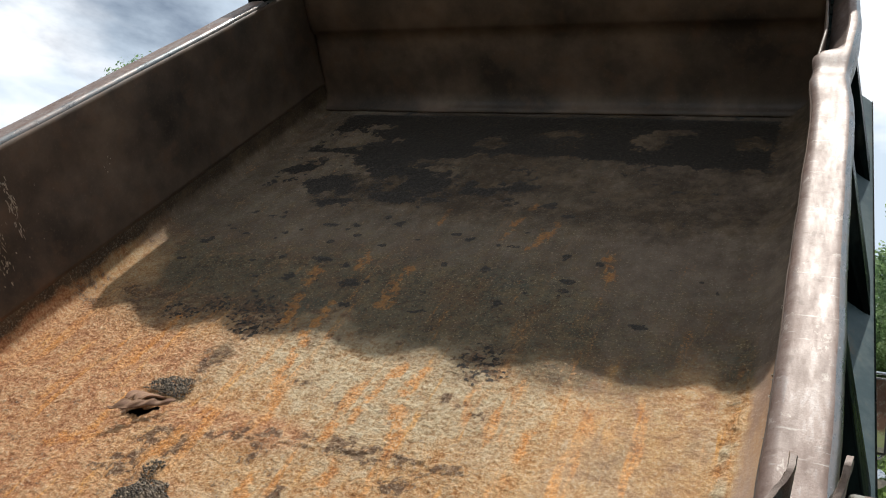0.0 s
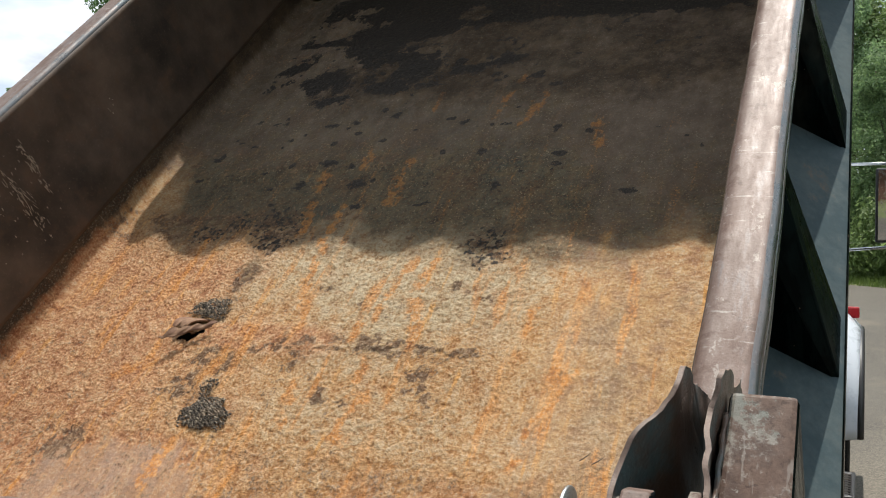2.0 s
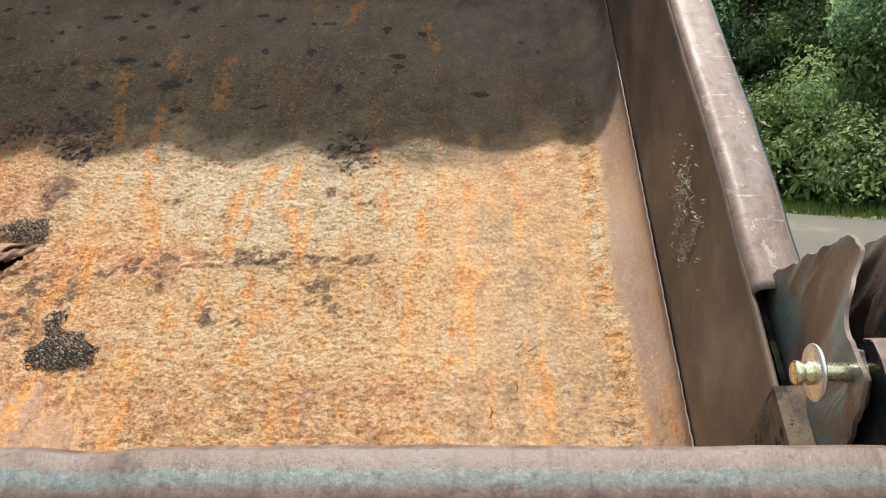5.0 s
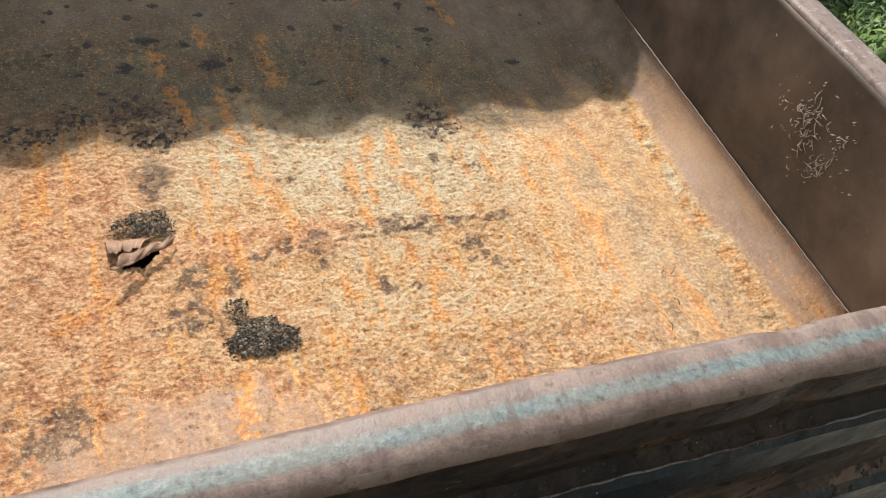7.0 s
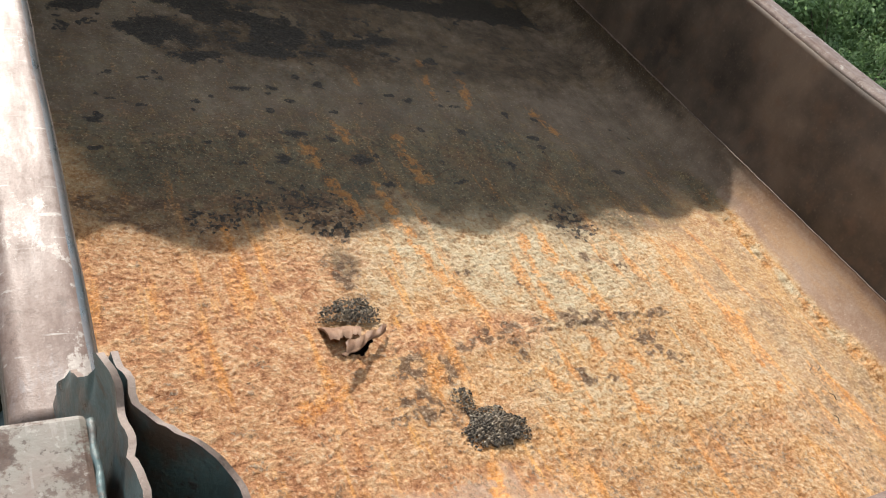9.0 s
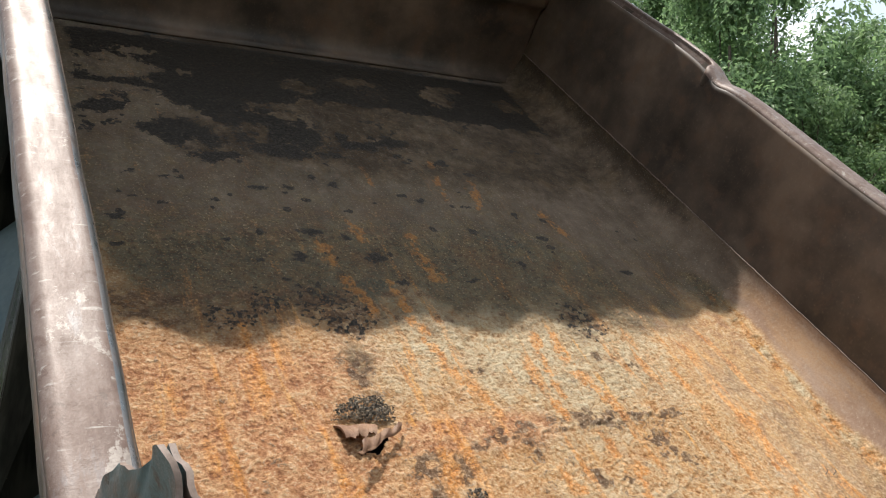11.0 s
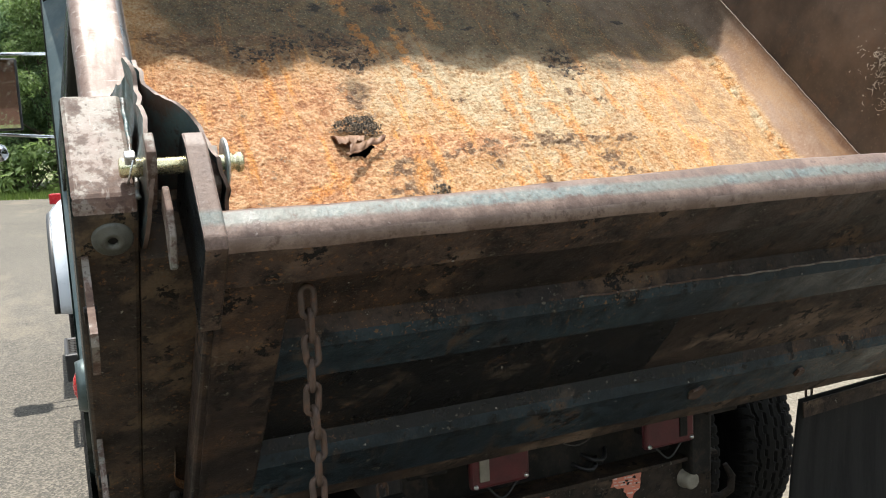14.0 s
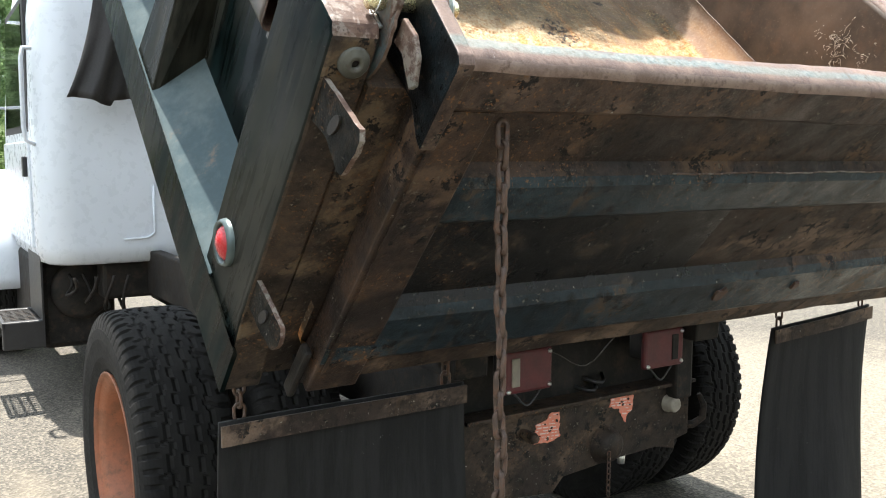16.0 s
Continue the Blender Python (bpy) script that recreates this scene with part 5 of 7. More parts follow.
def build_post(s, d):
    """The rear corner post, its torn bracket plates, its ears and the tailgate pin."""
    a, b, up = s * d["post_in"], s * d["post_out"], d["up"]
    fore = 0.086 if s > 0 else 0.066
    out = [(fore, 0.688 + up), (-0.106, 0.682 + up), (-0.120, 0.668 + up), (-0.124, 0.60), (-0.130, 0.5), (-0.134, 0.1), (-0.157, -0.088), (fore, -0.088)]
    bm = slab(out, min(a, b), max(a, b), 0, 0.006)
    me = bpy.data.meshes.new("corner_post")
    bmesh.ops.recalc_face_normals(bm, faces=bm.faces)
    for fc in bm.faces:
        n, c = fc.normal, fc.calc_center_median()
        if n.z > 0.5 and c.z > 0.6:
            fc.material_index = 0
        elif n.x * s > 0.6:
            fc.material_index = 1
        else:
            fc.material_index = 2
    bm.to_mesh(me)
    bm.free()
    post = part("corner_post", me, [POST_TOP, SIDE_PAINT, POST_REAR], truck, "scuffed steel rear corner post with muddy rear face", BED)
    e0 = s * 0.965
    # filler plate added to keep the gap beside the tailgate dark
    part("gap_filler", boxed((min(a, e0), -0.1335, -0.08), (max(a, e0), -0.02, 0.60)), POST_REAR, post, "added filler plate, dark like the gap beside the tailgate")
    part("jamb_strap", slab([(-0.112, 0.700), (-0.150, 0.700), (-0.176, 0.684), (-0.194, 0.650), (-0.186, 0.638), (-0.168, 0.646), (-0.140, 0.662), (-0.112, 0.660)], s * 1.020 - 0.004, s * 1.020 + 0.004, 0, 0.002), POST_TOP, post)
    # round boss with a hole, below the top
    cx = s * (d["post_in"] + 0.030)
    m = Matrix.Translation((cx, -0.124, 0.632 + up)) @ Euler((radians(-12), 0, 0)).to_matrix().to_4x4() @ pose(0, 0, 0, 0, 0, -90)
    part("boss", lathe("boss", [(0.006, 0.002), (0.006, 0.008), (0.013, 0.009), (0.015, 0.006), (0.020, 0.006), (0.023, 0.003), (0.023, -0.012)], 28, m), BOSS_PAINT, post, "round grey-green boss with a hole")
    part("boss_hole", lathe("boss_hole", [(0.0, 0.003), (0.0062, 0.003)], 16, m), CHASSIS, post)
    # torn ears at the rear edge
    e0, e1 = s * (d["post_out"] - 0.014), s * (d["post_out"] - 0.006)
    for dw, low in ((0.0, 0.0), (-0.405, 0.022)):
        o = wavy([(-0.10, 0.597 + dw), (-0.185, 0.614 + dw), (-0.248, 0.622 + dw), (-0.259, 0.612 + dw), (-0.261, 0.594 + dw), (-0.247, 0.544 + dw + low), (-0.236, 0.536 + dw + low), (-0.184, 0.546 + dw), (-0.10, 0.532 + dw)], 0.015, 0.0018, 5 + int(low * 100))
        bm = slab(o, min(e0, e1), max(e0, e1), 0)
        bmesh.ops.recalc_face_normals(bm, faces=bm.faces)
        for fc in bm.faces:
            # edge faces take the paler post paint, painting in the light they catch
            fc.material_index = 1 if abs(fc.normal.x) < 0.5 else 0
        ear = part("ear", bm, [EAR, POST_TOP], post, "torn steel ear with a slot and edges painted pale as if lit")
        # dark slab stands in for the dark opening
        part("slot", slab([(-0.192 + 0.010 * math.cos(q) - 0.006 * math.sin(q), 0.580 + dw + 0.020 * math.sin(q)) for q in np.linspace(0, 2 * math.pi, 17)[:-1]], min(e0, e1) - 0.0030, max(e0, e1) + 0.0030, 0), CHASSIS, ear)

    # torn bracket plates that hold the pin: the rail's two sides, torn open and splayed
    def torn(outline, at_tip, at_pin, seed, lean=0.0):
        bm = slab(wavy(outline, 0.007, 0.0020, seed), -0.0025, 0.0025, 0)
        bmesh.ops.triangulate(bm, faces=bm.faces[:], ngon_method="BEAUTY")
        bmesh.ops.subdivide_edges(bm, edges=[e for e in bm.edges if e.calc_length() > 0.02], cuts=3)
        bmesh.ops.triangulate(bm, faces=bm.faces[:])
        bmesh.ops.recalc_face_normals(bm, faces=bm.faces)
        for fc in bm.faces:
            fc.material_index = 1 if abs(fc.normal.x) < 0.5 else 0
            fc.smooth = True
        for vert in bm.verts:
            v, w = vert.co.y, vert.co.z
            t = min(1, max(0, (0.045 - v) / 0.10))
            t = t * t * (3 - 2 * t)
            vert.co.x += s * (at_tip + (at_pin - at_tip) * t + 0.026 * (fbm(v, w, 15, seed, 3) - 0.5) * min(1, max(0, (w - 0.5) * 6)))
            vert.co.x += s * lean * max(0, w - 0.55) + s * 0.003 * math.sin(v * 37 + w * 23) * min(1, max(0, (w - 0.52) * 8))
            vert.co.z += up * min(1, max(0, (w - 0.5) * 5))
        for e in bm.edges:
            e.smooth = len({f.material_index for f in e.link_faces}) < 2
        return bm

    o = [(0.200, 0.46), (0.190, 0.535), (0.172, 0.590), (0.150, 0.632), (0.116, 0.662), (0.096, 0.702), (0.076, 0.735), (0.062, 0.735), (0.040, 0.722), (0.010, 0.728), (-0.030, 0.738), (-0.065, 0.732), (-0.100, 0.722), (-0.122, 0.69), (-0.130, 0.645), (-0.118, 0.60), (-0.06, 0.555), (0.02, 0.50)]
    part("torn_plate", torn(o, d["rail"] - 0.014 if s > 0 else 1.050, d["plate_out"] if s > 0 else 1.050, 31 + s, 0.04 if s > 0 else -0.09), [TORN, RIM_EDGE], post, "jagged torn steel bracket plate")
    o = [(0.26, 0.40), (0.25, 0.505), (0.20, 0.530), (0.160, 0.590), (0.115, 0.670), (0.086, 0.722), (0.062, 0.728), (0.030, 0.722), (0.002, 0.728), (-0.025, 0.716), (-0.050, 0.718), (-0.100, 0.726), (-0.122, 0.70), (-0.128, 0.64), (-0.110, 0.585), (-0.05, 0.50), (0.05, 0.40)]
    part("torn_plate", torn(o, d["plate_tip"], d["plate_in"], 47 + s), [TORN, RIM_EDGE], post, "jagged torn steel bracket plate")
    # thick worn pads welded round the pin hole, and the weld along the post's inner edge
    for px, tall in ((d["plate_out"] + 0.003, 0.0), (d["plate_in"] + 0.003, 0.022)):
        o = wavy([(-0.054, 0.655 + up), (-0.050, 0.722 + up - tall), (-0.066, 0.740 + up - tall), (-0.096, 0.736 + up - tall), (-0.110, 0.715 + up - tall), (-0.112, 0.660 + up), (-0.095, 0.640 + up)], 0.008, 0.002, 71 + s)
        part("pin_pad", slab(o, s * px - 0.0055, s * px + 0.0055, 0, 0.0015), POST_TOP, post, "thick worn pad round the pin hole")
    part("weld_bead", tube("weld_bead", [(a - s * 0.001 + 0.0006 * math.sin(k * 0.9), 0.060 - 0.0048 * k, 0.6850 + up - 0.00017 * k) for k in range(36)], [0.0030 + 0.0004 * math.sin(k * 1.3) for k in range(36)], 8), TORN, post, "rough brown weld bead")
    # pin with grooved head, washer, clip and wire ring
    v0, w0 = -0.080, 0.700 + up
    i0, i1 = d["pin"]

    def along(profile):
        return [(r, s * h) for r, h in profile], Matrix.Translation((0, v0, w0))

    prof, m = along([(0.0, i0), (0.0105, i0), (0.0125, i0 + 0.002), (0.0125, i0 + 0.007), (0.0095, i0 + 0.009), (0.0095, i0 + 0.012), (0.0125, i0 + 0.014), (0.0125, i0 + 0.018), (0.0100, i0 + 0.022), (0.0100, i1 - 0.024), (0.0115, i1 - 0.022), (0.0115, i1 - 0.002), (0.009, i1), (0.0, i1)])
    pin = part("hitch_pin", lathe("hitch_pin", prof, 24, m), ZINC, post, "yellow zinc plated pin")
    prof, m = along([(0.0100, i0 + 0.0195), (0.029, i0 + 0.0195), (0.030, i0 + 0.021), (0.029, i0 + 0.023), (0.0100, i0 + 0.023)])
    part("washer", lathe("washer", prof, 32, m), WASHER, pin, "bright zinc washer")
    rx = s * (i1 - 0.012)
    part("clip_block", boxed((rx - 0.006, v0 - 0.006, w0 + 0.008), (rx + 0.006, v0 + 0.006, w0 + 0.022), 0.002), WASHER, pin)
    part("clip_ring", tube("clip_ring", [(rx + 0.004 * math.sin(k * 0.4), v0 + 0.0175 * math.cos(2 * math.pi * k / 20), w0 + 0.0175 * math.sin(2 * math.pi * k / 20)) for k in range(20)], 0.0011, 6, True), WASHER, pin, "thin wire retaining ring")
    return post


for s_key, s_dims in SIDES.items():
    build_post(s_key, s_dims)


# ---- tailgate ----
def build_tailgate():
    x0, x1 = -0.986, 1.008
    prof = [
        (-0.150, -0.050), (-0.150, 0.700), (-0.154, 0.714), (-0.164, 0.722), (-0.206, 0.721), (-0.216, 0.7185), (-0.222, 0.713), (-0.224, 0.704), (-0.220, 0.640), (-0.210, 0.628), (-0.176, 0.616),
        (-0.175, 0.500), (-0.196, 0.486), (-0.207, 0.472), (-0.208, 0.400), (-0.200, 0.388), (-0.178, 0.380), (-0.177, 0.182), (-0.196, 0.168), (-0.211, 0.152), (-0.214, 0.045),
        (-0.206, 0.030), (-0.192, 0.018), (-0.190, -0.048), (-0.180, -0.060), (-0.160, -0.060),
    ]
    n, steps = len(prof), 160
    xs = np.linspace(x0, x1, steps)
    verts, faces, which = [], [], []
    for i, x in enumerate(xs):
        for k, (v, w) in enumerate(prof):
            dv = 0.006 * (fbm(x, w, 3.2, 301, 3) - 0.5) - (0.016 * min(1, max(0, (-x - 0.25) / 0.5)) if w > 0.69 and v > -0.17 else 0)
            top = np.exp(-(((x - 0.235) / 0.035) ** 2)) * 0.010 + 0.006 * (fbm(x, 1.0, 6, 311, 3) - 0.5) + 0.0035 * (fbm(x, 2.0, 19, 313, 3) - 0.5)
            dv += 0.008 * (fbm(x, 3.0, 7, 317, 4) - 0.5) if w > 0.62 and v < -0.2 else 0
            dw = top if w > 0.65 else 0.004 * (fbm(x, w * 2, 2.5, 321, 2) - 0.5)
            if w < -0.02:
                dw += 0.016 * (fbm(x, 0.5, 4, 331, 3) - 0.5)
            verts.append((x, v + dv + (top * 0.9 if w > 0.6 and v < -0.19 else 0), w - (dw if w > 0.65 else -dw)))
    for i in range(steps - 1):
        x = xs[i]
        for k in range(n):
            j = (k + 1) % n
            faces.append((i * n + k, i * n + j, (i + 1) * n + j, (i + 1) * n + k))
            w = (prof[k][1] + prof[j][1]) / 2
            v = (prof[k][0] + prof[j][0]) / 2
            if k in (1, 5, 6):
                which.append(5)
            elif w > 0.705 and v > -0.2195:
                which.append(0)
            elif v > -0.151:
                which.append(3)
            elif 0.61 < w:
                which.append(6)
            elif 0.385 < w < 0.49 or 0.03 < w < 0.165:
                which.append(2)
            elif 0.36 < w < 0.40 or -0.06 < w < 0.02 or (0.17 < w < 0.38 and x > 0.25 + 0.4 * math.sin(w * 40)):
                which.append(4)
            elif 0.17 < w < 0.385 and -0.86 + 0.05 * math.sin(w * 60) < x < 0.30 + 0.2 * math.sin(w * 25):
                which.append(7)
            else:
                which.append(1)
    faces += [tuple(range(n)), tuple(range((steps - 1) * n, steps * n))[::-1]]
    which += [1, 1]
    me = mesh_of("tailgate", verts, faces)
    me.polygons.foreach_set("material_index", which)
    me.polygons.foreach_set("use_smooth", [k % n in (1, 2, 3, 4, 5, 6) and k < (steps - 1) * n for k in range(len(me.polygons))])
    gate = part("tailgate", me, [RIM_PAINT, TAIL_DARK, TAIL_BLUE, WALL, TAIL_MUD, RIM_EDGE, TAIL_RIM, TAIL_BLACK], truck, "grimy ribbed steel tailgate with faded teal top edge", BED)
    for xa, xb in ((x0, -0.885), (0.925, x1)):
        part("end_channel", boxed((xa - 0.002, -0.2125, -0.045), (xb, -0.174, 0.626), 0.005), TAIL_DARK, gate, "grimy brown end channel")
    for s, d in SIDES.items():
        a, b = s * d["lug"][0], s * d["lug"][1]
        o = [(-0.045, 0.60), (-0.050, 0.718), (-0.062, 0.734), (-0.085, 0.737), (-0.120, 0.733), (-0.215, 0.722), (-0.226, 0.713), (-0.228, 0.700), (-0.226, 0.566), (-0.205, 0.572), (-0.165, 0.600), (-0.10, 0.605)]
        bm = slab([(p, q + d["up"] * (q > 0.65) * (p > -0.14)) for p, q in o], min(a, b), max(a, b), 0, 0.003)
        bmesh.ops.recalc_face_normals(bm, faces=bm.faces)
        for fc in bm.faces:
            fc.material_index = 0 if fc.normal.z > 0.4 else 2 if abs(fc.normal.x) > 0.6 else 1
        part("lug", bm, [RIM_PAINT, TAIL_RIM, BLACK_CHIPPED], gate, "teal flecked steel lug carrying the pin")
        e = s * (d["lug"][0] - 0.002)
        part("end_plate", slab([(-0.216, 0.575), (-0.216, 0.02), (-0.165, -0.065), (-0.135, -0.065), (-0.135, 0.595)], min(e, a + s * 0.006), max(e, a + s * 0.006), 0), TAIL_DARK, gate)
        part("hinge_bar", boxed((s * 1.005 - 0.008, -0.20, -0.075), (s * 1.005 + 0.008, -0.17, 0.06), 0.006), CHASSIS, gate)
    # patches of rust and scraped paint with their own outlines
    for cx, cw, r, mat in ((0.015, 0.112, 0.020, CHAIN_RUST), (0.30, 0.11, 0.012, CHAIN_RUST)):
        rnd = random.Random(int(cx * 100))
        o = [(cx + r * (0.7 + 0.5 * rnd.random()) * math.cos(a), cw + r * (0.8 + 0.6 * rnd.random()) * math.sin(a)) for a in np.linspace(0, 2 * math.pi, 14)[:-1]]
        bm = bmesh.new()
        lo = [bm.verts.new((p[0], -0.2180, p[1])) for p in o]
        hi = [bm.verts.new((p[0], -0.208, p[1])) for p in o]
        bm.faces.new(lo)
        for k in range(len(lo)):
            j = (k + 1) % len(lo)
            bm.faces.new((lo[k], lo[j], hi[j], hi[k]))
        part("rust_scab", bm, mat, gate, "raised orange rust scab")
    # pale weld bead under the top panel
    part("weld_bead", tube("weld_bead", [(x, -0.1985 + 0.001 * math.sin(x * 90), 0.4905 + 0.0015 * math.sin(x * 23)) for x in np.linspace(-0.42, 0.92, 90)], 0.0016, 5), POST_TOP, gate, "pale scraped weld bead")
    return gate


build_tailgate()


def build_gate_chain():
    top = BED @ Vector((-0.868, -0.214, 0.606))
    chain = part("gate_chain", ring_link((top.x, top.y, top.z - 0.012), 0.038, 0.0165, 0.0043, False), CHAIN_RUST, truck, "rusty steel chain hanging from the tailgate")
    proto = {}
    for k in range(1, 36):
        c = Vector((top.x + 0.002 * math.sin(k * 1.3), top.y + 0.0015 * math.cos(k), top.z - 0.012 - k * 0.0305))
        turned = k % 2 == 1
        if turned not in proto:
            proto[turned] = ring_link((0, 0, 0), 0.038, 0.0165, 0.0043, turned)
            proto[turned].materials.append(CHAIN_RUST)
        ob = new("link", proto[turned])
        ob.parent = chain
        ob.matrix_basis = Matrix.Translation(c) @ pose(0, 0, 0, 4 * math.sin(k * 2.1), 3 * math.cos(k * 1.7), 14 * math.sin(k * 3.3) + (12 if k % 5 == 0 else 0))


build_gate_chain()


# ---- running gear ----
WHEEL_Y, WHEEL_R = 1.11, 0.453


def tyre_mesh():
    """One worn carcass: notched shoulders, shallow wavy grooves and short sipes."""
    prof = [(0.300, 0.10), (0.318, 0.112), (0.36, 0.124), (0.42, 0.130), (0.455, 0.1285), (0.462, 0.127), (0.474, 0.1245), (0.484, 0.122), (0.494, 0.118), (0.503, 0.111), (0.508, 0.102), (0.511, 0.092), (0.5125, 0.080), (0.513, 0.070), (0.5135, 0.060), (0.514, 0.052), (0.514, 0.046), (0.514, 0.040), (0.5145, 0.034), (0.515, 0.026), (0.515, 0.016), (0.515, 0.008)]
    prof = [(r, -h) for r, h in prof] + [(0.515, 0.0)] + prof[::-1]
    steps, lugs, n = 576, 72, len(prof)
    verts, faces = [], []
    for k in range(steps):
        a = 2 * math.pi * k / steps
        for r, h in prof:
            ph = (a * lugs / (2 * math.pi) + (0.5 if h > 0 else 0.0)) % 1.0
            cut = 0.0
            if r > 0.458 and abs(h) > 0.088 and ph < 0.26:
                cut = 0.009 if r > 0.49 else 0.005
            wave = 0.007 * math.sin(a * 36 + (1.5 if h > 0 else 0))
            if abs(abs(h) - 0.056 - wave) < 0.0048 or abs(abs(h) - 0.020 - 0.7 * wave) < 0.004:
                cut = max(cut, 0.007)
            if 0.056 < abs(h) < 0.09 and (a * 36 / (2 * math.pi) + 6 * abs(h)) % 1.0 < 0.13:
                cut = max(cut, 0.005)
            verts.append((h, (r - cut) * math.cos(a), (r - cut) * math.sin(a)))
    for k in range(steps):
        for j in range(n - 1):
            a, b = k * n + j, ((k + 1) % steps) * n + j
            faces.append((a, a + 1, b + 1, b))
    return mesh_of("tyre", verts, faces)


def rim_mesh():
    prof = [(0.0, 0.03), (0.09, 0.03), (0.10, 0.02), (0.13, -0.045), (0.20, -0.05), (0.245, -0.035), (0.262, 0.02), (0.268, 0.085), (0.285, 0.098), (0.305, 0.106), (0.312, 0.116), (0.306, 0.118), (0.300, 0.10), (0.296, -0.10)]
    pieces = [lathe_data(prof, 48)]
    for k in range(10):
        a = 2 * math.pi * k / 10
        m = Matrix.Translation((-0.045, 0.168 * math.cos(a), 0.168 * math.sin(a)))
        pieces.append(lathe_data([(0.0, 0.03), (0.014, 0.03), (0.017, 0.024), (0.017, -0.004)], 6, m))
    return joined("rim", pieces, True)


TYRE_ME, RIM_ME = tyre_mesh(), rim_mesh()
for me in (TYRE_ME, RIM_ME):
    me.transform(Matrix.Diagonal((1.0, WHEEL_R / 0.515, WHEEL_R / 0.515, 1.0)))
TYRE_ME.materials.append(RUBBER)
RIM_ME.materials.append(WHEEL_RUST)
# inner rims are near-black instead of rust brown
INNER_RIM_ME = RIM_ME.copy()
INNER_RIM_ME.materials[0] = CHASSIS
for wx, wy, flip in ((-1.005, WHEEL_Y, True), (-0.69, WHEEL_Y, False), (0.985, WHEEL_Y, False), (0.66, WHEEL_Y, True), (-1.02, 5.25, True), (1.02, 5.25, False)):
    wheel = new("wheel")
    wheel.parent = truck
    wheel.matrix_basis = pose(wx, wy, GROUND + WHEEL_R, 7, 0, 180 if flip else 0)
    tagged(wheel, "black treaded tyre on a near-black wheel" if abs(wx) < 0.8 else "black treaded tyre on a rust brown wheel")
    for nm, me in (("tyre", TYRE_ME), ("rim", INNER_RIM_ME if abs(wx) < 0.8 else RIM_ME)):
        ob = new(nm, me)
        ob.parent = wheel
for s in (-1, 1):
    part("chassis_rail", boxed((s * 0.43 - 0.035, 0.36, 0.72), (s * 0.43 + 0.035, 6.3, 0.96), 0.01), CHASSIS, truck, "greasy black chassis rail")
part("rear_axle", lathe("rear_axle", [(0.0, -0.62), (0.07, -0.62), (0.075, -0.2), (0.19, -0.13), (0.22, 0.0), (0.19, 0.13), (0.075, 0.2), (0.07, 0.62), (0.0, 0.62)], 28, Matrix.Translation((0, WHEEL_Y, 0.58))), CHASSIS, truck)
part("hinge_shaft", lathe("hinge_shaft", [(0.0, -0.60), (0.032, -0.60), (0.032, 0.60), (0.0, 0.60)], 20, Matrix.Translation((0, 0.36, 0.985))), CHASSIS, truck)
for s in (-1, 1):
    part("hinge_block", slab([(0.28, 0.92), (0.46, 0.92), (0.50, 1.05), (0.42, 1.22), (0.32, 1.10), (0.27, 1.03)], s * 0.43 - 0.05, s * 0.43 + 0.05, 0, 0.006), CHASSIS, truck)
part("frame_crossmember", boxed((-0.40, 0.46, 0.74), (0.40, 0.52, 0.94), 0.008), CHASSIS, truck)


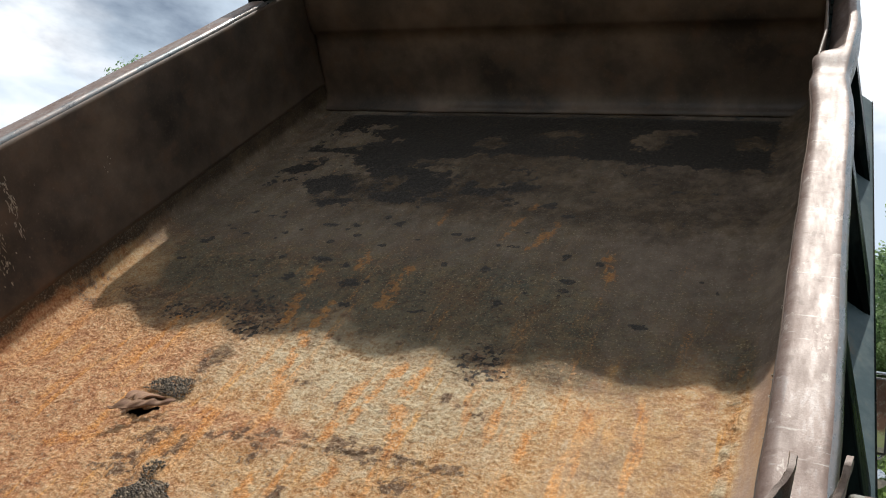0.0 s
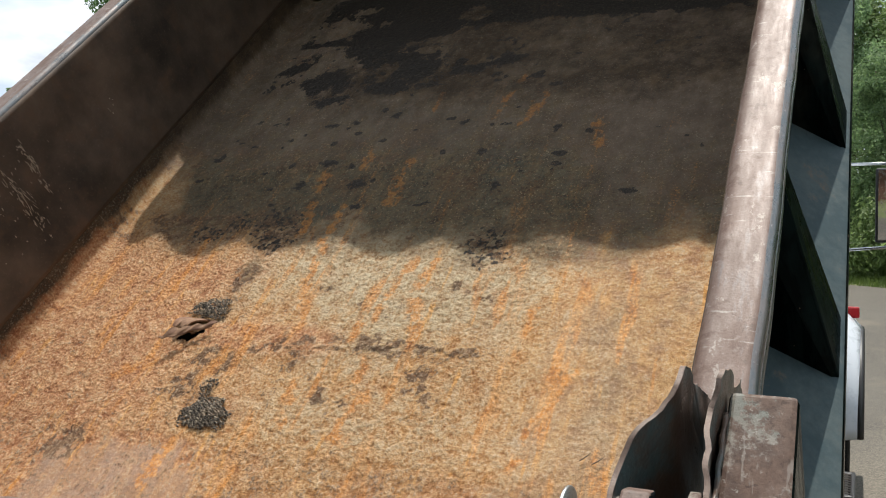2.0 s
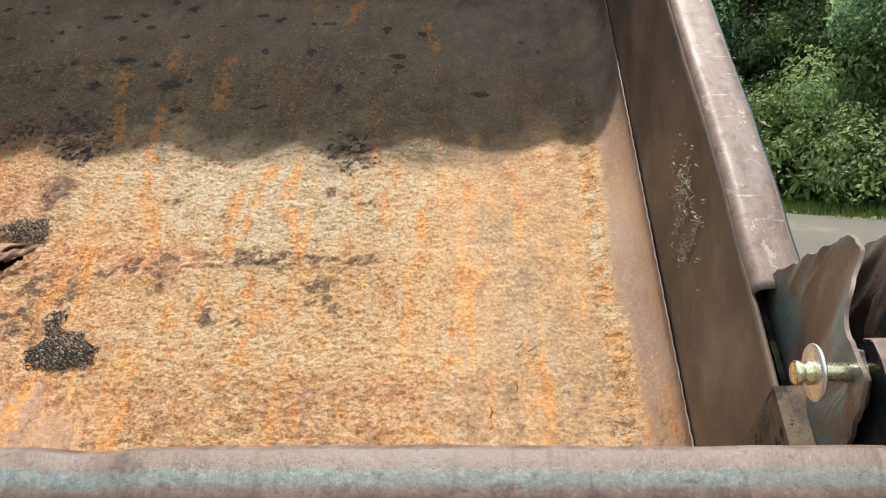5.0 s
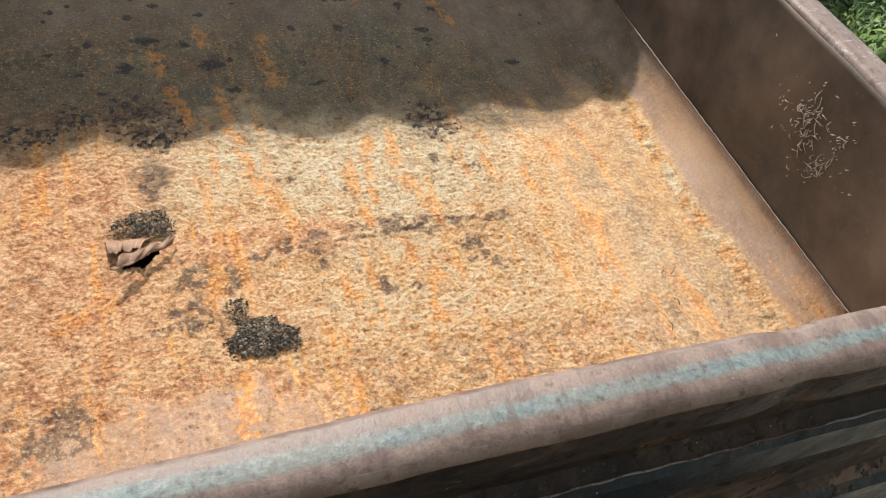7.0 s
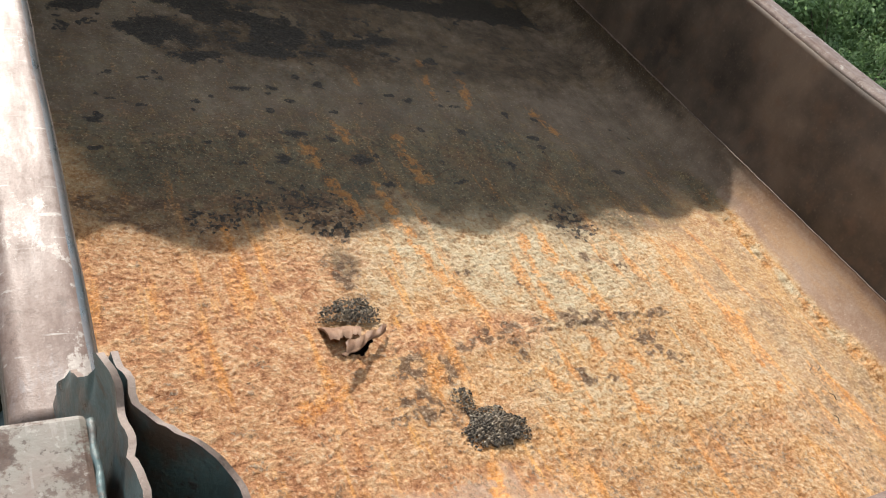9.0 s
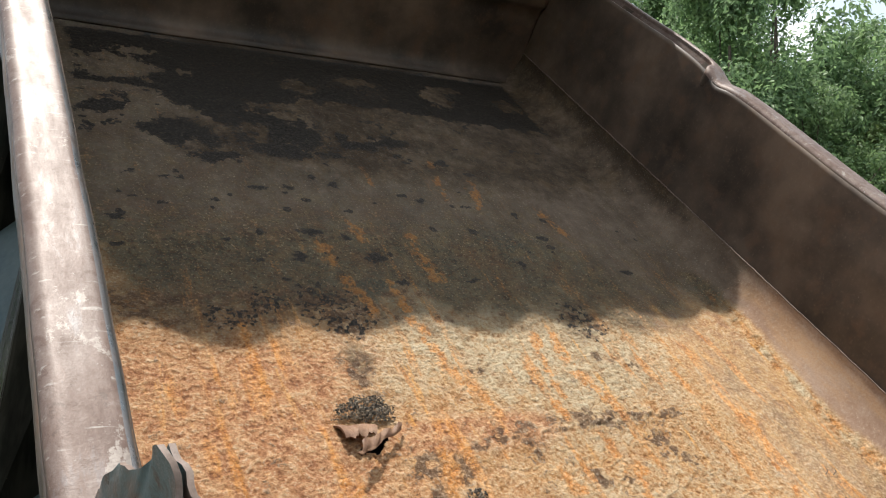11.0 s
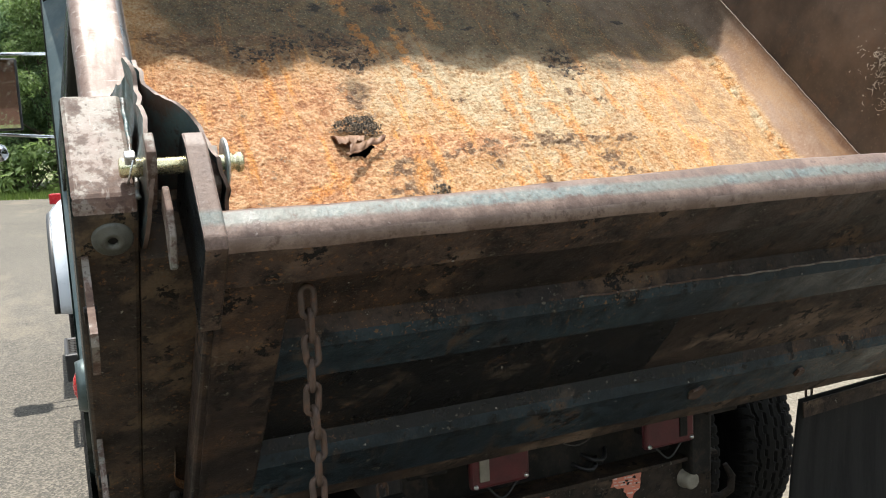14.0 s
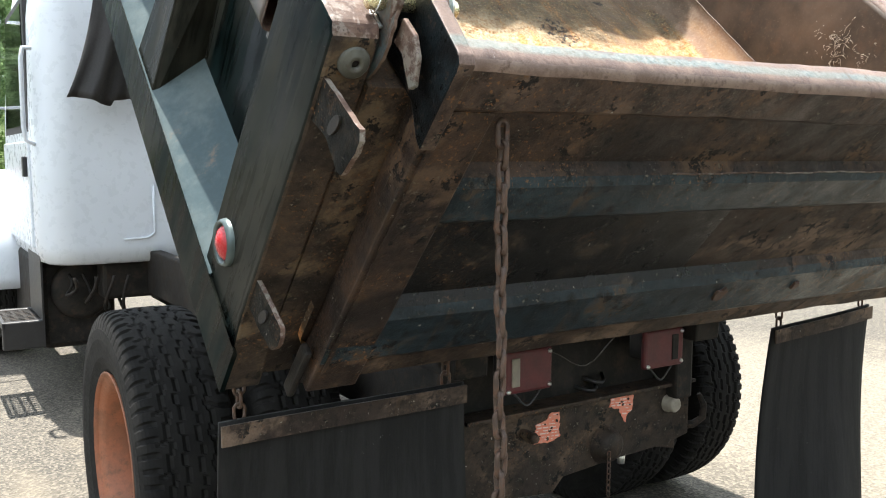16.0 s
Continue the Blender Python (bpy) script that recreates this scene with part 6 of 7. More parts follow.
def build_rear_plate():
    y = 0.405
    o = [(-0.372, 0.765), (0.50, 0.765), (0.50, 0.585), (0.44, 0.575), (0.44, 0.545), (0.36, 0.565), (0.20, 0.560), (0.12, 0.555), (-0.02, 0.545), (-0.06, 0.505), (-0.22, 0.520), (-0.30, 0.505), (-0.352, 0.490), (-0.372, 0.56)]
    plate = part("rear_plate", slab(o, y, y + 0.012, 1, 0.003), PLATE, truck, "muddy steel rear hitch plate")
    part("plate_lip", boxed((-0.374, 0.38, 0.758), (0.502, 0.46, 0.770), 0.003), PLATE, plate)
    part("side_gusset", boxed((-0.384, 0.40, 0.52), (-0.372, 0.56, 0.77), 0.003), PLATE, plate)
    rnd = random.Random(9)
    for cx, cz, w, h, tilt in ((-0.085, 0.705, 0.092, 0.085, 4), (0.200, 0.716, 0.094, 0.084, 5)):
        m = pose(cx, y - 0.002, cz, 0, tilt, 0)
        if cx < 0:
            o = [(-w / 2, -h / 2), (w / 2, -h / 2 + 0.006), (w / 2, h / 2), (0.1 * w, 0.40 * h), (-0.1 * w, 0.18 * h), (-0.42 * w, 0.06 * h), (-0.46 * w, -0.2 * h)]
        else:
            o = [(-w / 2, 0.05 * h), (-0.1 * w, -0.1 * h), (0.22 * w, -h / 2), (w * 0.3, -0.3 * h), (w / 2, -0.05 * h), (w / 2, h / 2), (-w / 2, 0.38 * h)]
        o = wavy(o, 0.007, 0.0042, int(cx * 100) + 60)

        def within(px, pz):
            odd = False
            for (ax, az), (bx, bz) in zip(o, o[1:] + o[:1]):
                if (az > pz) != (bz > pz) and px < ax + (pz - az) / (bz - az) * (bx - ax):
                    odd = not odd
            return odd

        st = part("warning_sticker", slab([(a, b) for a, b in o], -0.0012, 0.001, 1), STICKER, plate, "torn faded orange-red warning sticker", m)
        for k in range(9):
            z = h * (0.42 - k * 0.105) + rnd.uniform(-0.001, 0.001)
            x = -w * 0.46 + rnd.uniform(0, 0.01)
            while x < w * 0.44:
                ln, r = rnd.uniform(0.004, 0.022), rnd.uniform(0.0007, 0.0020)
                if within(x, z) and within(x + ln, z) and within(x + ln / 2, z - r) and rnd.random() < 0.8:
                    part("print_bar", boxed((x, -0.0022, z - r), (x + ln, -0.0010, z + r)), STICKER_WHITE, st)
                x += ln + rnd.uniform(0.002, 0.010)
        for k in range(9):
            px, pz, r = rnd.uniform(-0.42, 0.42) * w, rnd.uniform(-0.42, 0.42) * h, rnd.uniform(0.003, 0.009)
            if within(px - r, pz) and within(px + r, pz) and within(px, pz + r) and within(px, pz - r):
                part("scraped_spot", slab([(px + r * rnd.uniform(0.4, 1.2) * math.cos(a), pz + r * rnd.uniform(0.3, 0.8) * math.sin(a)) for a in np.linspace(0, 2 * math.pi, 12)[:-1]], -0.0030, -0.0008, 1), PLATE, st, "brown spot scraped through the sticker")
    part("trailer_socket", lathe("trailer_socket", [(0.0, -0.036), (0.019, -0.036), (0.024, -0.030), (0.024, -0.008), (0.029, -0.005), (0.029, 0.0)], 24, Matrix.Translation((0.405, y, 0.700)) @ pose(0, 0, 0, 0, 0, 90)), CREAM, plate, "round dusty grey trailer socket")
    part("pintle_body", lathe("pintle_body", [(0.0, -0.045), (0.03, -0.043), (0.045, -0.032), (0.052, -0.012), (0.058, -0.006), (0.060, 0.0)], 20, Matrix.Translation((0.14, y, 0.615)) @ pose(0, 0, 0, 0, 0, 90)), PLATE, plate, "rounded muddy hitch socket")
    part("bolt_head", lathe("bolt_head", [(0.0, -0.06), (0.013, -0.06), (0.016, -0.05), (0.016, 0.0)], 6, Matrix.Translation((-0.17, y, 0.70)) @ pose(0, 0, 0, 0, 0, 90)), PLATE, plate)
    for s, cx in ((-1, -0.42), (1, 0.555)):
        pts = [(cx - s * 0.05, 0.44, 0.60), (cx, 0.43, 0.60), (cx + s * 0.03, 0.42, 0.62), (cx + s * 0.035, 0.42, 0.66), (cx + s * 0.01, 0.42, 0.70)]
        part("tow_hook", tube("tow_hook", pts, [0.013, 0.013, 0.012, 0.011, 0.008], 10), PLATE, plate, "curved tow hook")
    for k in range(8):
        part("small_link", ring_link((0.115, 0.36, 0.60 - k * 0.017), 0.02, 0.012, 0.0018, k % 2 == 1, 5), CHAIN_RUST, plate)
    part("drain_valve", lathe("drain_valve", [(0.0, -0.03), (0.012, -0.03), (0.014, 0.0), (0.009, 0.003), (0.009, 0.035)], 12, Matrix.Translation((0.262, 0.46, 0.545)) @ pose(0, 0, 0, 0, -90, 0)), WASHER, plate)
    part("loose_wire", tube("loose_wire", [(-0.12 + 0.30 * t, 0.40, 0.93 - 0.05 * math.sin(t * 3.14) + 0.015 * math.sin(t * 8)) for t in np.linspace(0, 1, 20)], 0.0018, 6), WIRE, plate, "thin dusty loose wire")
    for k in range(2):
        part("brake_hose", tube("brake_hose", [(-0.02 + k * 0.03 + 0.03 * t * 8, 0.47 + 0.05 * math.sin(t * 9), 0.88 - 0.10 * math.sin(t * 3.1) + 0.02 * k) for t in np.linspace(0, 1, 16)], 0.006, 7), BLACK_PLASTIC, plate)


build_rear_plate()
for x0, x1, y in ((-0.312, -0.153, 0.300), (0.191, 0.352, 0.300)):
    lamp = part("tail_light", boxed((x0, y, 0.852), (x1, y + 0.022, 0.968), 0.010, 3), RED_LAMP, truck, "dusty dark red tail light")
    part("housing", boxed((x0 + 0.03, y + 0.020, 0.868), (x1 - 0.012, y + 0.10, 0.955), 0.01), CHASSIS, lamp, "greasy black lamp housing")
    sx = x0 + 0.022 if x0 < 0 else x1 - 0.052
    part("reflector_strip", boxed((sx, y - 0.003, 0.872), (sx + 0.026, y + 0.01, 0.948), 0.002), CREAM if x0 < 0 else CHASSIS, lamp, "faded cream strip" if x0 < 0 else "dark slot")
    for sx, sz in ((x0 + 0.012, 0.862), (x1 - 0.012, 0.866), (x1 - 0.012, 0.956)):
        part("screw", lathe("screw", [(0.0, -0.006), (0.005, -0.005), (0.006, 0.0)], 10, Matrix.Translation((sx, y, sz)) @ pose(0, 0, 0, 0, 0, 90)), WASHER, lamp)
    part("lamp_wire", tube("lamp_wire", [(x0 + 0.03 + 0.13 * t, y + 0.03, 0.852 - 0.035 * math.sin(t * 3.1) + 0.01 * math.sin(t * 9)) for t in np.linspace(0, 1, 14)], 0.0028, 6), BLACK_PLASTIC, lamp)


def build_mud_flap(x0, x1, y, top, seed, tilt=0.0, taper=0.0):
    us, ts = np.linspace(0, 1, 26), np.linspace(0, 1, 26)
    P = np.zeros((26, 26, 3))
    for i, a in enumerate(us):
        for j, t in enumerate(ts):
            P[i, j] = (x0 + (x1 - x0) * a - taper * a * math.sin(t * 1.57), y + 0.03 * math.sin(a * 4 + seed) * (0.2 + t) + 0.02 * math.sin(t * 3 + a), top + tilt * a - 0.70 * t)
    flap = part("mud_flap", sheet("mud_flap", P, 0.008), FLAP_RUBBER, truck, "scuffed black rubber mud flap")
    Q = np.stack([P[:, 0] + (0, -0.013, -0.004), P[:, 0] + (0, -0.013, -0.045)], 1)
    part("clamp_strip", sheet("clamp_strip", Q, 0.005, False), TAIL_MUD, flap, "rusty clamping strip")
    for cx, lift in ((x0 + 0.045, 0.0), (x1 - 0.045, tilt)):
        for k in range(3):
            part("flap_link", ring_link((cx, y + 0.02, top + lift + 0.012 + k * 0.026), 0.034, 0.022, 0.0035, k % 2 == 1, 6), CHAIN_RUST, flap)


build_mud_flap(-1.105, -0.535, 0.145, 0.955, 1)
build_mud_flap(0.598, 1.112, 0.17, 0.955, 2, 0.026, 0.045)

# round marker light on the outer post plate
mk = BED @ Matrix.Translation((-1.114, -0.003, 0.148))
marker = part("marker_light", lathe("marker_light", [(0.043, 0.008), (0.043, -0.010), (0.039, -0.020), (0.033, -0.016), (0.033, -0.006)], 32), BEZEL, truck, "round red marker light with dull steel bezel", mk)
part("lens", lathe("lens", [(0.0, -0.026), (0.014, -0.024), (0.026, -0.018), (0.0335, -0.008)], 28), RED_LENS, marker, "red lens")


# ---- cab ----
def rounded_outline(w, y0, y1, r, n=6):
    pts = []
    for cx, cy, a0 in ((w - r, y1 - r, 0), (-w + r, y1 - r, 90), (-w + r, y0 + r, 180), (w - r, y0 + r, 270)):
        for k in range(n + 1):
            a = radians(a0 + 90 * k / n)
            pts.append((cx + r * math.cos(a), cy + r * math.sin(a)))
    return pts


def build_cab():
    levels = [(0.90, 0.955, 3.36), (0.915, 0.985, 3.33), (1.0, 1.0, 3.32), (1.5, 1.0, 3.33), (1.75, 0.996, 3.35), (2.2, 0.985, 3.40), (2.52, 0.945, 3.46), (2.60, 0.83, 3.52), (2.63, 0.74, 3.62)]
    rows = [[(x, y, z) for x, y in rounded_outline(w, y0, 5.0 - (z > 1.7) * (z - 1.7) * 0.55, 0.17)] for z, w, y0 in levels]
    n = len(rows[0])
    verts = [p for r in rows for p in r]
    faces = [(k * n + j, k * n + (j + 1) % n, (k + 1) * n + (j + 1) % n, (k + 1) * n + j) for k in range(len(rows) - 1) for j in range(n)]
    faces += [tuple(range(n))[::-1], tuple(range((len(rows) - 1) * n, len(rows) * n))]
    cab = part("cab", mesh_of("cab", verts, faces, False), WHITE, truck, "white steel truck cab with rounded corners")
    for pol in cab.data.polygons:
        pol.use_smooth = len(pol.vertices) == 4
    part("hood", boxed((-0.62, 4.9, 0.95), (0.62, 6.5, 1.62), 0.12, 4), WHITE, cab, "white hood")
    part("rear_window", slab([(-0.55, 1.85), (0.55, 1.85), (0.50, 2.30), (-0.50, 2.30)], 3.335, 3.362, 1, 0.004), GLASS, cab, "dark rear window")
    part("rear_gasket", slab([(-0.60, 1.80), (0.60, 1.80), (0.55, 2.35), (-0.55, 2.35)], 3.348, 3.375, 1, 0.004), BLACK_PLASTIC, cab)
    for s in (-1, 1):
        part("panel_bead", tube("panel_bead", [(s * 0.44, 3.318, 1.32), (s * 0.44, 3.316, 1.06), (s * 0.47, 3.316, 1.035), (s * 0.60, 3.317, 1.03)], 0.006, 8), WHITE, cab)
        door = part("door", slab([(3.60, 0.98), (4.78, 0.98), (4.80, 1.55), (3.62, 1.55)], min(s * 0.995, s * 1.012), max(s * 0.995, s * 1.012), 0, 0.006), WHITE, cab, "white cab door")
        part("window_opening", slab([(3.66, 1.60), (4.76, 1.60), (4.50, 2.30), (3.68, 2.32)], min(s * 0.90, s * 1.000), max(s * 0.90, s * 1.000), 0, 0.004), INSIDE, door, "dark rubber framed window opening")
        part("door_window", slab([(3.72, 1.64), (4.70, 1.64), (4.46, 2.26), (3.74, 2.28)], min(s * 1.001, s * 1.005), max(s * 1.001, s * 1.005), 0), GLASS, door, "dark door window")
        part("door_handle", boxed((min(s * 1.010, s * 1.035), 3.66, 1.36), (max(s * 1.010, s * 1.035), 3.72, 1.47), 0.006), BLACK_PLASTIC, door, "black door handle")
        xg = s * 1.032
        part("grab_handle", tube("grab_handle", [(s * 0.99, 3.46, 2.02), (xg, 3.46, 2.02), (xg + s * 0.01, 3.46, 1.97), (xg + s * 0.012, 3.46, 1.62), (xg, 3.46, 1.55), (s * 0.99, 3.46, 1.53)], 0.012, 10), WHITE, cab, "white tubular grab handle")
        # big mirror on a tube frame with a round spot mirror below
        mx = s * 1.40
        mir = part("mirror", boxed((mx - 0.12, 4.78, 1.84), (mx + 0.10, 4.83, 2.30), 0.012), BLACK_PLASTIC, cab, "rectangular side mirror on a tube frame")
        part("mirror_glass", boxed((-0.095, -0.0035, -0.215), (0.095, 0.0035, 0.215)), MIRROR, mir, "", Matrix.Translation((mx - 0.01, 4.768, 2.07)) @ pose(0, 0, 0, 2.2, 0, 0))
        loop = [(s * 0.99, 4.83, 2.33), (mx + s * 0.07, 4.83, 2.33), (mx + s * 0.115, 4.83, 2.28), (mx + s * 0.115, 4.83, 1.88), (mx + s * 0.07, 4.83, 1.82), (s * 0.99, 4.83, 1.78)]
        part("mirror_arm", tube("mirror_arm", loop, 0.010, 8), CHROME, mir, "bent tube mirror arm")
        part("spot_mirror", lathe("spot_mirror", [(0.0, -0.022), (0.03, -0.018), (0.052, -0.008), (0.058, 0.0), (0.052, 0.025), (0.0, 0.035)], 24, Matrix.Translation((mx + s * 0.06, 4.80, 1.70)) @ pose(0, 0, 0, 0, 0, 90)), MIRROR, mir, "round convex mirror")
        arch = np.array([[(s * (0.74 + 0.47 * q), 5.25 + (0.62 + 0.04 * math.sin(q * 2.6)) * math.cos(a), 0.70 + (0.62 + 0.05 * math.sin(q * 2.6) - 0.10 * max(0, q - 0.8) * 5) * math.sin(a)) for q in np.linspace(0, 1, 14)] for a in np.linspace(0.05, math.pi + 0.1, 30)])
        part("fender_flare", tube("fender_flare", [tuple(p) for p in arch[:, -1, :]], 0.022, 8), BLACK_PLASTIC, cab, "black rubber fender flare")
        lamp = part("fender_lamp", boxed((min(s * 1.12, s * 1.20), 5.18, 1.325), (max(s * 1.12, s * 1.20), 5.23, 1.40), 0.01), RED_LENS, cab, "red marker lamp on the fender")
        part("fender", sheet("fender", arch, 0.012 if s > 0 else -0.012), WHITE, cab, "white front fender")
        # step with perforated tread
        step = part("step", boxed((min(s * 0.98, s * 1.185), 3.52, 0.45), (max(s * 0.98, s * 1.185), 3.56, 0.60), 0.008), BLACK_PLASTIC, cab, "black perforated cab step")
        part("step_front", boxed((min(s * 0.98, s * 1.185), 3.96, 0.45), (max(s * 0.98, s * 1.185), 4.0, 0.60), 0.008), BLACK_PLASTIC, step)
        part("step_edge", boxed((min(s * 1.165, s * 1.187), 3.52, 0.56), (max(s * 1.165, s * 1.187), 4.0, 0.60), 0.006), BLACK_PLASTIC, step)
        part("step_riser", boxed((min(s * 0.98, s * 0.99), 3.52, 0.45), (max(s * 0.98, s * 0.99), 4.0, 0.95)), BLACK_PLASTIC, step)
        for k in range(9):
            y = 3.575 + k * 0.045
            part("tread_bar", boxed((min(s * 0.985, s * 1.17), y, 0.585), (max(s * 0.985, s * 1.17), y + 0.022, 0.598), 0.003), CHASSIS, step)
        for k in range(4):
            x = s * (1.01 + k * 0.045)
            part("tread_bar", boxed((x - 0.008, 3.55, 0.584), (x + 0.008, 3.97, 0.596)), CHASSIS, step)
        part("air_tank", lathe("air_tank", [(0.0, -0.012), (0.13, -0.010), (0.155, 0.0), (0.16, 0.012), (0.16, 0.55), (0.12, 0.60), (0.0, 0.62)], 28, Matrix.Translation((s * 0.78, 3.56, 0.74)) @ pose(0, 0, 0, 0, 0, 90)), CHASSIS, cab, "black tank under the cab")
    # black cloth hanging behind the cab corner
    us, ts = np.linspace(0, 1, 24), np.linspace(0, 1, 24)
    P = np.zeros((24, 24, 3))
    for i, a in enumerate(us):
        for j, t in enumerate(ts):
            z = 2.62 + (1.745 + 0.02 * math.sin(a * 7 + 1) + (0.03 if 0.5 < a < 0.72 else 0.0) - 2.62) * t
            edge = -0.70 - 0.17 * t ** 2.2
            P[i, j] = (edge + (-0.44 - edge) * a, 3.20 + 0.03 * math.sin(a * 11 + t * 2) + 0.02 * math.sin(a * 23 + t * 5) * t, z)
    part("cloth_flap", sheet("cloth_flap", P, 0.006), CLOTH, cab, "black cloth flap hanging behind the cab")
    part("battery_box", boxed((-0.98, 3.60, 0.42), (-0.60, 4.9, 0.90), 0.03), CHASSIS, cab, "black box under the cab")
    part("fuel_tank", boxed((0.60, 3.60, 0.42), (0.98, 4.9, 0.90), 0.05), CHASSIS, cab, "black tank under the cab")
    part("transmission", lathe("transmission", [(0.0, -0.6), (0.14, -0.6), (0.17, -0.3), (0.2, 0.2), (0.27, 0.5), (0.27, 0.9), (0.0, 0.95)], 20, Matrix.Translation((0, 3.7, 0.72)) @ pose(0, 0, 0, 0, 0, 90)), CHASSIS, cab)
    for k in range(4):
        part("hose", tube("hose", [(-0.86 + 0.09 * k + 0.02 * math.sin(t * 9 + k), 3.30 + 0.22 * t, 0.84 - (0.10 + 0.05 * k) * math.sin(t * 3.1)) for t in np.linspace(0, 1, 16)], 0.009, 7), CHASSIS, cab)
    part("cab_underside", boxed((-0.70, 3.4, 0.70), (0.70, 5.0, 0.905), 0.02), CHASSIS, cab)
    return cab


build_cab()

# ---- unseen tarpaulin roll added on the bed front for its scalloped shadow ----
tarp = thing("tarpaulin_roll", "unseen black tarpaulin roll added at the bed front to cast scalloped shade", "tarpaulin", BED)


def build_tarp():
    n, sides = 140, 22
    verts, faces = [], []
    for k in range(n):
        u = -0.975 + 2.07 * k / (n - 1)
        # puffs between the ties are shaped to scallop the shadow on the floor
        puff = abs(math.sin((u + 0.16) * math.pi / 0.33)) ** 0.7
        r = 0.078 + 0.040 * puff * (0.6 + 0.8 * fbm(u, 1.0, 2, 401, 2))
        r *= min(1, (k + 2) / 5, (n - k + 1) / 5)
        for j in range(sides):
            a = 2 * math.pi * j / sides
            q = r * (1 + 0.05 * math.sin(3 * a + u * 9))
            verts.append((u, 2.560 + q * math.cos(a), 0.852 + q * math.sin(a)))
    for k in range(n - 1):
        for j in range(sides):
            j2 = (j + 1) % sides
            faces.append((k * sides + j, k * sides + j2, (k + 1) * sides + j2, (k + 1) * sides + j))
    faces += [tuple(range(sides)), tuple(range((n - 1) * sides, n * sides))]
    part("roll", mesh_of("roll", verts, faces, True), CLOTH, tarp)
    # closes the gap under the roll so no sun leaks through
    P = np.array([[(u, 2.585 + 0.012 * math.sin(u * 19 + t), 0.70 + 0.17 * t) for t in np.linspace(0, 1, 8)] for u in np.linspace(-0.97, 1.085, 60)])
    part("skirt", sheet("skirt", P, 0.006), CLOTH, tarp)
    for k in range(6):
        u = -0.82 + 0.33 * k
        part("tie_strap", tube("tie_strap", [(u, 2.560 + 0.086 * math.cos(a), 0.852 + 0.086 * math.sin(a)) for a in np.linspace(0, 2 * math.pi, 25)[:-1]], 0.008, 6, True), CLOTH, tarp)


build_tarp()

# ---- residue and debris in the bed ----
def build_residue(name, label, cx, cv, rx, rv, count, seed, size):
    rnd = random.Random(seed)
    pieces = []
    for _ in range(count):
        a, q = rnd.uniform(0, 2 * math.pi), math.sqrt(rnd.random())
        q *= 0.90 + 0.14 * math.sin(3 * a + seed) + 0.10 * math.sin(7 * a + 2 * seed) + 0.06 * math.sin(13 * a)
        x, v = cx + rx * q * math.cos(a), cv + rv * q * math.sin(a)
        s = size * rnd.choice((0.4, 0.6, 0.8, 1.0, 1.6)) * (1.15 - 0.5 * q)
        up = 0.003 + 0.006 * (1 - q * q)
        pts = []
        for dx, dv, dw in ((1, 0, 0), (-1, 0, 0), (0, 1, 0), (0, -1, 0), (0, 0, 1), (0, 0, -1)):
            pts.append((x + dx * s * rnd.uniform(0.6, 1.2), v + dv * s * rnd.uniform(0.6, 1.2), up + dw * s * rnd.uniform(0.5, 1.0)))
        pieces.append((pts, [(0, 2, 4), (2, 1, 4), (1, 3, 4), (3, 0, 4), (2, 0, 5), (1, 2, 5), (3, 1, 5), (0, 3, 5)]))
    ob = part(name, joined(name, pieces), ROCK_TAR, None, "", BED)
    return tagged(ob, label, "asphalt residue", "", "stuff")


build_residue("asphalt_lump", "black crumbly asphalt lump stuck on the bed floor", -0.228, 0.424, 0.080, 0.052, 1700, 3, 0.0038)
build_residue("asphalt_lump", "grey-black asphalt crumbs beside the torn hole", -0.410, 0.757, 0.074, 0.040, 1000, 4, 0.0032)
build_residue("asphalt_lump", "scattered asphalt crumbs above the lump", -0.262, 0.498, 0.030, 0.036, 190, 6, 0.0030)


def build_splatter(name, label, s, clusters, curled, seed):
    """Dried blobs, drips and curled grass stuck on a side wall."""
    rnd = random.Random(seed)
    pieces = []
    for cv, cw, rv, rw, count, size in clusters:
        for _ in range(count):
            v, w = rnd.gauss(cv, rv), rnd.gauss(cw, rw)
            ln = size * rnd.choice((0.2, 0.4, 0.8, 1.4) if curled else (0.25, 0.4, 0.7, 1.0))
            a = rnd.uniform(0, 2 * math.pi) if curled else -math.pi / 2 + rnd.uniform(-0.25, 0.25)
            bend = rnd.uniform(-2.2, 2.2) if curled else rnd.uniform(-0.3, 0.3)
            pts, pv, pw = [], v, w
            for k in range(7):
                pts.append((s * (1.003 - (0.006 * math.sin(k * 0.5) if curled else 0.0)), pv, pw))
                pv += ln / 6 * math.cos(a + bend * k / 6)
                pw += ln / 6 * math.sin(a + bend * k / 6)
            r = rnd.uniform(0.0005, 0.0014) if curled else rnd.uniform(0.0005, 0.0017)
            pieces.append(tube_data(pts, [r * q * rnd.uniform(0.7, 1.3) for q in (0.4, 0.9, 1.1, 1.0, 0.9, 0.7, 0.3)], 5))
    ob = part(name, joined(name, pieces), DRY, None, "", BED)
    return tagged(ob, label, "dried mud", "", "stuff")

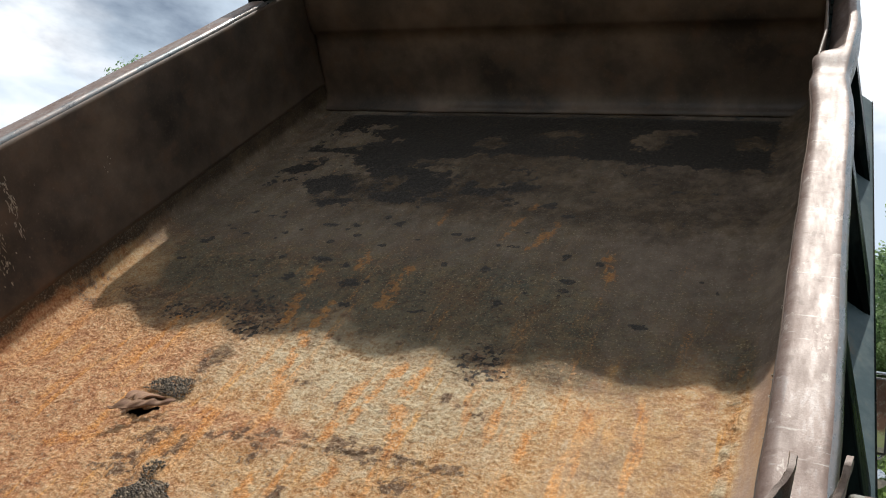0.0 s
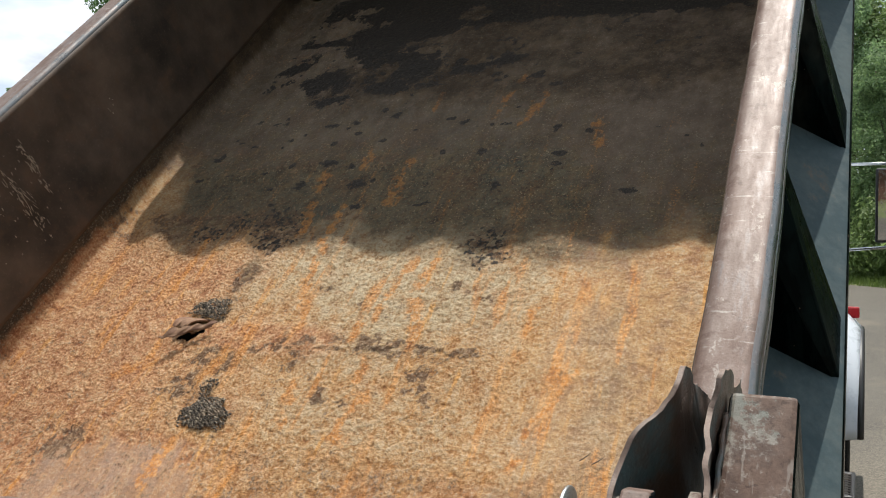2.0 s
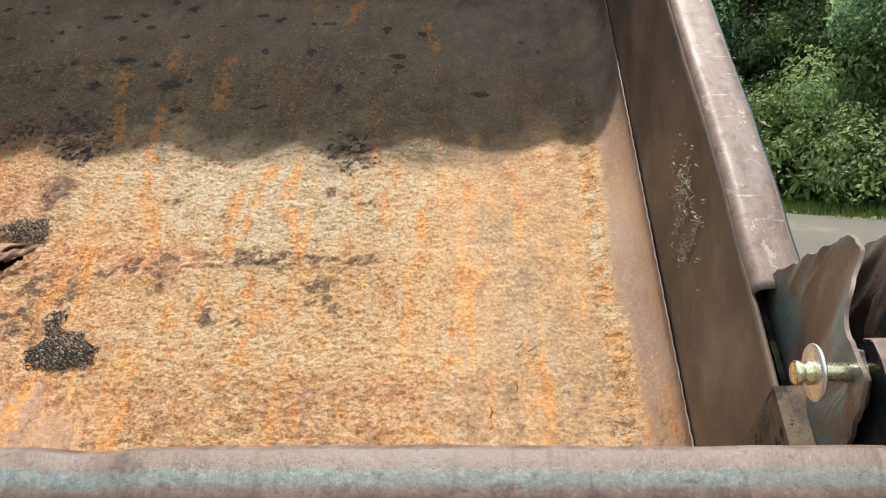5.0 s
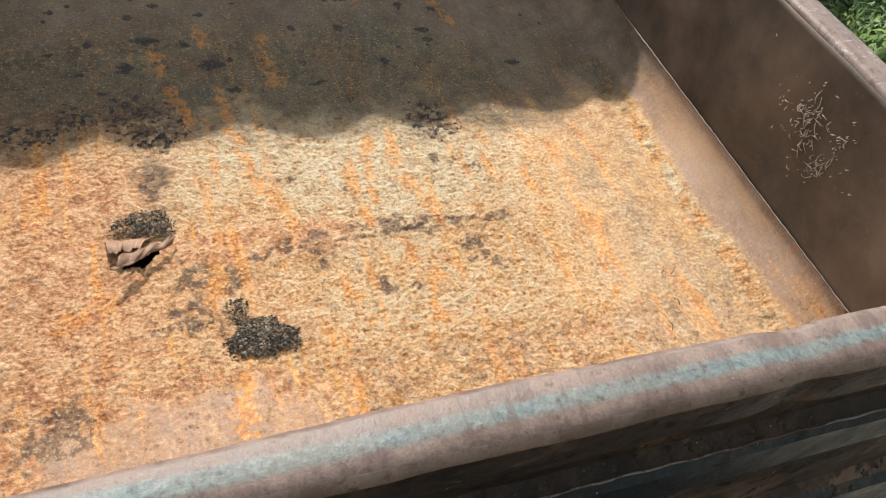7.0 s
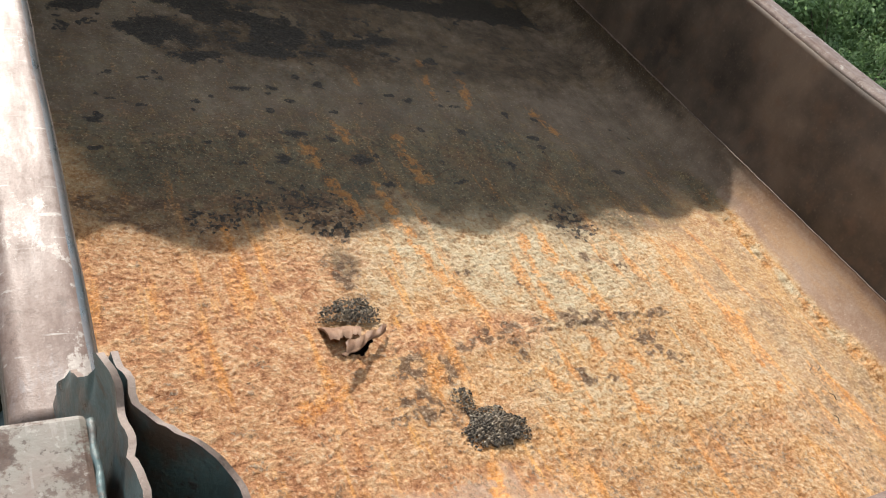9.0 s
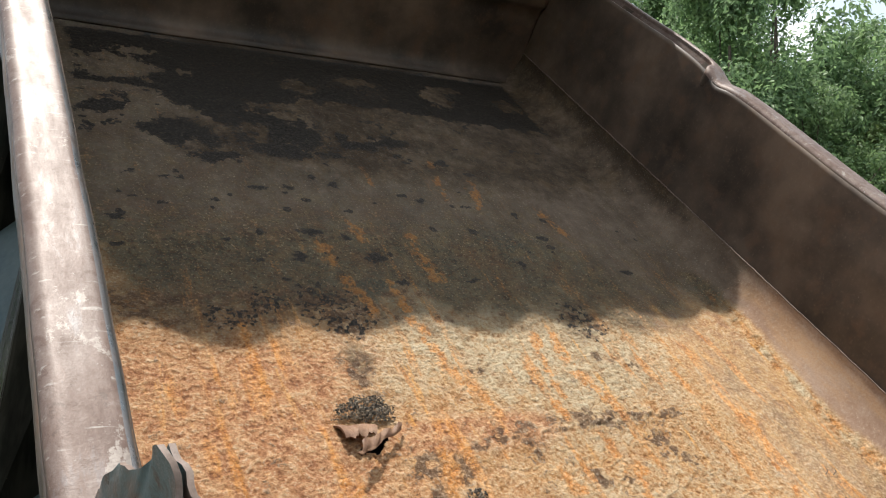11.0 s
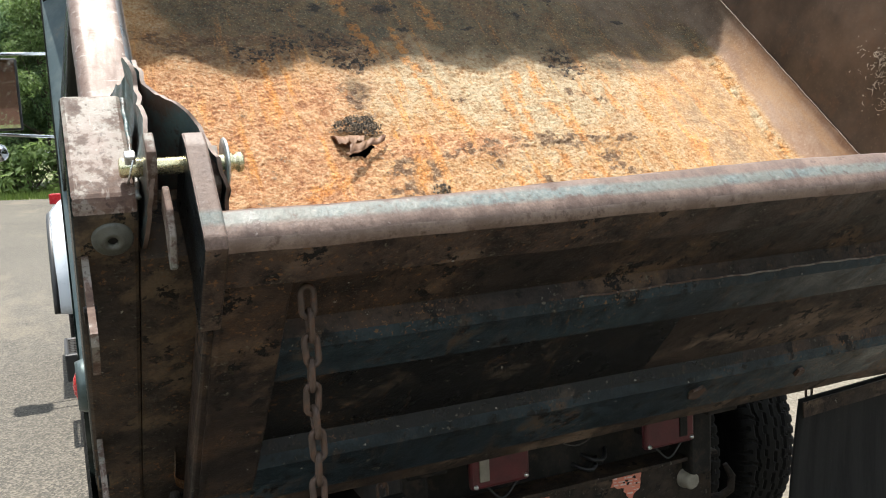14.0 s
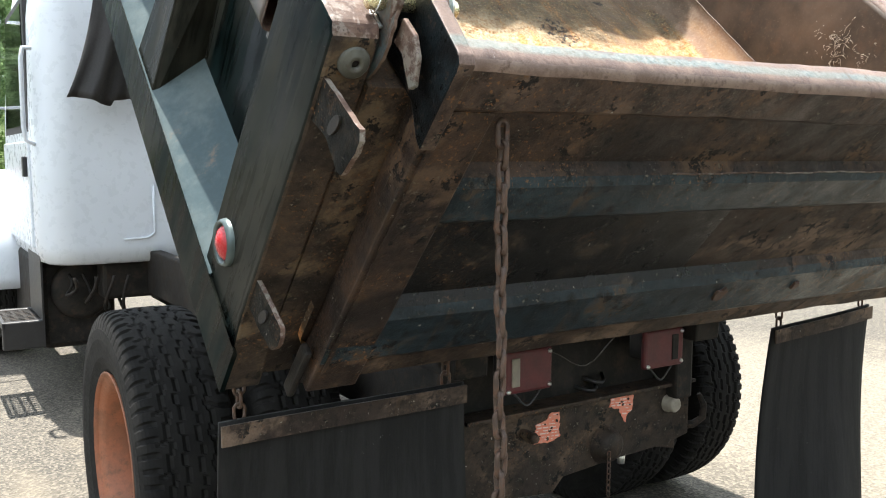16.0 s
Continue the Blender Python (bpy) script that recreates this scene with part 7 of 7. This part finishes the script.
build_splatter("dried_splatter", "pale curled dried grass and mud stuck on the side wall", 1, [(0.53, 0.385, 0.022, 0.016, 26, 0.026), (0.50, 0.31, 0.008, 0.026, 22, 0.02), (0.435, 0.300, 0.012, 0.012, 26, 0.024), (0.57, 0.35, 0.035, 0.016, 16, 0.014), (0.43, 0.39, 0.014, 0.01, 10, 0.014), (0.50, 0.36, 0.08, 0.05, 60, 0.008)], True, 12)
build_splatter("dried_splatter", "pale dried splatter streaks on the side wall", -1, [(0.862, 0.43, 0.008, 0.022, 16, 0.018), (0.868, 0.37, 0.008, 0.024, 26, 0.022), (0.872, 0.31, 0.010, 0.026, 30, 0.024), (0.866, 0.24, 0.012, 0.030, 22, 0.020), (0.965, 0.43, 0.006, 0.018, 14, 0.016), (0.962, 0.37, 0.008, 0.022, 26, 0.022), (0.955, 0.30, 0.008, 0.020, 14, 0.018), (0.84, 0.34, 0.09, 0.08, 55, 0.009), (1.30, 0.33, 0.04, 0.02, 5, 0.016)], False, 13)
twigs = []
for tx, tv, ta in ((0.71, 0.42, 0.5), (0.735, 0.415, 0.4), (0.71, 0.325, 1.6), (0.655, 0.265, 1.2)):
    twigs.append(tube_data([(tx, tv, 0.006), (tx + 0.012 * math.cos(ta), tv + 0.012 * math.sin(ta), 0.011), (tx + 0.026 * math.cos(ta + 0.3), tv + 0.026 * math.sin(ta + 0.3), 0.008)], [0.0012, 0.0012, 0.0006], 5))
tagged(part("twigs", joined("twigs", twigs), BARK, None, "", BED), "small dry twigs lying on the bed floor", "twig", "", "stuff")

# ---- ground ----
EDGE = [(-14.9, 38.3), (-2.1, 31.0), (2.8, 25.2), (12.2, 13.6), (19.7, 4.6), (28.1, -13.2)]
ground = part("ground", mesh_of("ground", [(p, q, GROUND - 0.02) for p, q in ((-900, -900), (900, -900), (900, 900), (-900, 900))], [(0, 1, 2, 3)]), SOIL)
tagged(ground, "grassy soil around the parking lot", "ground", "", "structure")


def lot_outline():
    rnd = random.Random(4)
    pts = [(-15.0, -22.0), (32.0, -22.0)] + EDGE[::-1] + [(-22.0, 38.0), (-17.0, 16.0)]
    out = []
    for (a, b), (c, d) in zip(pts, pts[1:] + pts[:1]):
        n = max(1, int(math.hypot(c - a, d - b) / 0.7))
        out += [(a + (c - a) * k / n + rnd.uniform(-0.16, 0.16), b + (d - b) * k / n + rnd.uniform(-0.16, 0.16)) for k in range(n)]
    return out


lot = part("pavement", slab(lot_outline(), GROUND - 0.05, GROUND, 2), ASPHALT)
tagged(lot, "worn grey asphalt parking lot with sandy drifts", "pavement", "", "structure")


# ---- plants ----
def leaf_quads(centres, size, rnd, per, spread, droop=0.0):
    verts, faces = [], []
    for c, r in centres:
        for _ in range(per):
            d = Vector((rnd.gauss(0, 1), rnd.gauss(0, 1), rnd.gauss(0, 0.8)))
            d = d.normalized() * r * rnd.uniform(0.55, 1.0) if d.length > 0 else d
            p = Vector(c) + d * spread
            n = (d.normalized() + Vector((rnd.uniform(-0.8, 0.8), rnd.uniform(-0.8, 0.8), rnd.uniform(-0.2, 1.0)))).normalized()
            u = n.orthogonal().normalized()
            u = (Matrix.Rotation(rnd.uniform(0, 6.28), 3, n) @ u)
            w = n.cross(u)
            s = size * rnd.uniform(0.6, 1.25)
            i = len(verts)
            verts += [p - u * s, p - w * s * 0.45 + n * s * 0.1, p + u * s - Vector((0, 0, droop * s)), p + w * s * 0.45 + n * s * 0.1]
            faces.append((i, i + 1, i + 2, i + 3))
    return verts, faces


def make_tree(height, spread, seed, material, leaf=0.16, clumps=70, per=70):
    rnd = random.Random(seed)
    tree = thing("tree", "leafy green broadleaf tree at the edge of the lot", "tree", None, "trees round the lot")
    lean = (rnd.uniform(-0.3, 0.3), rnd.uniform(-0.3, 0.3))
    trunk = [(lean[0] * t * t, lean[1] * t * t, height * 0.8 * t) for t in np.linspace(0, 1, 9)]
    pieces = [tube_data(trunk, np.linspace(0.16, 0.03, 9) * height / 9, 9)]
    centres = []
    for k in range(clumps):
        t = rnd.uniform(0.12, 1.0)
        a = rnd.uniform(0, 6.28)
        wide = spread * math.sin(min(1, (1.08 - t) * 1.6) * math.pi / 2) * rnd.uniform(0.3, 1.0)
        c = (lean[0] * t + wide * math.cos(a), lean[1] * t + wide * math.sin(a), height * (0.08 + 0.92 * t) + rnd.uniform(-0.3, 0.3))
        centres.append((c, rnd.uniform(0.35, 0.85) * spread * 0.36))
        if k % 5 == 0:
            base = (lean[0] * t * 0.5, lean[1] * t * 0.5, c[2] * 0.62)
            midp = tuple((p + q) / 2 + rnd.uniform(-0.15, 0.15) for p, q in zip(base, c))
            pieces.append(tube_data([base, midp, c], [0.05, 0.03, 0.012], 6))
    part("trunk", joined("trunk", pieces, True), BARK, tree)
    part("crown", mesh_of("crown", *leaf_quads(centres, leaf, rnd, per, 1.0, 0.3)), material, tree)
    return tree


def make_pine(height, seed):
    rnd = random.Random(seed)
    tree = thing("pine_tree", "tall dark green pine tree far beyond the lot", "tree", None, "pines beyond the lot")
    part("trunk", tube("trunk", [(0, 0, 0), (0.05, 0, height * 0.5), (0, 0.04, height)], [0.16, 0.1, 0.02], 8), BARK, tree)
    centres = []
    for k in range(300):
        t = 1 - 0.88 * rnd.random() ** 0.75
        a, r = rnd.uniform(0, 6.28), (1.02 - t) * height * 0.26 * rnd.random() ** 0.6
        centres.append(((r * math.cos(a), r * math.sin(a), height * t + 0.15 * r), 0.14 + 0.50 * (1 - t)))
    part("crown", mesh_of("crown", *leaf_quads(centres, 0.15, rnd, 16, 1.0, 0.0)), NEEDLE, tree)
    return tree


rnd = random.Random(77)
kinds = [make_tree(9.0, 2.9, 501, LEAF, 0.078, 110, 300), make_tree(7.6, 2.6, 502, LEAF_LIGHT, 0.072, 100, 300), make_tree(11.0, 3.1, 503, LEAF, 0.084, 120, 300)]
spots = []
for (ax, ay), (bx, by) in zip(EDGE, EDGE[1:]):
    ln = math.hypot(bx - ax, by - ay)
    nx, ny = (by - ay) / ln * -1, (bx - ax) / ln
    for row, (off, gap) in enumerate(((6.0, 2.9), (9.5, 3.4), (14.0, 4.2))):
        for k in range(int(ln / gap)):
            t = (k + rnd.uniform(0.1, 0.9)) * gap / ln
            o = off + rnd.uniform(-1.2, 1.2)
            spots.append((ax + (bx - ax) * t + nx * o, ay + (by - ay) * t + ny * o, row))
for x, y, row in ((-24, 30, 1), (-36, 36, 2), (-33, 34, 1), (-20, 37, 1), (-26, 40, 1)):
    spots.append((x, y, row))
for k in range(26):
    a = radians(100 + k * 6.4)
    spots.append((34 * math.sin(a) + rnd.uniform(-3, 3), -6 + 36 * math.cos(a) + rnd.uniform(-3, 3), 1))
for k, (x, y, row) in enumerate(spots):
    src = kinds[(0, 1, 2)[(k * 7 + row) % 3]]
    m = Matrix.Translation((x, y, GROUND - 0.05)) @ pose(0, 0, 0, 0, 0, rnd.uniform(0, 360)) @ Matrix.Scale(rnd.uniform(0.8, 1.15) * (1.05, 1.3, 1.6)[row], 4)
    if k < 3:
        kinds[k].matrix_basis = m
    else:
        made = copy_thing(src, m)
        made.matrix_basis = m


def make_shrub(seed, h, material):
    rnd = random.Random(seed)
    sh = thing("shrub", "bright green leafy shrub at the grass verge", "shrub", None, "shrubs along the verge")
    centres = [((rnd.gauss(0, 0.55 * h), rnd.gauss(0, 0.55 * h), h * rnd.uniform(0.15, 0.9)), h * rnd.uniform(0.18, 0.32)) for _ in range(30)]
    part("stems", joined("stems", [tube_data([(0, 0, 0), (c[0] * 0.5, c[1] * 0.5, c[2] * 0.6), c], [0.02, 0.013, 0.005], 5) for c, _ in centres[:12]], True), BARK, sh)
    part("foliage", mesh_of("foliage", *leaf_quads(centres, 0.085, rnd, int(60 * max(1.0, 0.55 * h * h)), 1.0, 0.2)), material, sh)
    return sh


shrubs = [make_shrub(601, 1.5, LEAF_LIGHT), make_shrub(602, 1.1, LEAF_LIGHT)]
count = 0
for (ax, ay), (bx, by) in zip(EDGE, EDGE[1:]):
    ln = math.hypot(bx - ax, by - ay)
    nx, ny = (by - ay) / ln * -1, (bx - ax) / ln
    for k in range(int(ln / 1.5)):
        t = (k + rnd.uniform(0.1, 0.9)) * 1.5 / ln
        o = 3.6 + rnd.uniform(-0.7, 1.6)
        m = Matrix.Translation((ax + (bx - ax) * t + nx * o, ay + (by - ay) * t + ny * o, GROUND - 0.03)) @ pose(0, 0, 0, 0, 0, rnd.uniform(0, 360)) @ Matrix.Scale(rnd.uniform(1.1, 2.1), 4)
        if count < 2:
            shrubs[count].matrix_basis = m
        else:
            copy_thing(shrubs[count % 2], m).matrix_basis = m
        count += 1

# taller bushes behind the first ones
bush = make_shrub(603, 3.4, LEAF_LIGHT)
placed = False
for (ax, ay), (bx, by) in zip(EDGE[1:], EDGE[2:]):
    ln = math.hypot(bx - ax, by - ay)
    nx, ny = (by - ay) / ln * -1, (bx - ax) / ln
    for k in range(int(ln / 1.9)):
        t = (k + rnd.uniform(0.1, 0.9)) * 1.9 / ln
        o = 5.0 + rnd.uniform(-0.5, 0.9)
        m = Matrix.Translation((ax + (bx - ax) * t + nx * o, ay + (by - ay) * t + ny * o, GROUND - 0.03)) @ pose(0, 0, 0, 0, 0, rnd.uniform(0, 360)) @ Matrix.Scale(rnd.uniform(0.75, 1.15), 4)
        if placed:
            copy_thing(bush, m).matrix_basis = m
        else:
            bush.matrix_basis, placed = m, True

pine = make_pine(10.0, 701)
first = True
for k in range(44):
    a = radians(-70 + k * 0.8 + rnd.uniform(-0.5, 0.5))
    d = rnd.uniform(48, 66)
    m = Matrix.Translation((1.2 + d * math.sin(a), -1.1 + d * math.cos(a), GROUND - 0.05)) @ pose(0, 0, 0, 0, 0, rnd.uniform(0, 360)) @ Matrix.Scale(rnd.uniform(0.85, 1.12), 4)
    if first:
        pine.matrix_basis, first = m, False
    else:
        copy_thing(pine, m).matrix_basis = m
for k in range(30):
    a = radians(-73 + k * 0.95)
    d = rnd.uniform(39, 46)
    m = Matrix.Translation((1.2 + d * math.sin(a), -1.1 + d * math.cos(a), GROUND - 0.03)) @ pose(0, 0, 0, 0, 0, rnd.uniform(0, 360)) @ Matrix.Scale(rnd.uniform(0.62, 0.85), 4)
    copy_thing(kinds[1 if k % 3 else 0], m).matrix_basis = m


def build_grass():
    verts, faces = [], []
    r = random.Random(88)
    for (ax, ay), (bx, by) in zip(EDGE, EDGE[1:]):
        ln = math.hypot(bx - ax, by - ay)
        nx, ny = (by - ay) / ln * -1, (bx - ax) / ln
        for k in range(int(ln * 420)):
            t, o = r.random(), abs(r.gauss(0.15, 2.3))
            x, y = ax + (bx - ax) * t + nx * o, ay + (by - ay) * t + ny * o
            h, a, b = r.uniform(0.10, 0.28) * (1 + 0.5 * (o > 2)), r.uniform(0, 6.28), r.uniform(-0.1, 0.1)
            dx, dy = 0.014 * math.cos(a), 0.014 * math.sin(a)
            i = len(verts)
            verts += [(x - dx, y - dy, GROUND - 0.02), (x + dx, y + dy, GROUND - 0.02), (x + b, y + b * 0.7, GROUND + h)]
            faces.append((i, i + 1, i + 2))
    return mesh_of("grass", verts, faces)


tagged(part("grass", build_grass(), GRASS), "green grass verge along the lot", "grass", "", "stuff")

# ---- utility pole with a lamp ----
pole = thing("utility_pole", "weathered timber utility pole with a street lamp arm", "pole", pose(-19.1, 11.7, GROUND - 0.05))
part("shaft", tube("shaft", [(0, 0, 0), (0, 0, 4), (0.02, 0, 8.1)], [0.17, 0.15, 0.12], 14), TIMBER, pole)
arm_pts = [(0, 0, 7.55), (-0.25, -0.15, 7.85), (-0.7, -0.42, 8.05), (-1.15, -0.7, 8.1)]
arm = part("lamp_arm", tube("lamp_arm", arm_pts, 0.03, 8), WASHER, pole, "curved grey lamp arm")
part("lamp_head", lathe("lamp_head", [(0.0, -0.30), (0.17, -0.30), (0.21, -0.1), (0.12, 0.05), (0.09, 0.18), (0.0, 0.2)], 18, Matrix.Translation((-1.2, -0.73, 8.05)) @ pose(0, 0, 0, 0, -90, 0)), WASHER, arm, "grey street lamp head")
part("insulator", lathe("insulator", [(0.0, -0.06), (0.05, -0.06), (0.03, 0.0), (0.05, 0.06), (0.0, 0.08)], 10, Matrix.Translation((-0.2, -0.1, 7.2)) @ pose(0, 0, 0, 0, -90, 0)), BLACK_PLASTIC, pole)
for wz, ex, ey in ((7.2, -26.0, 2.0), (7.0, -24.0, 4.0)):
    part("wire", tube("wire", [(0.13 * t - 0.15 + ex * t, ey * t, wz - 1.2 * math.sin(t * 2.2)) for t in np.linspace(0, 1, 14)], 0.012, 5), BLACK_PLASTIC, pole)


# ---- low brick house across the lot, seen in the wing mirror ----
BRICK = plain("brown_brick", (0.17, 0.085, 0.06), 0.85, 0.0, 0.3, 9, 0.3)
ROOFING = plain("grey_shingles", (0.10, 0.095, 0.09), 0.9, 0.0, 0.3, 6, 0.4)
house = thing("house", "low brown brick house with a white door", "house", pose(3.0, -33.0, GROUND - 0.03))
part("wall", boxed((-7.0, -7.0, 0.0), (7.0, 0.0, 3.0)), BRICK, house)
part("roof", slab([(-7.6, 2.95), (0.6, 2.95), (-3.5, 4.6)], -7.6, 7.6, 0), ROOFING, house, "grey shingled gable roof")
part("door", boxed((-0.5, -0.01, 0.05), (0.45, 0.05, 2.1), 0.01), WHITE, house, "white door")
for hx in (-4.4, 2.6):
    win = part("window", boxed((hx, -0.01, 0.95), (hx + 1.5, 0.04, 2.15), 0.01), WHITE, house, "white framed window")
    part("pane", boxed((hx + 0.08, 0.0, 1.03), (hx + 1.42, 0.046, 2.07)), GLASS, win)
